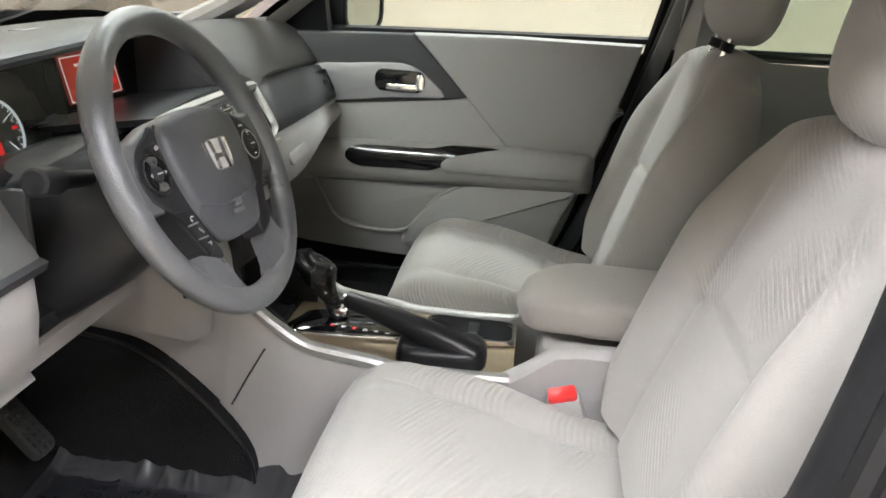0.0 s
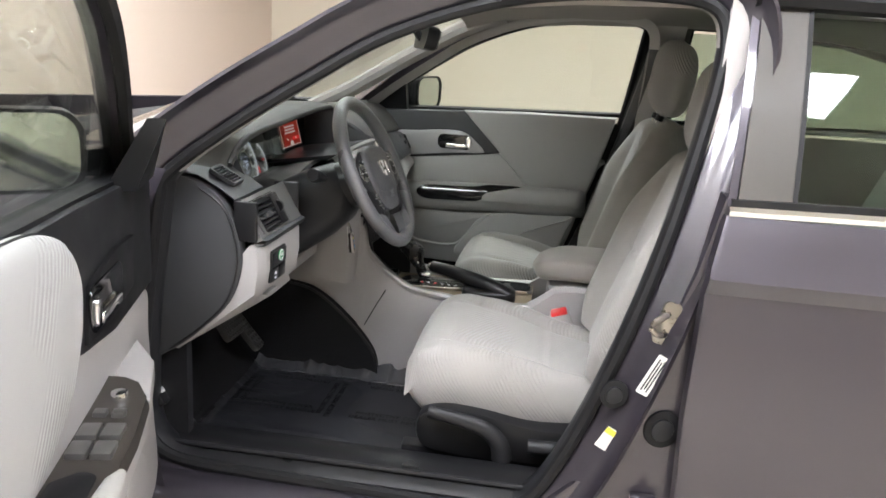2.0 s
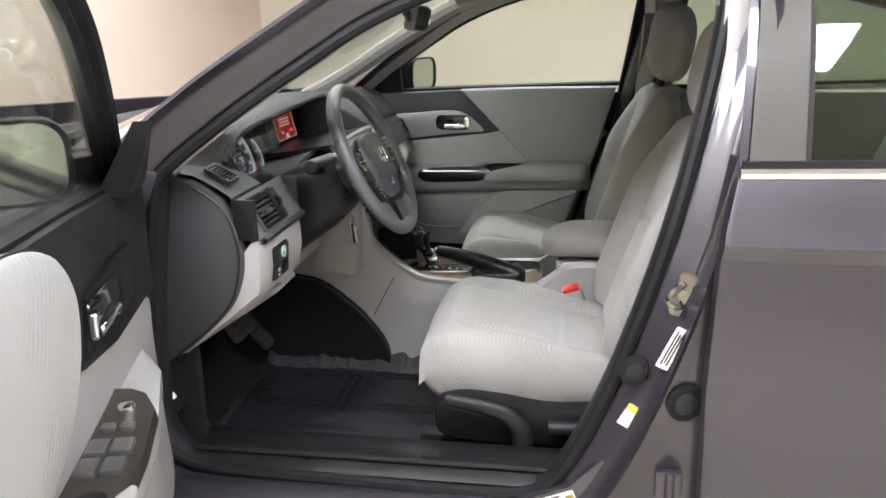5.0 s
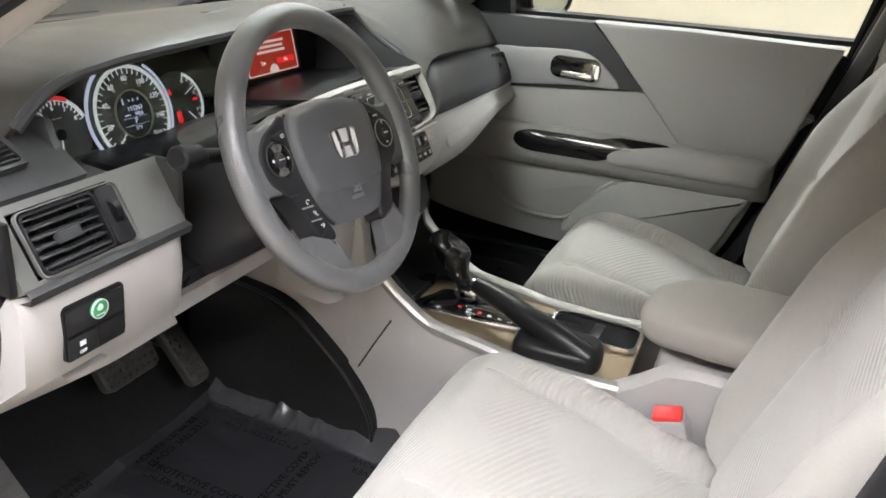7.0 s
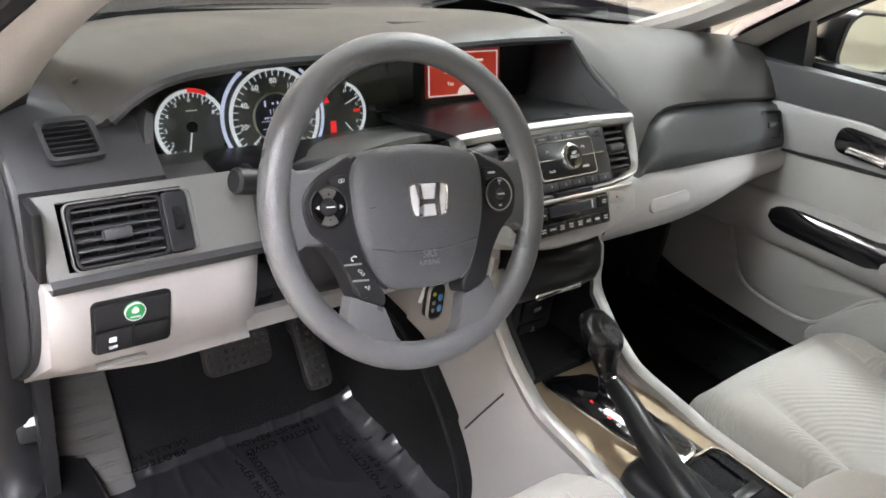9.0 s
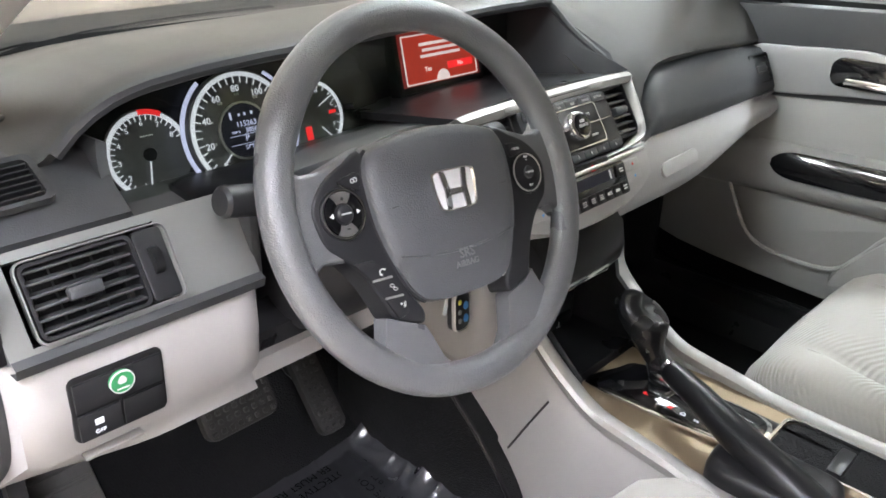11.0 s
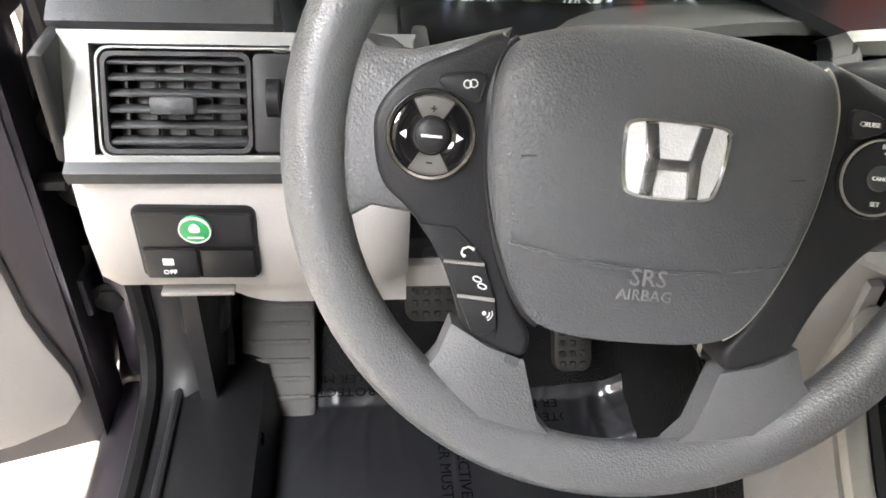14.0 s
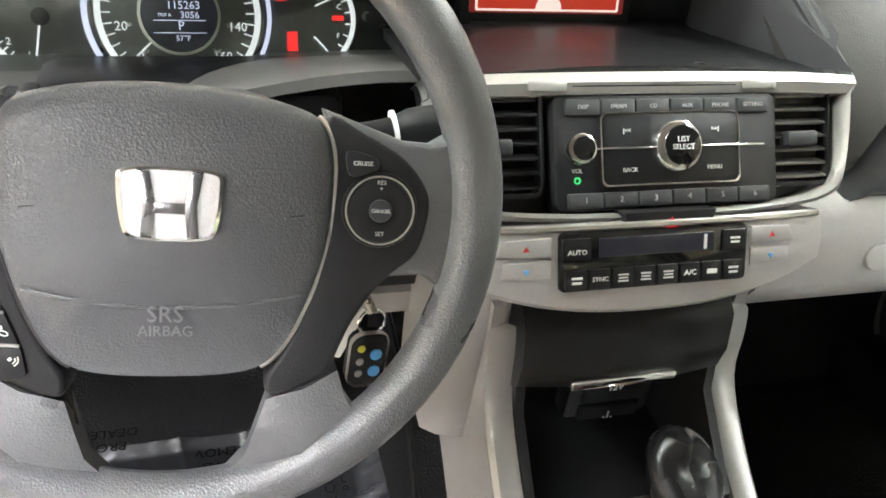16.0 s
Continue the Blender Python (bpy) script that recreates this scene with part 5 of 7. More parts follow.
def film(u, v):
    x = -0.395 + 0.555 * u
    y = -0.685 + 0.545 * v
    z = 0.2700 + 0.0010 * noise.noise(Vector((x * 4, y * 4, 0)))
    if x < -0.365:
        z = max(z, 0.286 + 0.252 * (1 - ((x + 0.60) / 0.20) ** 0.625))
    front, side, sill = smoothstep(0.36, 0.10, u), smoothstep(0.72, 0.98, v), smoothstep(0.14, 0.0, v)
    z += 0.004 * front * (ridge(x * 2.2, y * 9, 3) + 0.6 * ridge(x * 3.5, y * 17, 5))
    z += 0.006 * side * (0.3 + ridge(x * 8, y * 3, 7) + 0.6 * ridge(x * 15, y * 5, 9))
    z += smoothstep(0.885, 1.0, v) * (0.032 + 0.010 * noise.noise(Vector((x * 9, 2.0, 1.0))) + 0.005 * noise.noise(Vector((x * 30, 5.0, 1.0))))
    z += 0.006 * sill * ridge(x * 9, y * 4, 11)
    z += 0.0022 * ridge(x * 3 + y * 2, y * 5 - x, 13)
    pleat = smoothstep(0.87, 0.97, v)
    z += 0.010 * pleat * ridge(x * 13, 4.0, 21)
    y += 0.016 * pleat * noise.noise(Vector((x * 24, 8.0, 3.0))) + 0.018 * smoothstep(0.9, 1.0, v)
    return Vector((x + 0.15, y + 0.44, z - 0.258))


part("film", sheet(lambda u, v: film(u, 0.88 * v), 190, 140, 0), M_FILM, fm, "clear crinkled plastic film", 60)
# the edge strip carries its glints as a paler base colour
part("film_edge", sheet(lambda u, v: film(u, 0.88 + 0.12 * v), 190, 24, 0), M_FILMGLINT, fm, "turned-up glossy film edge, paler to stand in for glints", 60)
part("mat", prism([(-0.285, 0.39), (0.285, 0.39), (0.285, -0.30), (-0.285, -0.30)], 0.006, lying(0.0, 0.0, 0.002), 0.002), M_CARPET, fm, "black carpet mat")
PRINTED = ["PROTECTIVE COVER", "DEALER MUST REMOVE"]
# the print runs round a square; each side is two lines that read from inside it
for px, py, tn in ((-0.362, -0.318, 180), (-0.25, -0.228, 90), (-0.118, -0.335, 0), (-0.25, -0.415, 270), (0.06, -0.228, 90), (0.06, -0.415, 270), (-0.40, -0.60, 180)):
    for r, line in enumerate(PRINTED):
        words("print", line, 0.021, lying(px + 0.15, py + 0.44, 0.0150 if px > -0.38 else 0.034, tn) @ Matrix.Translation((0, 0.012 - 0.024 * r, 0)), M_PRINT, fm, 0.0002)


def pedal(name, label, x, y, z, w, h, tilt, pad=True):
    t = thing(name, label, "pedal", "pedals", at=(x, y, z))
    m = facing(0, 0, 0, tilt)
    part("pad", prism(rounded(w, h, 0.016), 0.016, m, 0.004), M_PEDAL, t)
    bm = None
    for i in range(int(w / 0.014)):
        for j in range(int(h / 0.014)):
            bm = box(-w / 2 + 0.011 + i * 0.0138, -h / 2 + 0.010 + j * 0.0138, 0.0015, 0.008, 0.008, 0.005, 0.0015, m, 1, bm)
    part("studs", bm, M_PEDAL, t)
    part("arm", tube([m @ Vector((0, 0, -0.012)), m @ Vector((0, 0.05, -0.06)), m @ Vector((0, 0.26, -0.10))], 0.010, 8), M_BLACK, t)


pedal("brake_pedal", "black studded rubber brake pedal", -0.365, -0.42, 0.492, 0.118, 0.066, 32)
pedal("accelerator_pedal", "long black accelerator pedal", -0.40, -0.255, 0.42, 0.052, 0.15, 40)
fr = thing("foot_rest", "grey ribbed plastic foot rest", "foot rest", at=(-0.455, -0.645, 0.36))
part("pad", box(0, 0, 0, 0.02, 0.10, 0.26, 0.008, Matrix.Rotation(radians(-42), 4, "Y")), M_RESTGREY, fr)
for k in range(9):
    part("rib", box(0.012, 0, -0.10 + 0.025 * k, 0.006, 0.085, 0.007, 0.002, Matrix.Rotation(radians(-42), 4, "Y")), M_RESTGREY, fr)
# bonnet release by the sill
hr = thing("bonnet_release", "black bonnet release lever with a white car symbol", "lever", at=(-0.40, -0.728, 0.44))
part("lever", prism(rounded(0.055, 0.06, 0.008), 0.03, facing(0, 0, 0, 35), 0.005), M_BLACK, hr)
part("symbol", prism(smooth2([(-0.014, -0.004), (-0.012, 0.003), (-0.004, 0.007), (0.006, 0.007), (0.014, 0.001), (0.013, -0.005)]), 0.0006, facing(0.0008, 0, 0.0006, 35), 0), M_INK, hr)


# ---- dashboard ----
dash = thing("dashboard", "charcoal dashboard over light grey lower panels", "dashboard", at=(-0.3, 0, 0.85))
DO = Vector((-0.3, 0, 0.85))


def d(x, y, z):
    return Vector((x, y, z)) - DO


def lip(y):
    """The edge of the instrument hood across the car: x, z."""
    z = interp(y, ((-0.76, 0.925), (-0.66, 0.936), (-0.635, 0.948), (-0.61, 0.972), (-0.58, 0.993), (-0.54, 1.006), (-0.48, 1.014), (-0.40, 1.018), (-0.2, 1.022), (0.0, 1.028), (0.14, 1.028), (0.17, 1.02)))
    x = interp(y, ((-0.76, -0.295), (-0.62, -0.285), (-0.5, -0.275), (-0.37, -0.275), (-0.2, -0.285), (0.17, -0.292)))
    return x, z


def top_pad(u, v):
    y = -0.745 + 0.905 * u
    lx, lz = lip(y)
    bx, bz = -0.79 + 0.35 * (y / 0.75) ** 4, 0.955
    a = v
    x = bx + (lx - bx) * a
    z = bz + (lz - bz) * smoothstep(-0.15, 0.95, a) + 0.006 * math.sin(math.pi * a)
    if a > 0.94:
        z -= 0.006 * ((a - 0.94) / 0.06) ** 2
    return d(x, y, z)


part("top_pad", sheet(top_pad, 60, 30, 0.010), M_DASH, dash, "grained charcoal top pad", 60)
hl = [d(lip(y)[0] + 0.002, y, lip(y)[1] - 0.010) for y in [-0.63 + 0.02 * k for k in range(40)]]
part("hood_lip", tube(hl, 0.008, 8), M_DASHMID, dash)
# passenger side: rolled pad down to the crease
PROF = ((-0.76, 0.956), (-0.58, 0.988), (-0.46, 0.998), (-0.37, 0.992), (-0.30, 0.974), (-0.25, 0.953), (-0.215, 0.930), (-0.190, 0.911), (-0.192, 0.904), (-0.205, 0.898))


def crease(y):
    """Height of the fold between the passenger pad and the band below it."""
    return interp(y, ((0.20, 0.822), (0.235, 0.832), (0.262, 0.862), (0.29, 0.893), (0.325, 0.909), (0.38, 0.914), (0.52, 0.913), (0.75, 0.904)))


pass_rings = []
for k in range(25):
    y = 0.165 + 0.58 * k / 24
    e = smoothstep(0.26, 0.165, y)
    lift = 0.036 * smoothstep(0.32, 0.165, y)
    ring = []
    drop = 0.911 - crease(y)
    for i, (x, z) in enumerate(PROF):
        x += 0.24 * (y / 0.75) ** 2 * (x + 0.19) / -0.47 - 0.05 * e * (1 if i in (4, 5) else 0)
        z += lift * (0, 1, 1, 1, 0.9, 0.4, 0, 0, 0, 0)[i]
        share = (0, 0, 0, 0, 0, 0.1, 0.45, 1, 1, 1)[i]
        ring.append(d(x + 0.45 * drop * share, y, z - drop * share))
    pass_rings.append(ring)
part("passenger_pad", loft(pass_rings, False, False), M_DASH, dash, "grained charcoal passenger pad", 60)
mid = [[d(x + b * 0.010 * math.sin(math.pi * (y - 0.18) / 0.57) + 0.45 * max(0.0, min(z, 0.899) - crease(y) + 0.012) * (z > 0.83), y, min(z, crease(y) - 0.012 - 0.002 * q)) for q, (x, z, b) in enumerate(((-0.212, 0.899, 0), (-0.192, 0.897, 0.3), (-0.176, 0.889, 0.6), (-0.158, 0.868, 1), (-0.142, 0.840, 1), (-0.132, 0.818, 0.8), (-0.134, 0.812, 0.5), (-0.150, 0.808, 0)))] for y in [0.185 + 0.565 * k / 28 for k in range(29)]]
part("middle_band", loft(mid, False, False), M_DASHMID, dash, "charcoal middle band", 60)
low = [[d(x - (0.022 * smoothstep(0.35, 0.75, y) if z < 0.80 else 0), y, z + (0.045 * smoothstep(0.30, 0.75, y) * min(1.0, (0.80 - z) / 0.08) if z < 0.80 else 0)) for x, z in ((-0.148, 0.812), (-0.130, 0.809), (-0.116, 0.795), (-0.103, 0.768), (-0.098, 0.737), (-0.112, 0.706), (-0.16, 0.682), (-0.26, 0.64), (-0.42, 0.60), (-0.5, 0.60))] for y in [0.128 + 0.625 * k / 16 for k in range(17)]]
part("glove_box", loft(low, False, False), M_LIGHT, dash, "light grey glove box panel", 60)
part("glove_handle", prism(rounded(0.12, 0.026, 0.012), 0.006, Matrix.Translation(-DO) @ facing(-0.0985, 0.30, 0.764, 24, 0, 2), 0.003), M_LIGHT, dash)
part("dash_end", prism([(-0.62, 0.96), (-0.36, 0.985), (-0.25, 0.93), (-0.20, 0.87), (-0.13, 0.85), (-0.105, 0.78), (-0.12, 0.70), (-0.30, 0.62), (-0.62, 0.60)], 0.02, Matrix.Translation(-DO) @ Matrix(((1, 0, 0, 0), (0, 0, 1, 0.765), (0, 1, 0, 0), (0, 0, 0, 1))), 0.004), M_DASHMID, dash)
# driver's end cap seen with the door open
part("end_cap", prism(smooth2([(-0.40, 0.925), (-0.30, 0.925), (-0.245, 0.885), (-0.215, 0.82), (-0.208, 0.75), (-0.235, 0.67), (-0.30, 0.60), (-0.37, 0.545), (-0.42, 0.54), (-0.43, 0.75)]), 0.03, Matrix.Translation(-DO) @ Matrix.Translation((0, -0.752, 0)) @ SIDE, 0.006), M_DASHMID, dash, "charcoal end cap")
part("end_cap_joint", tube([p - DO for p in smooth_line([(-0.30, -0.753, 0.915), (-0.247, -0.753, 0.878), (-0.222, -0.753, 0.82), (-0.216, -0.753, 0.75), (-0.242, -0.753, 0.67), (-0.305, -0.753, 0.602), (-0.37, -0.753, 0.55)], 4)], 0.002, 4), M_BLACK, dash)
# charcoal corner around the demister outlet
corner = [[d(x, y, z) for x, z in ((-0.42, 0.948), (-0.30, 0.938), (-0.255, 0.915), (-0.222, 0.893), (-0.225, 0.885))] for y in (-0.748, -0.735, -0.70, -0.66, -0.62, -0.59)]
part("corner_pad", loft(corner, False, False), M_DASHMID, dash, "", 60)
# silver-grey band with the outer vent
def band_piece(y0, y1, t0, t1, bm=None, n=4):
    """Part of the trim band between two shares of its height."""
    def at_band(y, t, back=0.0):
        return d(-0.213 + 0.047 * t - 0.87 * back, y, 0.891 - 0.081 * t - 0.5 * back)
    return loft([[at_band(y0 + (y1 - y0) * k / n, t0), at_band(y0 + (y1 - y0) * k / n, (t0 + t1) / 2), at_band(y0 + (y1 - y0) * k / n, t1), at_band(y0 + (y1 - y0) * k / n, t1, 0.02), at_band(y0 + (y1 - y0) * k / n, t0, 0.02)] for k in range(n + 1)], True, True, False, bm)


bm_b = band_piece(-0.738, -0.488, 0.0, 0.10)
for a in ((-0.738, -0.488, 0.93, 1.0), (-0.738, -0.717, 0.10, 0.93), (-0.578, -0.488, 0.10, 0.93)):
    bm_b = band_piece(*a, bm_b)
part("trim_band", bm_b, M_BAND, dash, "satin silver-grey trim band", 30)
part("trim_band_lower", loft([[d(x, y, z) for x, z in ((-0.1655, 0.812), (-0.156, 0.808), (-0.160, 0.797), (-0.18, 0.795))] for y in (-0.738, -0.65, -0.55, -0.488)], False, False), M_DASHMID, dash)
part("band_end", box(-0.20 - DO.x, -0.742, 0.847 - DO.z, 0.05, 0.012, 0.085, 0.004, I4), M_BLACK, dash)
part("band_inner_end", box(-0.205 - DO.x, -0.484, 0.845 - DO.z, 0.06, 0.012, 0.09, 0.004), M_DASHMID, dash)
# light grey knee panel
knee = []
for k in range(15):
    y = -0.742 + 0.252 * k / 14
    f = smoothstep(-0.745, -0.60, y)
    rnd = 0.012 * (smoothstep(-0.51, -0.49, y) + smoothstep(-0.735, -0.742, y))
    lowx, lowz = -0.355 + 0.165 * f, 0.548 + 0.102 * f
    knee.append([d(-0.19, y, 0.800), d(-0.172 - rnd, y, 0.801), d(-0.164 - rnd, y, 0.79), d(-0.163 - rnd, y, 0.74), d(-0.170 - rnd, y, 0.69), d(-0.19 - 0.5 * (0.19 + lowx) * -0.35 - rnd, y, 0.65 + 0.02 * f), d(lowx, y, lowz), d(lowx - 0.02, y, lowz + 0.004), d(-0.27, y, 0.70)])
part("knee_panel", loft(knee, True, True), M_LIGHT, dash, "light grey knee panel", 50)
part("knee_slot", box(-0.176 - DO.x, -0.665, 0.678 - DO.z, 0.012, 0.06, 0.004, 0.0015), M_SILVERPAINT, dash)
swp = part("switch_panel", prism(rounded(0.092, 0.073, 0.008), 0.012, Matrix.Translation(-DO) @ facing(-0.1615, -0.655, 0.739, -2, 0, -1), 0.002), M_BLACK, dash, "black switch blank panel")
FS = Matrix.Translation(-DO) @ facing(-0.1605, -0.655, 0.738, -2, 0, -1)
part("switch_key", box(0, 0.0165, 0, 0.086, 0.032, 0.004, 0.002, FS), M_DARKGREY, swp)
part("switch_key", box(-0.022, -0.018, 0, 0.041, 0.030, 0.004, 0.002, FS), M_DARKGREY, swp)
part("switch_key", box(0.0215, -0.018, 0, 0.041, 0.030, 0.003, 0.002, FS), M_BLACK, swp)
eco = part("eco_button", prism(circle(0.0120, 28), 0.004, FS @ Matrix.Translation((0.001, 0.0205, 0.006)), 0.001), M_GREEN, swp, "round green button")
part("eco_ring", ring_flat(0.0111, 0.0121, 0.002, FS @ Matrix.Translation((0.001, 0.0205, 0.0066))), M_INK, eco)
part("eco_leaf", prism(smooth2([(-0.003, -0.002), (-0.004, 0.002), (0, 0.006), (0.004, 0.002), (0.003, -0.002)]), 0.001, FS @ Matrix.Translation((0.001, 0.0215, 0.0068)), 0), M_INK, eco)
bars("eco_print", FS @ Matrix.Translation((0.001, 0.014, 0.0066)), 0.012, 0.003, 1, M_INK, eco)
part("skid_symbol", box(-0.024, -0.014, 0.003, 0.008, 0.006, 0.001, 0, FS), G_WHITE, swp)
words("skid_symbol", "OFF", 0.006, FS @ Matrix.Translation((-0.024, -0.025, 0.003)), G_WHITE, swp)
# dark panel behind and below the column, light grey panel beside the console
part("column_backing", box(-0.30 - DO.x, -0.37, 0.77 - DO.z, 0.10, 0.26, 0.20, 0.02), M_BLACK, dash)
part("column_knee", loft([[d(x, y, z) for x, z in ((-0.22, 0.745), (-0.19, 0.72), (-0.20, 0.69), (-0.27, 0.67), (-0.29, 0.70))] for y in (-0.495, -0.40, -0.30, -0.175)], True, True), M_BLACK, dash)
part("column_lower_panel", loft([[d(x, y, z) for x, z in ((-0.235, 0.680), (-0.220, 0.664), (-0.225, 0.634), (-0.29, 0.620), (-0.31, 0.655))] for y in (-0.492, -0.40, -0.30, -0.17)], True, True), M_LIGHT, dash, "light grey panel below the column")
part("lower_side_panel", loft([[d(x, y, z) for x, z in ((-0.17, 0.775), (-0.115 - k * 0.05, 0.765), (-0.110 - k * 0.05, 0.70), (-0.115 - k * 0.05, 0.60), (-0.12 - k * 0.04, 0.55), (-0.24, 0.56), (-0.24, 0.775))] for y, k in ((-0.172, 0.5), (-0.158, 0.2), (-0.135, 0.0), (-0.108, 0.05))], True, True), M_LIGHT, dash, "light grey panel beside the console", 50)
# recess walls under the hood: cluster floor, screen floor, right cheek
part("cluster_floor", sheet(lambda u, v: d(-0.37 + 0.145 * v, -0.62 + 0.47 * u, 0.842 + 0.045 * (1 - v) * 0.2 + 0.048 * v * smoothstep(0.2, 0.9, u)), 20, 6, 0.01), M_CLUSTERLIP, dash)
part("cluster_backing", box(-0.400 - DO.x, -0.39, 0.888 - DO.z, 0.02, 0.50, 0.14, 0.006), M_BLACK, dash)
part("cluster_cheek", sheet(lambda u, v: d(-0.385 + (lip(-0.61)[0] + 0.075 * (1 - v) + 0.385) * u, -0.615 - 0.012 * (1 - u) + 0.035 * (1 - v) * (1 - v) + 0.045 * v * v * 0.6, 0.85 + 0.10 * v), 8, 8, 0.012), M_DASHMID, dash)
part("screen_floor", sheet(lambda u, v: d(-0.385 + 0.215 * v, -0.19 + 0.375 * u, 0.884 + 0.034 * v + 0.01 * math.sin(u * 3.14)), 20, 6, 0.01), M_BLACK, dash, "black shelf below the display")
part("screen_wall", box(-0.392 - DO.x, 0.0, 0.950 - DO.z, 0.02, 0.33, 0.15, 0.004), M_BLACK, dash)
part("screen_blank", box(-0.376 - DO.x, 0.11, 0.950 - DO.z, 0.01, 0.09, 0.12, 0.003), M_DARKGREY, dash)
part("screen_cheek", loft([[d(-0.395, 0.150, 0.882), d(-0.30, 0.160, 0.888), d(-0.23, 0.175, 0.905), d(-0.16, 0.195, 0.925)], [d(-0.395, 0.148, 0.96), d(-0.30, 0.156, 0.965), d(-0.25, 0.168, 0.955), d(-0.185, 0.19, 0.935)], [d(-0.395, 0.148, 1.022), d(-0.292, 0.152, 1.018), d(-0.262, 0.172, 0.985), d(-0.20, 0.20, 0.945)]], False, False), M_DASHMID, dash)
part("cheek_edge", tube([p - DO for p in smooth_line([(-0.296, 0.13, 1.022), (-0.285, 0.152, 1.010), (-0.255, 0.172, 0.975), (-0.20, 0.192, 0.935), (-0.165, 0.198, 0.915)], 5)], 0.006, 8), M_DASHMID, dash)
# demister outlet
dv = thing("demister_vent", "small charcoal demister outlet on the dash corner", "air vent", "air vents", at=(-0.268, -0.680, 0.930))
FD = facing(0, 0, 0, 62, 0, 2)
part("frame", loft([[FD @ Vector((x * s, y * s, z)) for x, y in rounded(0.060, 0.058, 0.008)] for s, z in ((1.06, -0.004), (1.06, 0.004), (0.86, 0.003), (0.82, -0.012))], True, False), M_DASHMID, dv)
part("backing", prism(rounded(0.052, 0.050, 0.006), 0.004, FD @ Matrix.Translation((0, 0, -0.006)), 0), M_BLACK, dv)
for k in range(6):
    part("slat", box(0, -0.019 + 0.0076 * k, -0.001, 0.049, 0.0025, 0.007, 0.0008, FD), M_DARKGREY, dv)


def air_vent(x, y, z, w, h, tilt, slats, material, tab=True, wheel=0, turn=0.0):
    t = thing("air_vent", "black air vent with horizontal slats and a grey tab", "air vent", "air vents", at=(x, y, z))
    f = facing(0, 0, 0, tilt, turn)
    part("frame", loft([[f @ Vector((px * s, py * s2, pz)) for px, py in rounded(w, h, 0.007)] for s, s2, pz in ((1.04, 1.06, -0.004), (1.04, 1.06, 0.004), (0.98, 0.97, 0.004), (0.97, 0.95, -0.03))], True, False), M_DARKGREY, t)
    part("backing", prism(rounded(w, h, 0.007), 0.004, f @ Matrix.Translation((0, 0, -0.028)), 0), M_BLACK, t)
    for k in range(slats):
        py = -h / 2 + h * (k + 0.5) / slats
        part("slat", box(0, py, -0.006, w * 0.97, 0.0028, 0.014, 0.001, f @ Matrix.Translation((0, py, 0)) @ Matrix.Rotation(radians(18), 4, "X") @ Matrix.Translation((0, -py, 0))), material, t)
    for k in range(5):
        part("vane", box(-w * 0.4 + w * 0.2 * k, 0, -0.019, 0.002, h * 0.9, 0.008, 0, f), M_BLACK, t)
    if tab:
        part("tab", box(-0.003, -0.002, 0.003, 0.031, 0.013, 0.014, 0.003, f), M_DASHMID if tab == 1 else M_SILVER, t, "grey adjusting tab")
    if wheel:
        wp = part("thumb_panel", prism(rounded(0.030, h * 1.06, 0.005, cx=w / 2 + 0.018), 0.01, f @ Matrix.Translation((0, 0, 0.004)), 0.002), M_DARKGREY, t)
        part("thumb_wheel", tube([f @ Vector((w / 2 + 0.013, 0.004, 0.001)), f @ Vector((w / 2 + 0.022, 0.004, 0.001))], 0.014, 16), M_BLACK, wp)
        part("surround", loft([[f @ Vector((px * s, py * s2, pz)) for px, py in rounded(w + 0.042, h * 1.12, 0.009, cx=0.017)] for s, s2, pz in ((1.03, 1.04, -0.002), (1.03, 1.04, 0.004), (1.0, 1.0, 0.004), (1.0, 1.0, -0.002))], True, False, True), M_BAND, t, "thin satin surround")
    return t


air_vent(-0.187, -0.657, 0.848, 0.099, 0.067, 30, 6, M_DASHMID, 1, 1)
air_vent(-0.140, -0.137, 0.874, 0.076, 0.082, 33, 7, M_DARKGREY, 1)
air_vent(-0.140, 0.146, 0.874, 0.056, 0.082, 33, 7, M_SWITCHTOP, 1)
air_vent(-0.151, 0.680, 0.857, 0.066, 0.056, 28, 5, M_DARKGREY, 1, 0, -6)

# ---- audio unit with its silver bezel ----
au = thing("audio_unit", "charcoal car audio unit in a silver bezel", "car radio", at=(-0.135, 0, 0.877))
FA = facing(0, 0, 0, 33.5)
ring_out = smooth2([(-0.178, 0.053), (0.0, 0.056), (0.178, 0.053), (0.192, 0.040), (0.185, -0.030), (0.165, -0.054), (0.10, -0.063), (0.0, -0.066), (-0.10, -0.063), (-0.165, -0.054), (-0.185, -0.030), (-0.192, 0.040)], 4)
ring_in = smooth2([(-0.178, 0.036), (0.0, 0.038), (0.178, 0.036), (0.184, 0.030), (0.176, -0.028), (0.156, -0.048), (0.10, -0.056), (0.0, -0.059), (-0.10, -0.056), (-0.156, -0.048), (-0.176, -0.028), (-0.184, 0.030)], 4)
part("bezel", loft([[FA @ Vector((x, y, z)) for x, y in line] for line, z in ((ring_out, -0.02), (ring_out, 0.004), ([((a[0] + b[0]) / 2, (a[1] + b[1]) / 2) for a, b in zip(ring_out, ring_in)], 0.009), (ring_in, 0.005), (ring_in, -0.02))], True, False), M_SILVERPAINT, au, "satin silver bezel", 50)
part("backing", prism(ring_out, 0.02, FA @ Matrix.Translation((0, 0, -0.018)), 0), M_BLACK, au)
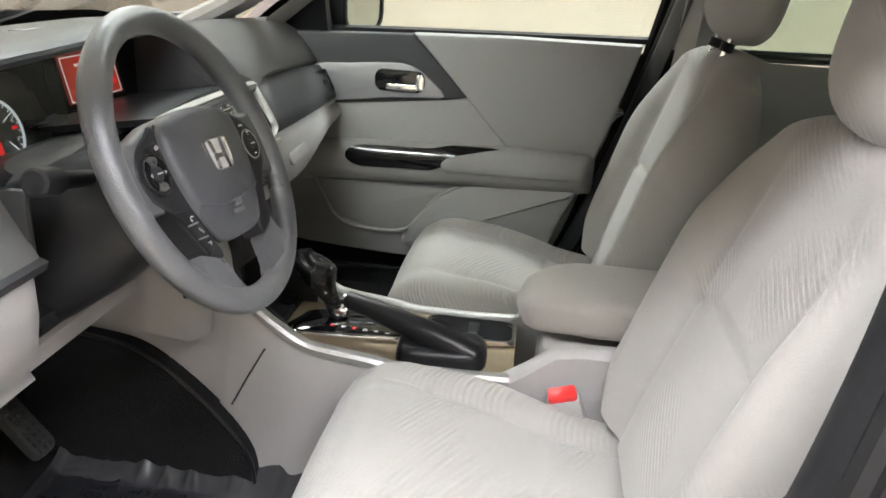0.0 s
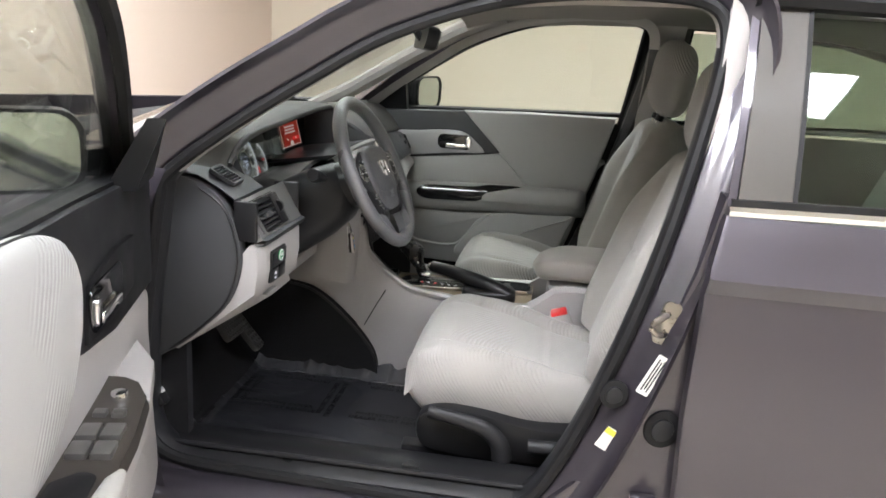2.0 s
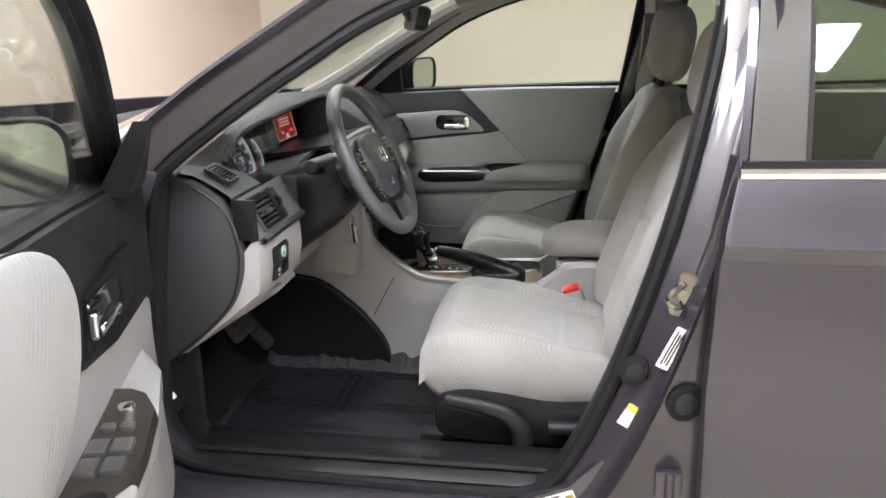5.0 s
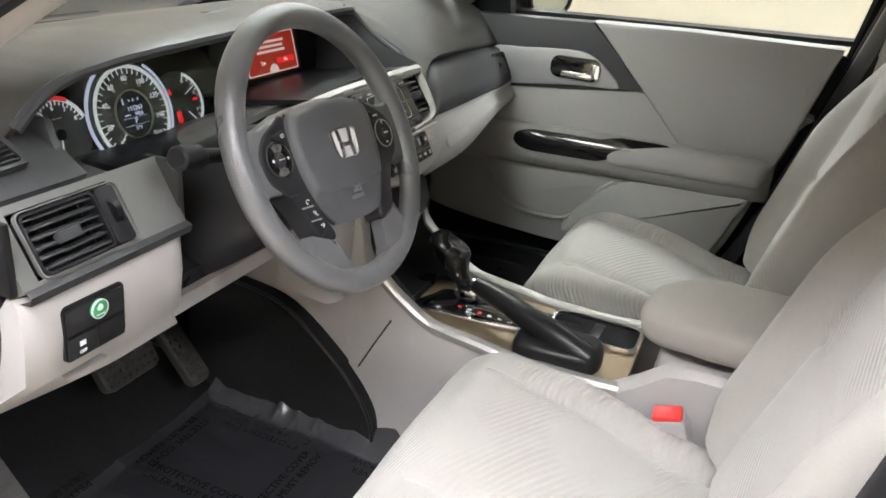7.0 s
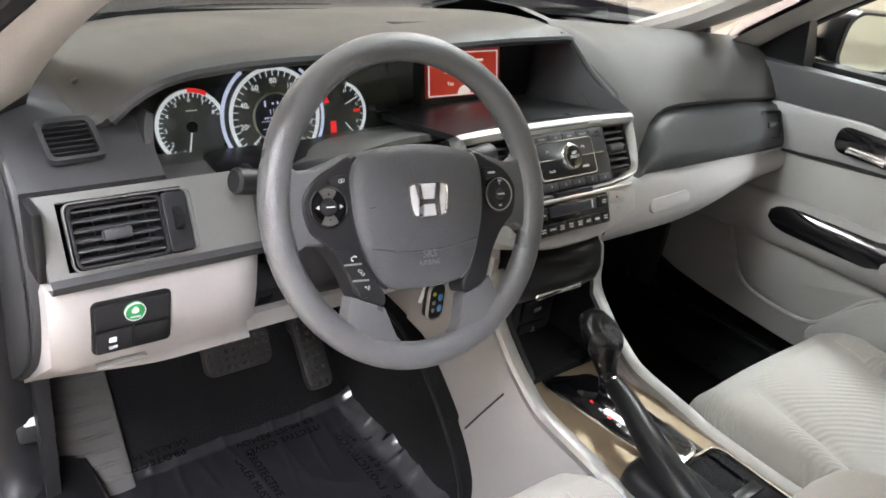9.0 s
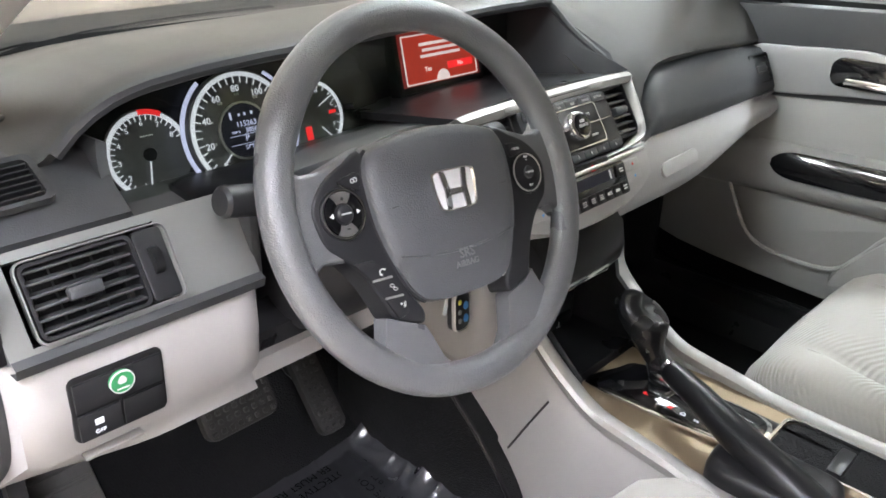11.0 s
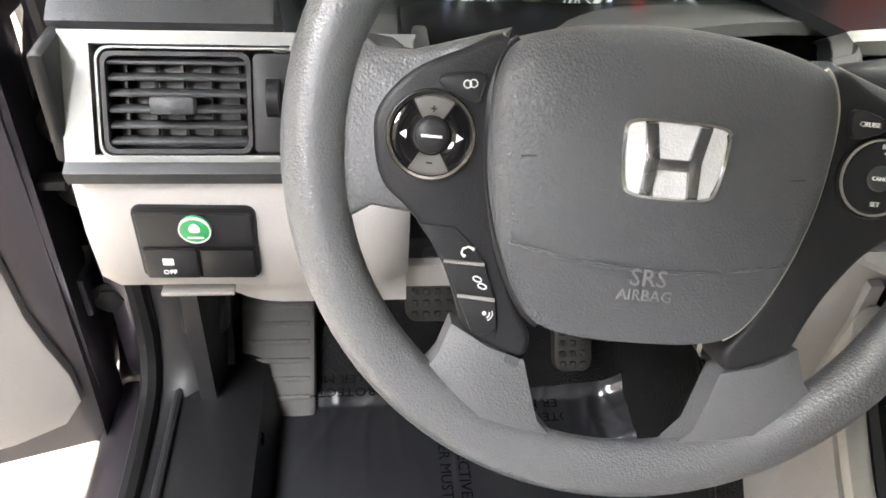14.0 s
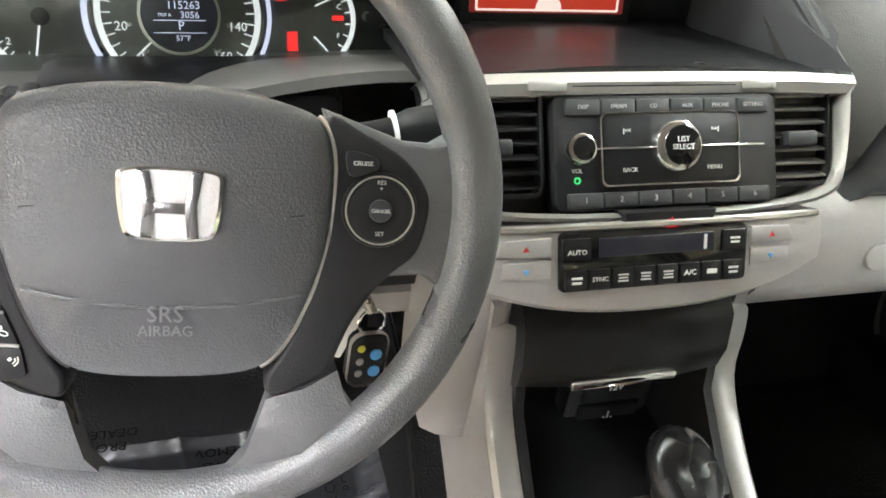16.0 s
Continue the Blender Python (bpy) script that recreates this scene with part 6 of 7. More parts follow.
fp = part("face_plate", prism(rounded(0.206, 0.094, 0.008, cx=0.012, cy=-0.009), 0.02, FA @ Matrix.Translation((0, 0, 0.004)), 0.003), M_DARKGREY, au, "charcoal face plate")
F1 = FA @ Matrix.Translation((0, 0, 0.004))
part("disc_slot", box(0.0, 0.0445, 0.0065, 0.15, 0.0022, 0.003, 0.0008, FA), M_DARKGREY, au)
for s in (-1, 1):
    part("top_button", box(s * 0.096, 0.0445, 0.0075, 0.034, 0.009, 0.004, 0.002, FA), M_SILVERPAINT, au)
for k, txt in enumerate(("DISP", "FM/AM", "CD", "AUX", "PHONE", "SETTING")):
    x = -0.066 + 0.0312 * k
    b = part("button", box(x, 0.0275, 0.001, 0.0302, 0.0125, 0.005, 0.0015, F1), M_DASHMID, au)
    words("mark", txt, 0.0048, F1 @ Matrix.Translation((x, 0.0275, 0.0038)), M_INKDIM, b)
for k in range(6):
    x = -0.066 + 0.0312 * k
    b = part("button", box(x, -0.0475, 0.001, 0.0302, 0.0125, 0.005, 0.0015, F1), M_DASHMID, au)
    words("mark", str(k + 1), 0.0068, F1 @ Matrix.Translation((x, -0.0475, 0.0038)), M_INKDIM, b)
pad = part("centre_pad", prism(rounded(0.128, 0.060, 0.006, cx=0.012, cy=-0.007), 0.004, F1 @ Matrix.Translation((0, 0, 0.003)), 0.0015), M_BLACK, au)
part("pad_edge", loft([[F1 @ Vector((x * s + 0.012, y * s2 - 0.007, z)) for x, y in rounded(0.128, 0.060, 0.006)] for s, s2, z in ((1.0, 1.0, 0.001), (1.0, 1.0, 0.0042), (0.975, 0.955, 0.0042), (0.975, 0.955, 0.001))], True, False, True), M_CHROME, pad)
part("cross_line", box(0.012, -0.006, 0.0038, 0.176, 0.0016, 0.0016, 0.0004, F1), M_CHROME, pad)
for x, y, txt in ((-0.028, 0.008, "|<<"), (0.053, 0.008, ">>|"), (-0.026, -0.024, "BACK"), (0.052, -0.024, "MENU")):
    words("mark", txt, 0.0052, F1 @ Matrix.Translation((x, y, 0.0034)), M_INK, pad)
kn = part("select_knob", prism(circle(0.021, 36), 0.02, F1 @ Matrix.Translation((0.012, -0.006, 0.017)), 0.003), M_CHROME, au, "chrome-edged select knob")
part("cap", prism(circle(0.0165, 32), 0.004, F1 @ Matrix.Translation((0.014, -0.006, 0.0185)), 0.001), M_GLOSSBLACK, kn)
words("mark", "LIST\nSELECT", 0.0062, F1 @ Matrix.Translation((0.014, -0.0045, 0.0188)), M_INK, kn)
kv = part("volume_knob", prism(circle(0.0125, 28), 0.016, F1 @ Matrix.Translation((-0.072, -0.006, 0.014)), 0.002), M_CHROME, au, "small chrome volume knob")
part("cap", prism(circle(0.0095, 24), 0.004, F1 @ Matrix.Translation((-0.071, -0.006, 0.0155)), 0.001), M_GLOSSBLACK, kv)
words("mark", "VOL", 0.005, F1 @ Matrix.Translation((-0.072, -0.0235, 0.0008)), M_INK, fp)
part("power_mark", ring_flat(0.0018, 0.0028, 0.0006, F1 @ Matrix.Translation((-0.072, -0.031, 0.001)), n=14), G_GREEN, fp)
# hazard switch
hz = thing("hazard_switch", "black hazard switch with a red triangle", "switch", at=(-0.084, 0.004, 0.831))
FH = facing(0, 0, 0, 24)
part("button", prism([(-0.042, 0.008), (0.042, 0.008), (0.036, -0.012), (-0.036, -0.012)], 0.02, FH, 0.002), M_BLACK, hz)
part("triangle", loft([[FH @ Vector((r * math.cos(radians(90 + 120 * k)), r * math.sin(radians(90 + 120 * k)) - 0.003, z)) for k in range(3)] for r, z in ((0.0062, 0.0006), (0.0062, 0.001), (0.0044, 0.001), (0.0044, 0.0006))], True, False, True), G_RED, hz)

# ---- climate panel ----
cl = thing("climate_panel", "light grey climate panel with black keys and a dark display", "climate control", at=(-0.078, -0.008, 0.794))
FC = facing(0, 0, 0, 25)
rings = []
for k in range(21):
    x = -0.165 + 0.33 * k / 20
    bow = 0.010 * (1 - (x / 0.165) ** 2)
    zt = 0.036
    zb = -0.040 + 0.030 * (abs(x) / 0.165) ** 2.5
    rings.append([FC @ Vector((x, zt, -0.03 + bow)), FC @ Vector((x, zt, bow - 0.002)), FC @ Vector((x, zt - 0.003, bow)), FC @ Vector((x, zb + 0.02, bow + 0.002)), FC @ Vector((x, zb + 0.004, bow)), FC @ Vector((x, zb, bow - 0.006)), FC @ Vector((x, zb, -0.05))])
part("housing", loft(rings, True, True), M_LIGHT, cl, "", 45)
part("top_edge", tube([FC @ Vector((x, 0.034, 0.0115 * (1 - (x / 0.165) ** 2) - 0.001)) for x in [-0.16 + 0.016 * k for k in range(21)]], 0.003, 6), M_SILVER, cl)
F2 = FC @ Matrix.Translation((-0.002, 0.004, 0.0105)) @ Matrix.Diagonal((0.92, 0.86, 1.0, 1.0))
cf = part("key_field", prism(rounded(0.184, 0.056, 0.006, cy=0.003), 0.012, F2 @ Matrix.Translation((0, 0, 0.0025)), 0.002), M_GLOSSBLACK, cl, "black key field with display")
F3 = F2 @ Matrix.Translation((0, 0, 0.0028))
part("display", box(0, 0.016, 0.0005, 0.112, 0.018, 0.002, 0.001, F3), G_LCD, cf, "dark display window")
part("display_mark", box(0.047, 0.016, 0.0016, 0.003, 0.014, 0.0008, 0, F3), M_INK, cf)
for k in range(8):
    x = -0.077 + 0.022 * k
    b = part("key", box(x, -0.0135, 0.0005, 0.0205, 0.019, 0.003, 0.001, F3), M_BLACK, cf)
    if k == 1:
        words("mark", "SYNC", 0.006, F3 @ Matrix.Translation((x, -0.0135, 0.0022)), M_INK, b)
    elif k == 5:
        words("mark", "A/C", 0.0075, F3 @ Matrix.Translation((x, -0.0135, 0.0022)), M_INK, b)
    else:
        bars("mark", F3 @ Matrix.Translation((x, -0.0135, 0.0022)), 0.010, 0.009, 2 if k in (0, 7) else 1 if k == 6 else 3, M_INK, b)
bk = part("key", box(-0.077, 0.016, 0.0005, 0.026, 0.020, 0.003, 0.001, F3), M_BLACK, cf)
words("mark", "AUTO", 0.0065, F3 @ Matrix.Translation((-0.077, 0.013, 0.0022)), M_INK, bk)
bk = part("key", box(0.077, 0.016, 0.0005, 0.022, 0.020, 0.003, 0.001, F3), M_BLACK, cf)
bars("mark", F3 @ Matrix.Translation((0.077, 0.016, 0.0022)), 0.010, 0.008, 2, M_INK, bk)
for s in (-1, 1):
    for y, col, up in ((0.017, M_RED, 1), (-0.004, M_BLUE, -1)):
        o2 = [(s * px, py) for px, py in ((0.098, y + 0.010), (0.142, y + 0.008), (0.148 - (0.004 if up < 0 else 0), y - 0.007), (0.098, y - 0.009))]
        tb = part("temperature_button", prism(o2, 0.014, F2 @ Matrix.Rotation(radians(s * 4), 4, "Y") @ Matrix.Translation((0, 0, 0.0065)), 0.002), M_LIGHT, cl)
        part("arrow", prism([(s * 0.121 - 0.003, y - 0.002 * up), (s * 0.121 + 0.003, y - 0.002 * up), (s * 0.121, y + 0.003 * up)], 0.0008, F2 @ Matrix.Rotation(radians(s * 4), 4, "Y") @ Matrix.Translation((0, 0, 0.0072)), 0), col, tb)

# ---- display ----
sc = thing("display_screen", "lit red display with a row of soft keys below", "screen", at=(-0.360, -0.022, 0.944))
FD2 = facing(0, 0, 0, 14, 0)
part("surround", prism(rounded(0.185, 0.128, 0.006, cy=0.0), 0.02, FD2, 0.003), M_BLACK, sc)
part("panel", prism(rounded(0.166, 0.100, 0.002, cy=0.012), 0.002, FD2 @ Matrix.Translation((0, 0, 0.001)), 0), G_SCREENDARK, sc, "glowing dark red panel")
FS2 = FD2 @ Matrix.Translation((0, 0, 0.0016))
dlg = part("dialog", prism(rounded(0.150, 0.068, 0.002, cy=0.0), 0.001, FS2, 0), G_SCREEN, sc, "bright red message window")
part("dialog_edge", loft([[FS2 @ Vector((x * s, y * s2, z)) for x, y in rounded(0.150, 0.068, 0.002)] for s, s2, z in ((1.03, 1.06, 0.0), (1.03, 1.06, 0.0006), (1.0, 1.0, 0.0006), (1.0, 1.0, 0.0))], True, False, True), G_SCREENTEXT, dlg)
bars("message", FS2 @ Matrix.Translation((0.0, 0.012, 0.0006)), 0.085, 0.026, 3, G_SCREENTEXT, dlg)
words("choice", "Yes", 0.010, FS2 @ Matrix.Translation((-0.030, -0.016, 0.0006)), G_SCREENTEXT, dlg)
nb = part("choice_box", prism(rounded(0.055, 0.011, 0.001, cx=0.040, cy=-0.016), 0.0006, FS2 @ Matrix.Translation((0, 0, 0.0005)), 0), G_RED, dlg)
words("choice", "No", 0.009, FS2 @ Matrix.Translation((0.040, -0.016, 0.0008)), G_SCREENTEXT, dlg)
part("knob_icon", prism(circle(0.014, 20, 0.0, -0.034, a0=0, a1=180), 0.0004, FS2 @ Matrix.Translation((0, 0, 0.0008)), 0), G_SCREENTEXT, dlg)
words("clock", "1:52", 0.010, FS2 @ Matrix.Translation((0.062, 0.055, 0.0006)), G_SCREENTEXT, sc)
for k in range(6):
    b = part("soft_key", box(-0.069 + 0.0275 * k, -0.0515, 0.003, 0.0255, 0.010, 0.006, 0.0015, FD2), M_DARKGREY, sc)
    bars("mark", FD2 @ Matrix.Translation((-0.069 + 0.0275 * k, -0.0515, 0.0062)), 0.014, 0.0035, 1, M_INK, b)

# ---- instrument cluster ----
ic = thing("instrument_cluster", "lit instrument cluster with three round dials", "instrument cluster", at=(-0.350, -0.380, 0.897))
IO = Vector((-0.350, -0.380, 0.897))
FI = facing(0, 0, 0, 16)
part("mask", prism(smooth2([(-0.20, -0.055), (-0.215, -0.02), (-0.20, 0.045), (-0.15, 0.075), (0, 0.095), (0.15, 0.085), (0.225, 0.06), (0.235, -0.04), (0.15, -0.062), (-0.1, -0.062)]), 0.02, FI @ Matrix.Translation((0, 0, -0.020)), 0.004), M_BLACK, ic, "black cluster mask")


def dial(cx, cy, r, depth, a0, a1, ticks, band_w, numbers, hub=True, needle=None, face=M_DIAL):
    f = FI @ Matrix.Translation((cx, cy, depth))
    dl = part("dial", prism(circle(r * 1.04, 48), 0.008, f, 0.001), face, ic, "dark dial face")
    part("scale_band", ring_flat(r * (1 - band_w), r, 0.0012, f @ Matrix.Translation((0, 0, 0.0012)), a0, a1, 56), G_WHITE, dl, "white lit scale band")
    bm = None
    for k in range(ticks + 1):
        a = a0 + (a1 - a0) * k / ticks
        bm = box(r * (1 - band_w - 0.05), 0, 0.0008, r * 0.12, 0.0011, 0.0012, 0, f @ Matrix.Rotation(radians(a), 4, "Z"), bm=bm)
    part("tick_scale", bm, G_WHITE, dl)
    for a, txt, sz in numbers:
        rr = r * 0.72
        words("number", txt, sz, f @ Matrix.Translation((rr * math.cos(radians(a)), rr * math.sin(radians(a)), 0.0006)), G_WHITE, dl)
    if needle is not None:
        l0, l1, a = needle
        part("needle", box((l0 + l1) / 2 * r, 0, 0.003, (l1 - l0) * r, 0.0018, 0.0012, 0.0004, f @ Matrix.Rotation(radians(a), 4, "Z")), G_WHITE, dl)
    if hub:
        part("hub", prism(circle(r * 0.16, 20), 0.004, f @ Matrix.Translation((0, 0, 0.004)), 0.001), M_BLACK, dl)
    return dl, f


tach, ft = dial(-0.117, 0.0, 0.051, -0.018, 300, 20, 32, 0.10, [(280 - 31.5 * k, str(k), 0.0088) for k in range(9)], True, (0.1, 0.9, 258))
part("red_zone", ring_flat(0.0465, 0.0525, 0.0014, ft @ Matrix.Translation((0, 0, 0.0018)), 92, 60, 12), G_RED, tach)
bars("print", ft @ Matrix.Translation((0.002, 0.022, 0.0006)), 0.016, 0.003, 1, M_INK, tach)
spd, fs = dial(0.002, 0.004, 0.072, 0.0, 232, -52, 32, 0.075, [(226 - 34.0 * k, str(20 * k), 0.0115) for k in range(9)], False, (0.50, 0.86, 223))
part("blue_arc", ring_flat(0.078, 0.083, 0.002, fs @ Matrix.Translation((0, 0, -0.002)), 215, 125, 30), G_BLUE, spd, "blue-white light arc")
part("blue_arc", ring_flat(0.078, 0.082, 0.002, fs @ Matrix.Translation((0, 0, -0.002)), 55, -38, 30), G_BLUE, spd)
part("inner_ring", ring_flat(0.0335, 0.036, 0.003, fs @ Matrix.Translation((0, 0, 0.003))), M_SILVER, spd)
part("info_display", prism(circle(0.0335, 40), 0.002, fs @ Matrix.Translation((0, 0, 0.0012)), 0), G_LCD, spd, "round information display")
FL = fs @ Matrix.Translation((0, 0, 0.0018))
words("reading", "115263", 0.0098, FL @ Matrix.Translation((0.004, 0.008, 0)), G_BLUE, spd)
words("reading", "3056", 0.0085, FL @ Matrix.Translation((0.009, -0.0005, 0)), G_BLUE, spd)
words("reading", "TRIP A", 0.004, FL @ Matrix.Translation((-0.013, -0.0005, 0)), G_BLUE, spd)
words("reading", "P", 0.011, FL @ Matrix.Translation((0.001, -0.010, 0)), G_BLUE, spd)
words("reading", "57\u00b0F", 0.007, FL @ Matrix.Translation((0.002, -0.021, 0)), G_BLUE, spd)
for yy in (-0.005, -0.016):
    part("rule", box(0, yy, 0, 0.046, 0.0006, 0.0004, 0, FL), G_BLUE, spd)
for xx, hh in ((-0.016, 0.009), (-0.004, 0.003), (0.004, 0.004), (0.014, 0.004)):
    part("marker", box(xx, 0.020, 0, 0.0026, hh, 0.0004, 0, FL), G_BLUE, spd)
for k in range(9):
    a = 226 - 34 * k
    words("small_number", str(20 + 30 * k), 0.0048, fs @ Matrix.Translation((0.045 * math.cos(radians(a)), 0.045 * math.sin(radians(a)), 0.0006)), M_INK, spd)
fue, ff = dial(0.115, 0.0, 0.049, -0.010, 250, 430, 12, 0.09, [(70, "H", 0.007), (20, "C", 0.007), (-25, "F", 0.007), (-80, "E", 0.007)], False)
part("needle", box(0.020, 0, 0.003, 0.026, 0.0015, 0.0012, 0.0004, ff @ Matrix.Translation((0.004, 0.010, 0)) @ Matrix.Rotation(radians(25), 4, "Z")), G_WHITE, fue)
part("needle", box(0.020, 0, 0.003, 0.026, 0.0015, 0.0012, 0.0004, ff @ Matrix.Translation((0.004, -0.010, 0)) @ Matrix.Rotation(radians(-48), 4, "Z")), G_WHITE, fue)
part("warning_light", box(-0.012, -0.020, 0.001, 0.010, 0.018, 0.001, 0.002, ff), G_RED, fue, "red door warning light")
part("warning_light", prism([(-0.026, 0.017), (-0.016, 0.017), (-0.021, 0.027)], 0.001, ff @ Matrix.Translation((0, 0, 0.001)), 0), G_RED, fue)
part("warning_light", box(0.032, 0.002, 0.001, 0.011, 0.0045, 0.001, 0, ff), G_RED, fue)
part("button_stem", tube([FI @ Vector((0.175, 0.004, -0.012)), FI @ Vector((0.175, 0.004, 0.008))], 0.0045, 12), M_DARKGREY, ic)
part("lens", sheet(lambda u, v: FI @ Vector((-0.205 + 0.43 * u, -0.058 + (0.130 + 0.03 * math.sin(math.pi * u)) * v, 0.012 + 0.030 * v)), 12, 4, 0.002), M_WINDOW, ic, "clear cluster lens")
part("lower_lip", tube([FI @ Vector((x, -0.066 + 0.02 * (x / 0.2) ** 2, 0.004)) for x in [-0.19 + 0.02 * k for k in range(21)]], 0.007, 8), M_CLUSTERLIP, ic)

# ---- steering wheel ----
sw_t = thing("steering_wheel", "dark grey leather steering wheel with silver emblem", "steering wheel", at=(-0.0141, -0.3734, 0.9129))
WN = Vector((0.8971, -0.0373, 0.4403))
WE = Vector((0.0415, 0.9991, 0.0))
WU = WN.cross(WE)
WM = Matrix(((WE.x, WU.x, WN.x, 0), (WE.y, WU.y, WN.y, 0), (WE.z, WU.z, WN.z, 0), (0, 0, 0, 1))) @ Matrix.Rotation(radians(-4), 4, "Z")
rings = []
for i in range(96):
    a = 2 * math.pi * i / 96
    c, s = math.cos(a), math.sin(a)
    r0 = 0.1785
    grip = 0.0165 + 0.0015 * math.exp(-((math.degrees(a) - 35) / 14) ** 2) + 0.0015 * math.exp(-((math.degrees(a) - 145) / 14) ** 2)
    rings.append([WM @ Vector(((r0 + grip * math.cos(t)) * c, (r0 + grip * math.cos(t)) * s, grip * 0.95 * math.sin(t))) for t in [2 * math.pi * k / 18 for k in range(18)]])
part("rim", loft(rings, True, False, True), M_LEATHER, sw_t, "dark grey grained leather rim", 80)
hub_half = [(0.0, 0.067), (0.035, 0.065), (0.066, 0.059), (0.083, 0.051), (0.090, 0.034), (0.091, 0.010), (0.088, -0.020), (0.079, -0.052), (0.066, -0.080), (0.052, -0.094), (0.030, -0.099), (0.0, -0.100)]
hub_line = smooth2(hub_half + [(-x, y) for x, y in hub_half[-2:0:-1]], 4)
rings = []
for s, z in ((1.0, -0.035), (1.0, 0.002), (0.985, 0.009), (0.95, 0.0135), (0.85, 0.0165), (0.6, 0.019), (0.3, 0.020), (0.05, 0.0205)):
    rings.append([WM @ Vector((x * s, (y + 0.015) * s - 0.015, z - (0.005 * smoothstep(-0.045, -0.06, y * s)) * (1 if z > 0.01 else 0))) for x, y in hub_line])
part("airbag_cover", loft(rings, True, True), M_HUB, sw_t, "grained dark grey airbag cover", 50)
part("cover_crease", tube([WM @ Vector((x, -0.046 - 0.010 * (1 - (x / 0.08) ** 2), 0.0145 + 0.0035 * (1 - (x / 0.085) ** 2))) for x in [-0.074 + 0.0074 * k for k in range(21)]], 0.0012, 5), M_HUB, sw_t)
for s in (-1, 1):
    part("cover_seam", tube([WM @ Vector((s * x, y, 0.004)) for x, y in [(p[0], p[1]) for p in hub_line if p[0] >= 0.045 and -0.094 < p[1] < 0.055]], 0.0022, 6), M_SILVER if s > 0 else M_DARKGREY, sw_t, "thin silver accent line" if s > 0 else "")
    # side spokes with the switch pods
    pod = smooth2([(s * x, y) for x, y in ((0.084, 0.053), (0.108, 0.046), (0.132, 0.033), (0.147, 0.014), (0.148, -0.004), (0.142, -0.024), (0.129, -0.036), (0.119, -0.046), (0.106, -0.066), (0.098, -0.084), (0.091, -0.100), (0.074, -0.109), (0.058, -0.113), (0.055, -0.101), (0.066, -0.082), (0.080, -0.045), (0.084, 0.0))], 4)
    part("spoke_cover", prism(pod, 0.03, WM @ Matrix.Translation((0, 0, 0.0055)), 0.004, seg=3), M_POD, sw_t, "satin black switch pod on the spoke")
    part("spoke", prism([(s * x, y) for x, y in ((0.083, 0.0590), (0.110, 0.0500), (0.132, 0.0430), (0.149, 0.0425), (0.159, 0.0490), (0.166, 0.0590), (0.176, 0.045), (0.179, 0.0), (0.172, -0.048), (0.163, -0.052), (0.156, -0.044), (0.146, -0.0375), (0.124, -0.040), (0.10, 0.0))], 0.022, WM @ Matrix.Translation((0, 0, 0.0035)), 0.005, seg=3), M_LEATHER, sw_t)
    part("lower_spoke", loft([[WM @ Vector((s * x, y, z)) for x, y, z in r] for r in (
        [(0.098, -0.098, 0.002), (0.078, -0.108, 0.007), (0.056, -0.116, 0.002), (0.056, -0.116, -0.018), (0.098, -0.098, -0.018)],
        [(0.104, -0.116, 0.004), (0.078, -0.126, 0.009), (0.051, -0.132, 0.004), (0.051, -0.132, -0.016), (0.104, -0.116, -0.016)],
        [(0.114, -0.130, 0.006), (0.078, -0.148, 0.011), (0.045, -0.150, 0.005), (0.045, -0.150, -0.014), (0.114, -0.130, -0.014)],
        [(0.126, -0.136, 0.003), (0.082, -0.166, 0.006), (0.030, -0.166, 0.003), (0.030, -0.166, -0.012), (0.126, -0.136, -0.012)])], True, True), M_LEATHER, sw_t, "leather lower spoke", 60)
# left audio pad
WF = WM @ Matrix.Translation((0, 0, 0.006))
pl_ = part("audio_pad", prism(circle(0.0235, 40, -0.119, 0.002), 0.01, WF @ Matrix.Translation((0, 0, 0.0015)), 0.0015), M_BLACK, sw_t, "round audio switch pad")
AP = WF @ Matrix.Translation((-0.119, 0.002, 0.0))
part("pad_edge", ring_flat(0.0208, 0.0222, 0.003, AP @ Matrix.Translation((0, 0, 0.0030))), M_CHROME, pl_, "thin chrome ring")
for a0_, a1_, mm in ((58, 122, M_SWITCHTOP), (122, 238, M_GLOSSBLACK), (238, 302, M_SWITCHTOP), (302, 418, M_GLOSSBLACK)):
    part("pad_key", loft([[AP @ Vector((r * math.cos(radians(a)), r * math.sin(radians(a)), z)) for r, z in ((0.0100, 0.0010), (0.0104, 0.0030), (0.0150, 0.0044), (0.0196, 0.0034), (0.0204, 0.0010))] for a in [a0_ + 1.5 + (a1_ - a0_ - 3) * k / 14 for k in range(15)]], True, True), mm, pl_)
part("pad_button", loft([[AP @ Vector((r * math.cos(2 * math.pi * k / 24), r * math.sin(2 * math.pi * k / 24), z)) for k in range(24)] for r, z in ((0.0092, 0.001), (0.0090, 0.0038), (0.0075, 0.0056), (0.004, 0.0064), (0.0005, 0.0066))], True, True), M_POD, pl_)
bars("mark", AP @ Matrix.Translation((0, 0, 0.0066)), 0.0105, 0.0026, 1, M_INK, pl_)
for sx_ in (-1, 1):
    part("mark", prism([(sx_ * 0.0125, 0.0022), (sx_ * 0.0125, -0.0022), (sx_ * 0.0162, 0.0)], 0.0006, AP @ Matrix.Translation((0, 0, 0.0049)), 0), M_INK, pl_)
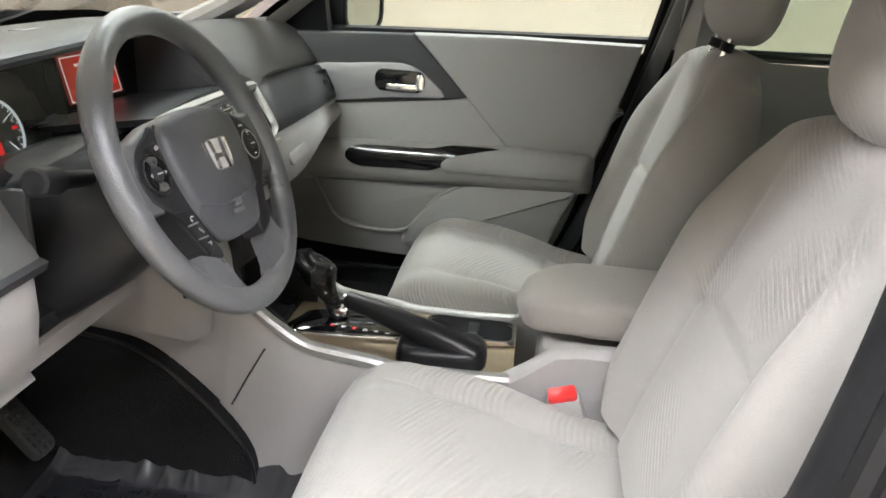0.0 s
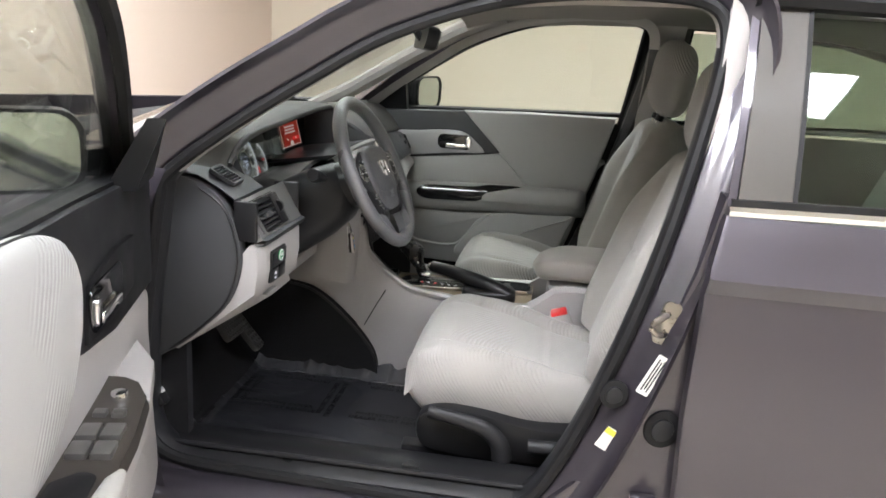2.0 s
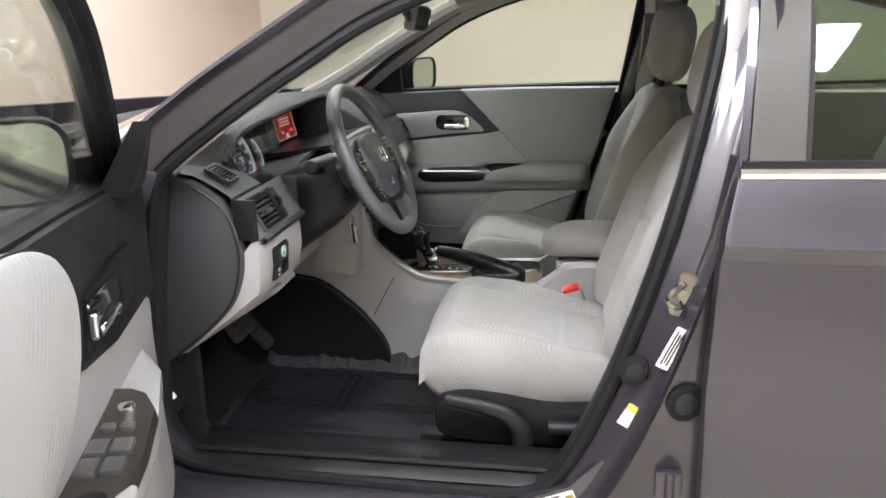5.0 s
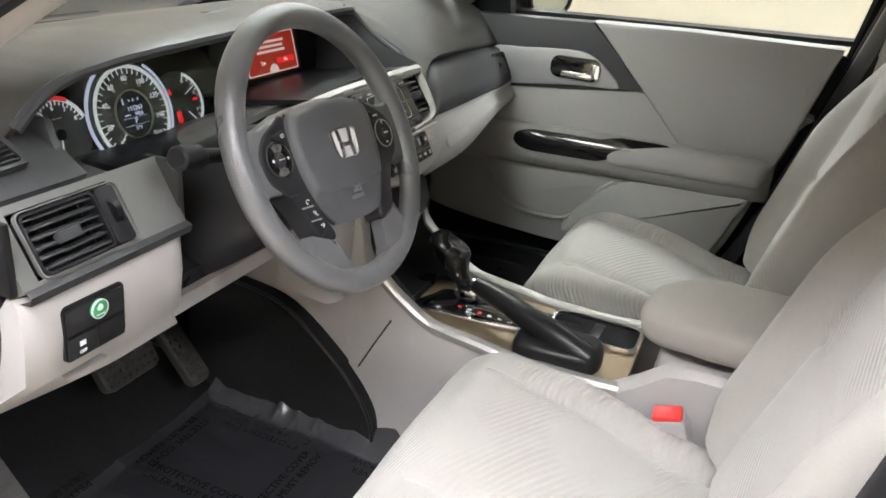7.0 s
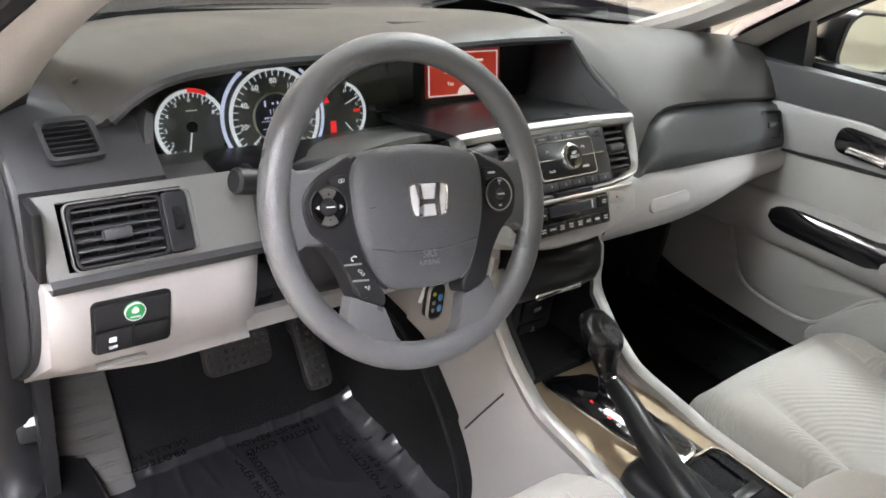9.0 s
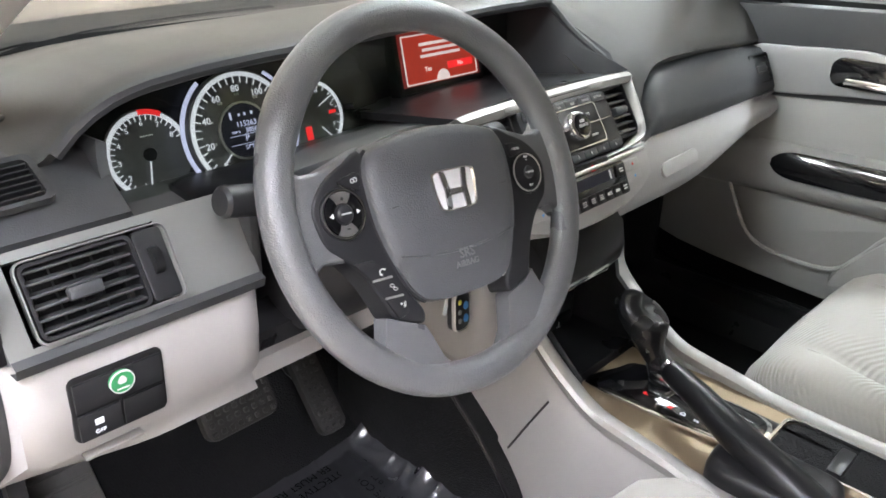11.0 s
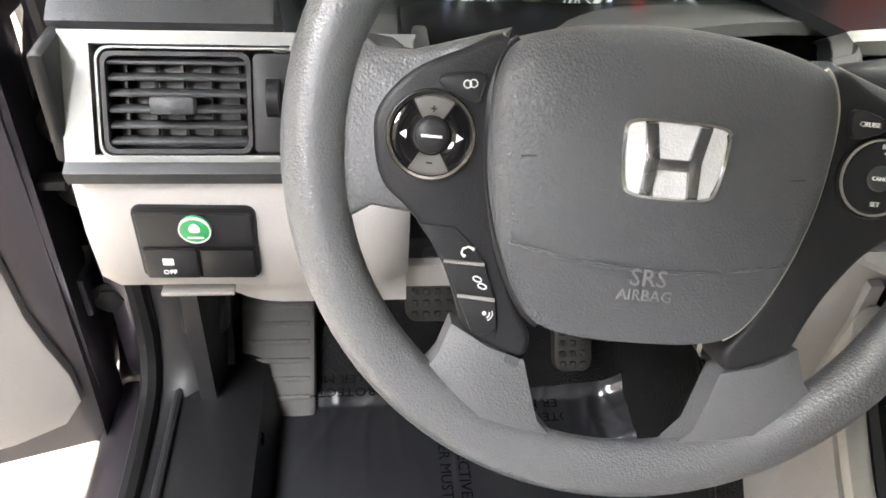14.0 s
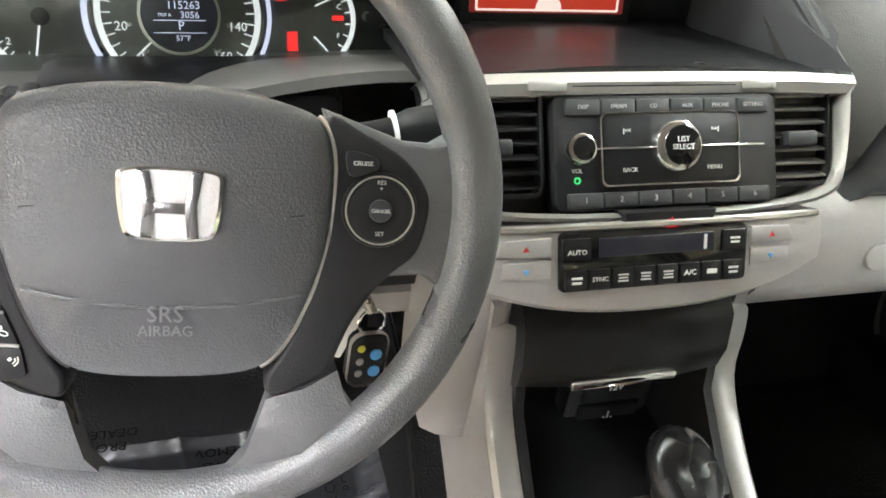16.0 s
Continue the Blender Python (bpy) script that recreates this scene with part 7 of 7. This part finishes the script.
for sy_, hh in ((1, 0.0030), (-1, 0.0010)):
    part("mark", box(0, sy_ * 0.0135, 0.0046, 0.0032, 0.0009, 0.0006, 0, AP), M_BLACK, pl_)
    if sy_ > 0:
        part("mark", box(0, 0.0135, 0.0046, 0.0009, 0.0032, 0.0006, 0, AP), M_BLACK, pl_)
lbt = part("corner_button", prism(smooth2([(-0.1168, 0.0312), (-0.106, 0.0345), (-0.0955, 0.0352), (-0.0955, 0.0275), (-0.0975, 0.0205), (-0.1055, 0.0225), (-0.1145, 0.0262)], 3), 0.008, WF @ Matrix.Translation((0, 0, 0.0035)), 0.0015), M_POD, sw_t)
part("button_rim", tube([WF @ Vector((x, y, 0.0022)) for x, y in smooth2([(-0.1168, 0.0312), (-0.106, 0.0345), (-0.0955, 0.0352), (-0.0955, 0.0275), (-0.0975, 0.0205), (-0.1055, 0.0225), (-0.1145, 0.0262)], 3)], 0.0006, 5, True), M_BLACK, lbt)
part("mark", ring_flat(0.0016, 0.0022, 0.0005, WF @ Matrix.Translation((-0.1035, 0.0290, 0.0040)), n=14), M_INK, lbt)
part("mark", ring_flat(0.0016, 0.0022, 0.0005, WF @ Matrix.Translation((-0.1005, 0.0296, 0.0040)), n=14), M_INK, lbt)
# phone keys
PHONE_KEYS = (((-0.1215, -0.0430), (-0.1016, -0.0440), (-0.0920, -0.0520), (-0.0850, -0.0615), (-0.1068, -0.0613)), ((-0.1060, -0.0632), (-0.0842, -0.0636), (-0.0772, -0.0806), (-0.0978, -0.0794)), ((-0.0970, -0.0813), (-0.0766, -0.0824), (-0.0738, -0.0975), (-0.0790, -0.1010), (-0.0868, -0.1018)))
for k, line in enumerate(PHONE_KEYS):
    kb = part("phone_key", prism(list(line), 0.008, WF @ Matrix.Translation((0, 0, 0.0022)), 0.0012), M_POD, sw_t)
    cx_, cy_ = ((-0.0945, -0.0555), (-0.0862, -0.0722), (-0.0800, -0.0895))[k]
    K_ = WF @ Matrix.Translation((cx_, cy_, 0.0030)) @ Matrix.Rotation(radians(-20), 4, "Z")
    if k == 0:
        part("mark", tube([K_ @ Vector(p) for p in ((0.0030, 0.0022, 0), (-0.0004, 0.0022, 0), (-0.0026, 0.0, 0), (-0.0022, -0.0026, 0), (0.0002, -0.0032, 0))], [0.0010, 0.0006, 0.0006, 0.0006, 0.0010], 6), M_INK, kb)
    elif k == 1:
        for dx_, dy_ in ((-0.0020, 0.0012), (0.0020, -0.0012)):
            part("mark", tube([K_ @ Vector((dx_ + 0.0024 * math.cos(2 * math.pi * q / 14), dy_ + 0.0013 * math.sin(2 * math.pi * q / 14), 0)) for q in range(14)], 0.0004, 5, True), M_INK, kb)
    else:
        part("mark", prism(circle(0.0011, 12, -0.0020, 0.0), 0.0006, K_, 0), M_INK, kb)
        for rr_ in (0.0024, 0.0040):
            part("mark", tube([K_ @ Vector((-0.0015 + rr_ * math.cos(radians(a)), rr_ * math.sin(radians(a)), 0)) for a in (-45, -22, 0, 22, 45)], 0.0004, 5), M_INK, kb)
for p0, p1 in (((-0.1062, -0.0622), (-0.0846, -0.0626)), ((-0.0972, -0.0804), (-0.0770, -0.0815))):
    part("key_line", tube([WF @ Vector((*p0, 0.0020)), WF @ Vector((*p1, 0.0020))], 0.0010, 6), M_SILVERPAINT, sw_t, "thin silver line between keys")
# right cruise pad
pr_ = part("cruise_pad", prism(circle(0.0225, 40, 0.118, 0.002), 0.01, WF @ Matrix.Translation((0, 0, 0.0015)), 0.0015), M_BLACK, sw_t, "round cruise control pad")
CPD = WF @ Matrix.Translation((0.118, 0.002, 0))
part("pad_edge", ring_flat(0.0196, 0.0206, 0.003, CPD @ Matrix.Translation((0, 0, 0.0030))), M_SILVER, pr_)
part("pad_key", loft([[CPD @ Vector((r * math.cos(2 * math.pi * k / 36), r * math.sin(2 * math.pi * k / 36), z)) for k in range(36)] for r, z in ((0.0192, 0.001), (0.0186, 0.0030), (0.0130, 0.0040), (0.0088, 0.0034))], True, True), M_POD, pr_)
part("pad_button", prism(circle(0.0068, 24), 0.004, CPD @ Matrix.Translation((0, 0, 0.0058)), 0.0012), M_DASHMID, pr_)
words("mark", "CANCEL", 0.0030, CPD @ Matrix.Translation((0, 0, 0.0061)), M_INK, pr_)
words("mark", "RES\n+", 0.0035, CPD @ Matrix.Translation((0, 0.0148, 0.0043)), M_INK, pr_)
words("mark", "SET", 0.0035, CPD @ Matrix.Translation((0, -0.0138, 0.0043)), M_INK, pr_)
cb = part("corner_button", prism(smooth2([(0.0968, 0.0350), (0.106, 0.0352), (0.1145, 0.0322), (0.1160, 0.0265), (0.108, 0.0225), (0.0990, 0.0218)], 3), 0.008, WF @ Matrix.Translation((0, 0, 0.0035)), 0.0015), M_POD, sw_t)
words("mark", "CRUISE", 0.0036, WF @ Matrix.Translation((0.1065, 0.0290, 0.0039)), M_INK, cb)
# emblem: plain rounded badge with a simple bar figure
EF = WM @ Matrix.Translation((0.002, 0.002, 0.0206))
ES = 0.86
EF = EF @ Matrix.Scale(ES, 4)
badge = smooth2([(-0.027, 0.021), (0.0, 0.0225), (0.027, 0.021), (0.031, 0.012), (0.028, -0.014), (0.0215, -0.0212), (0.0, -0.0225), (-0.0215, -0.0212), (-0.028, -0.014), (-0.031, 0.012)], 4)
em = part("emblem", prism(badge, 0.004, EF @ Matrix.Translation((0, 0, 0.001)), 0.001), M_SPARKLE, sw_t, "silver badge")
part("emblem_rim", loft([[EF @ Vector((x * s, y * s, z)) for x, y in badge] for s, z in ((1.03, 0.0), (1.03, 0.0022), (0.96, 0.0028), (0.93, 0.0012))], True, False), M_CHROME, em)
for s in (-1, 1):
    part("emblem_bar", prism([(s * 0.020, 0.0205), (s * 0.0125, 0.0205), (s * 0.0085, 0.0), (s * 0.0105, -0.0205), (s * 0.0175, -0.0205), (s * 0.0165, 0.0)], 0.003, EF @ Matrix.Translation((0, 0, 0.0032)), 0.001), M_EMBLEM, em)
part("emblem_bar", prism([(-0.011, 0.001), (0.011, 0.001), (0.010, -0.006), (-0.010, -0.006)], 0.003, EF @ Matrix.Translation((0, 0, 0.0030)), 0.001), M_EMBLEM, em)
words("airbag_mark", "SRS", 0.013, WM @ Matrix.Translation((0.0, -0.060, 0.0195)), M_EMBOSS, sw_t, 0.0006)
words("airbag_mark", "AIRBAG", 0.0085, WM @ Matrix.Translation((0.0, -0.070, 0.0170)), M_EMBOSS, sw_t, 0.0006)
for s in (-1, 1):
    part("horn_mark", tube([WM @ Vector((s * 0.070 - 0.004, -0.003, 0.0175)), WM @ Vector((s * 0.070 + 0.004, -0.002, 0.0172))], 0.0007, 5), M_DASHMID, sw_t)
part("wheel_boss", tube([WM @ Vector((0, -0.01, -0.02)), WM @ Vector((0, -0.005, -0.09))], [0.05, 0.062], 20), M_BLACK, sw_t)

# ---- steering column, stalks, key ----
sc_t = thing("steering_column", "dark plastic steering column shroud with two stalks", "steering column", at=(-0.15, -0.3734, 0.84))
cdir = -WN
cb0 = Vector((-0.0141, -0.3734, 0.9129)) - Vector((-0.15, -0.3734, 0.84))
rings = []
for k, (s, w, h) in enumerate(((0.075, 0.060, 0.056), (0.10, 0.074, 0.074), (0.16, 0.082, 0.088), (0.24, 0.084, 0.094), (0.30, 0.080, 0.094))):
    c0 = cb0 + cdir * s - Vector((0, 0, 0.012 + 0.10 * max(0.0, s - 0.075)))
    rings.append([c0 + Vector((0, 1, 0)) * w * math.copysign(abs(math.cos(t)) ** 0.6, math.cos(t)) + WU * h * math.copysign(abs(math.sin(t)) ** 0.6, math.sin(t)) for t in [2 * math.pi * i / 24 for i in range(24)]])
part("shroud", loft(rings, True, True), M_DARKGREY, sc_t, "dark charcoal column shroud", 60)


def stalk(name, a, b, r0, r1, mark):
    a, b = Vector(a), Vector(b)
    base = Vector((-0.15, -0.3734, 0.84))
    st_ = part(name, tube([a - base, a + (b - a) * 0.5 - base, a + (b - a) * 0.62 - base], [r0, r0 * 1.1, r0 * 1.2], 14), M_BLACK, sc_t, "black column stalk")
    part("knob", tube([a + (b - a) * 0.60 - base, a + (b - a) * 0.66 - base, a + (b - a) * 0.97 - base, b - base], [r0 * 1.25, r1, r1, r1 * 0.8], 18), M_DARKGREY, st_, "dark grey stalk knob")
    if mark:
        ax = (b - a).normalized()
        up_ = Vector((0.75, 0, 0.66))
        m = Matrix.Translation(a + (b - a) * 0.38 - base + up_ * r0 * 1.12) @ Matrix((( ax.x, (up_.cross(ax)).x, up_.x, 0), (ax.y, (up_.cross(ax)).y, up_.y, 0), (ax.z, (up_.cross(ax)).z, up_.z, 0), (0, 0, 0, 1)))
        words("mark", mark, 0.0075, m, M_INK, st_)
        part("white_band", tube([a + (b - a) * 0.575 - base, a + (b - a) * 0.595 - base], r1 * 1.01, 18), M_INK, st_)
    return st_


STALK_L, STALK_R, FOB = (-0.120, -0.552, 0.922), (-0.122, -0.158, 0.906), (-0.10, -0.237, 0.690)
stalk("turn_stalk", (-0.130, -0.43, 0.895), STALK_L, 0.0095, 0.0155, "")
stalk("wiper_stalk", (-0.120, -0.315, 0.884), STALK_R, 0.0105, 0.0165, "OFF")
ky = thing("key_fob", "black key fob with blue buttons hanging from the ignition", "key", at=FOB)
KF = facing(0, 0, 0, 8, 10, -8)
part("fob", prism(rounded(0.034, 0.052, 0.011), 0.013, KF, 0.004), M_BLACK, ky)
part("fob_rim", loft([[KF @ Vector((x * s, y * s, z)) for x, y in rounded(0.034, 0.052, 0.011)] for s, z in ((1.02, -0.006), (1.05, -0.003), (1.02, 0.0))], True, False), M_SILVER, ky)
for x, y, mm, r in ((0.006, 0.006, M_BLUE, 0.0055), (0.006, -0.011, M_BLUE, 0.0055), (-0.008, 0.013, M_YELLOW, 0.0035), (-0.008, 0.0, M_DOORGREY, 0.0035), (-0.008, -0.012, M_DOORGREY, 0.0035)):
    part("button", prism(circle(r, 16, x, y), 0.003, KF @ Matrix.Translation((0, 0, 0.0015)), 0.0008), mm, ky)
part("ring", tube([KF @ Vector((0.012 * math.cos(t), 0.036 + 0.012 * math.sin(t), -0.005)) for t in [2 * math.pi * i / 16 for i in range(16)]], 0.0012, 6, True), M_CHROME, ky)
part("blade", tube([KF @ Vector((0.0, 0.045, -0.005)), KF @ Vector((-0.01, 0.068, -0.02)), (-0.035, -0.035, 0.09)], 0.004, 8), M_STEEL, ky, "steel key blade")
part("tag", prism(rounded(0.008, 0.05, 0.002), 0.001, KF @ Matrix.Translation((-0.016, 0.022, -0.012)) @ Matrix.Rotation(radians(-22), 4, "Z"), 0), M_WHITE, ky)

# ---- floor tiles under the car ----
tile_mesh = None
TS = 0.60
for ix in range(-4, 8):
    for iy in range(-8, 8):
        x, y = ix * TS + 0.12, iy * TS + 0.05
        if not (X0 < x - TS / 2 and x + TS / 2 < X1 and Y0 < y - TS / 2 and y + TS / 2 < Y1):
            continue
        if tile_mesh is None:
            o_t = part("tile", box(0, 0, -0.006, TS - 0.005, TS - 0.005, 0.012, 0.002, I4, 1), M_FLOOR, floor)
            tile_mesh = o_t.data
        else:
            o_t = new("tile", tile_mesh)
            o_t.parent = floor
        o_t.location = (x, y, 0.002)
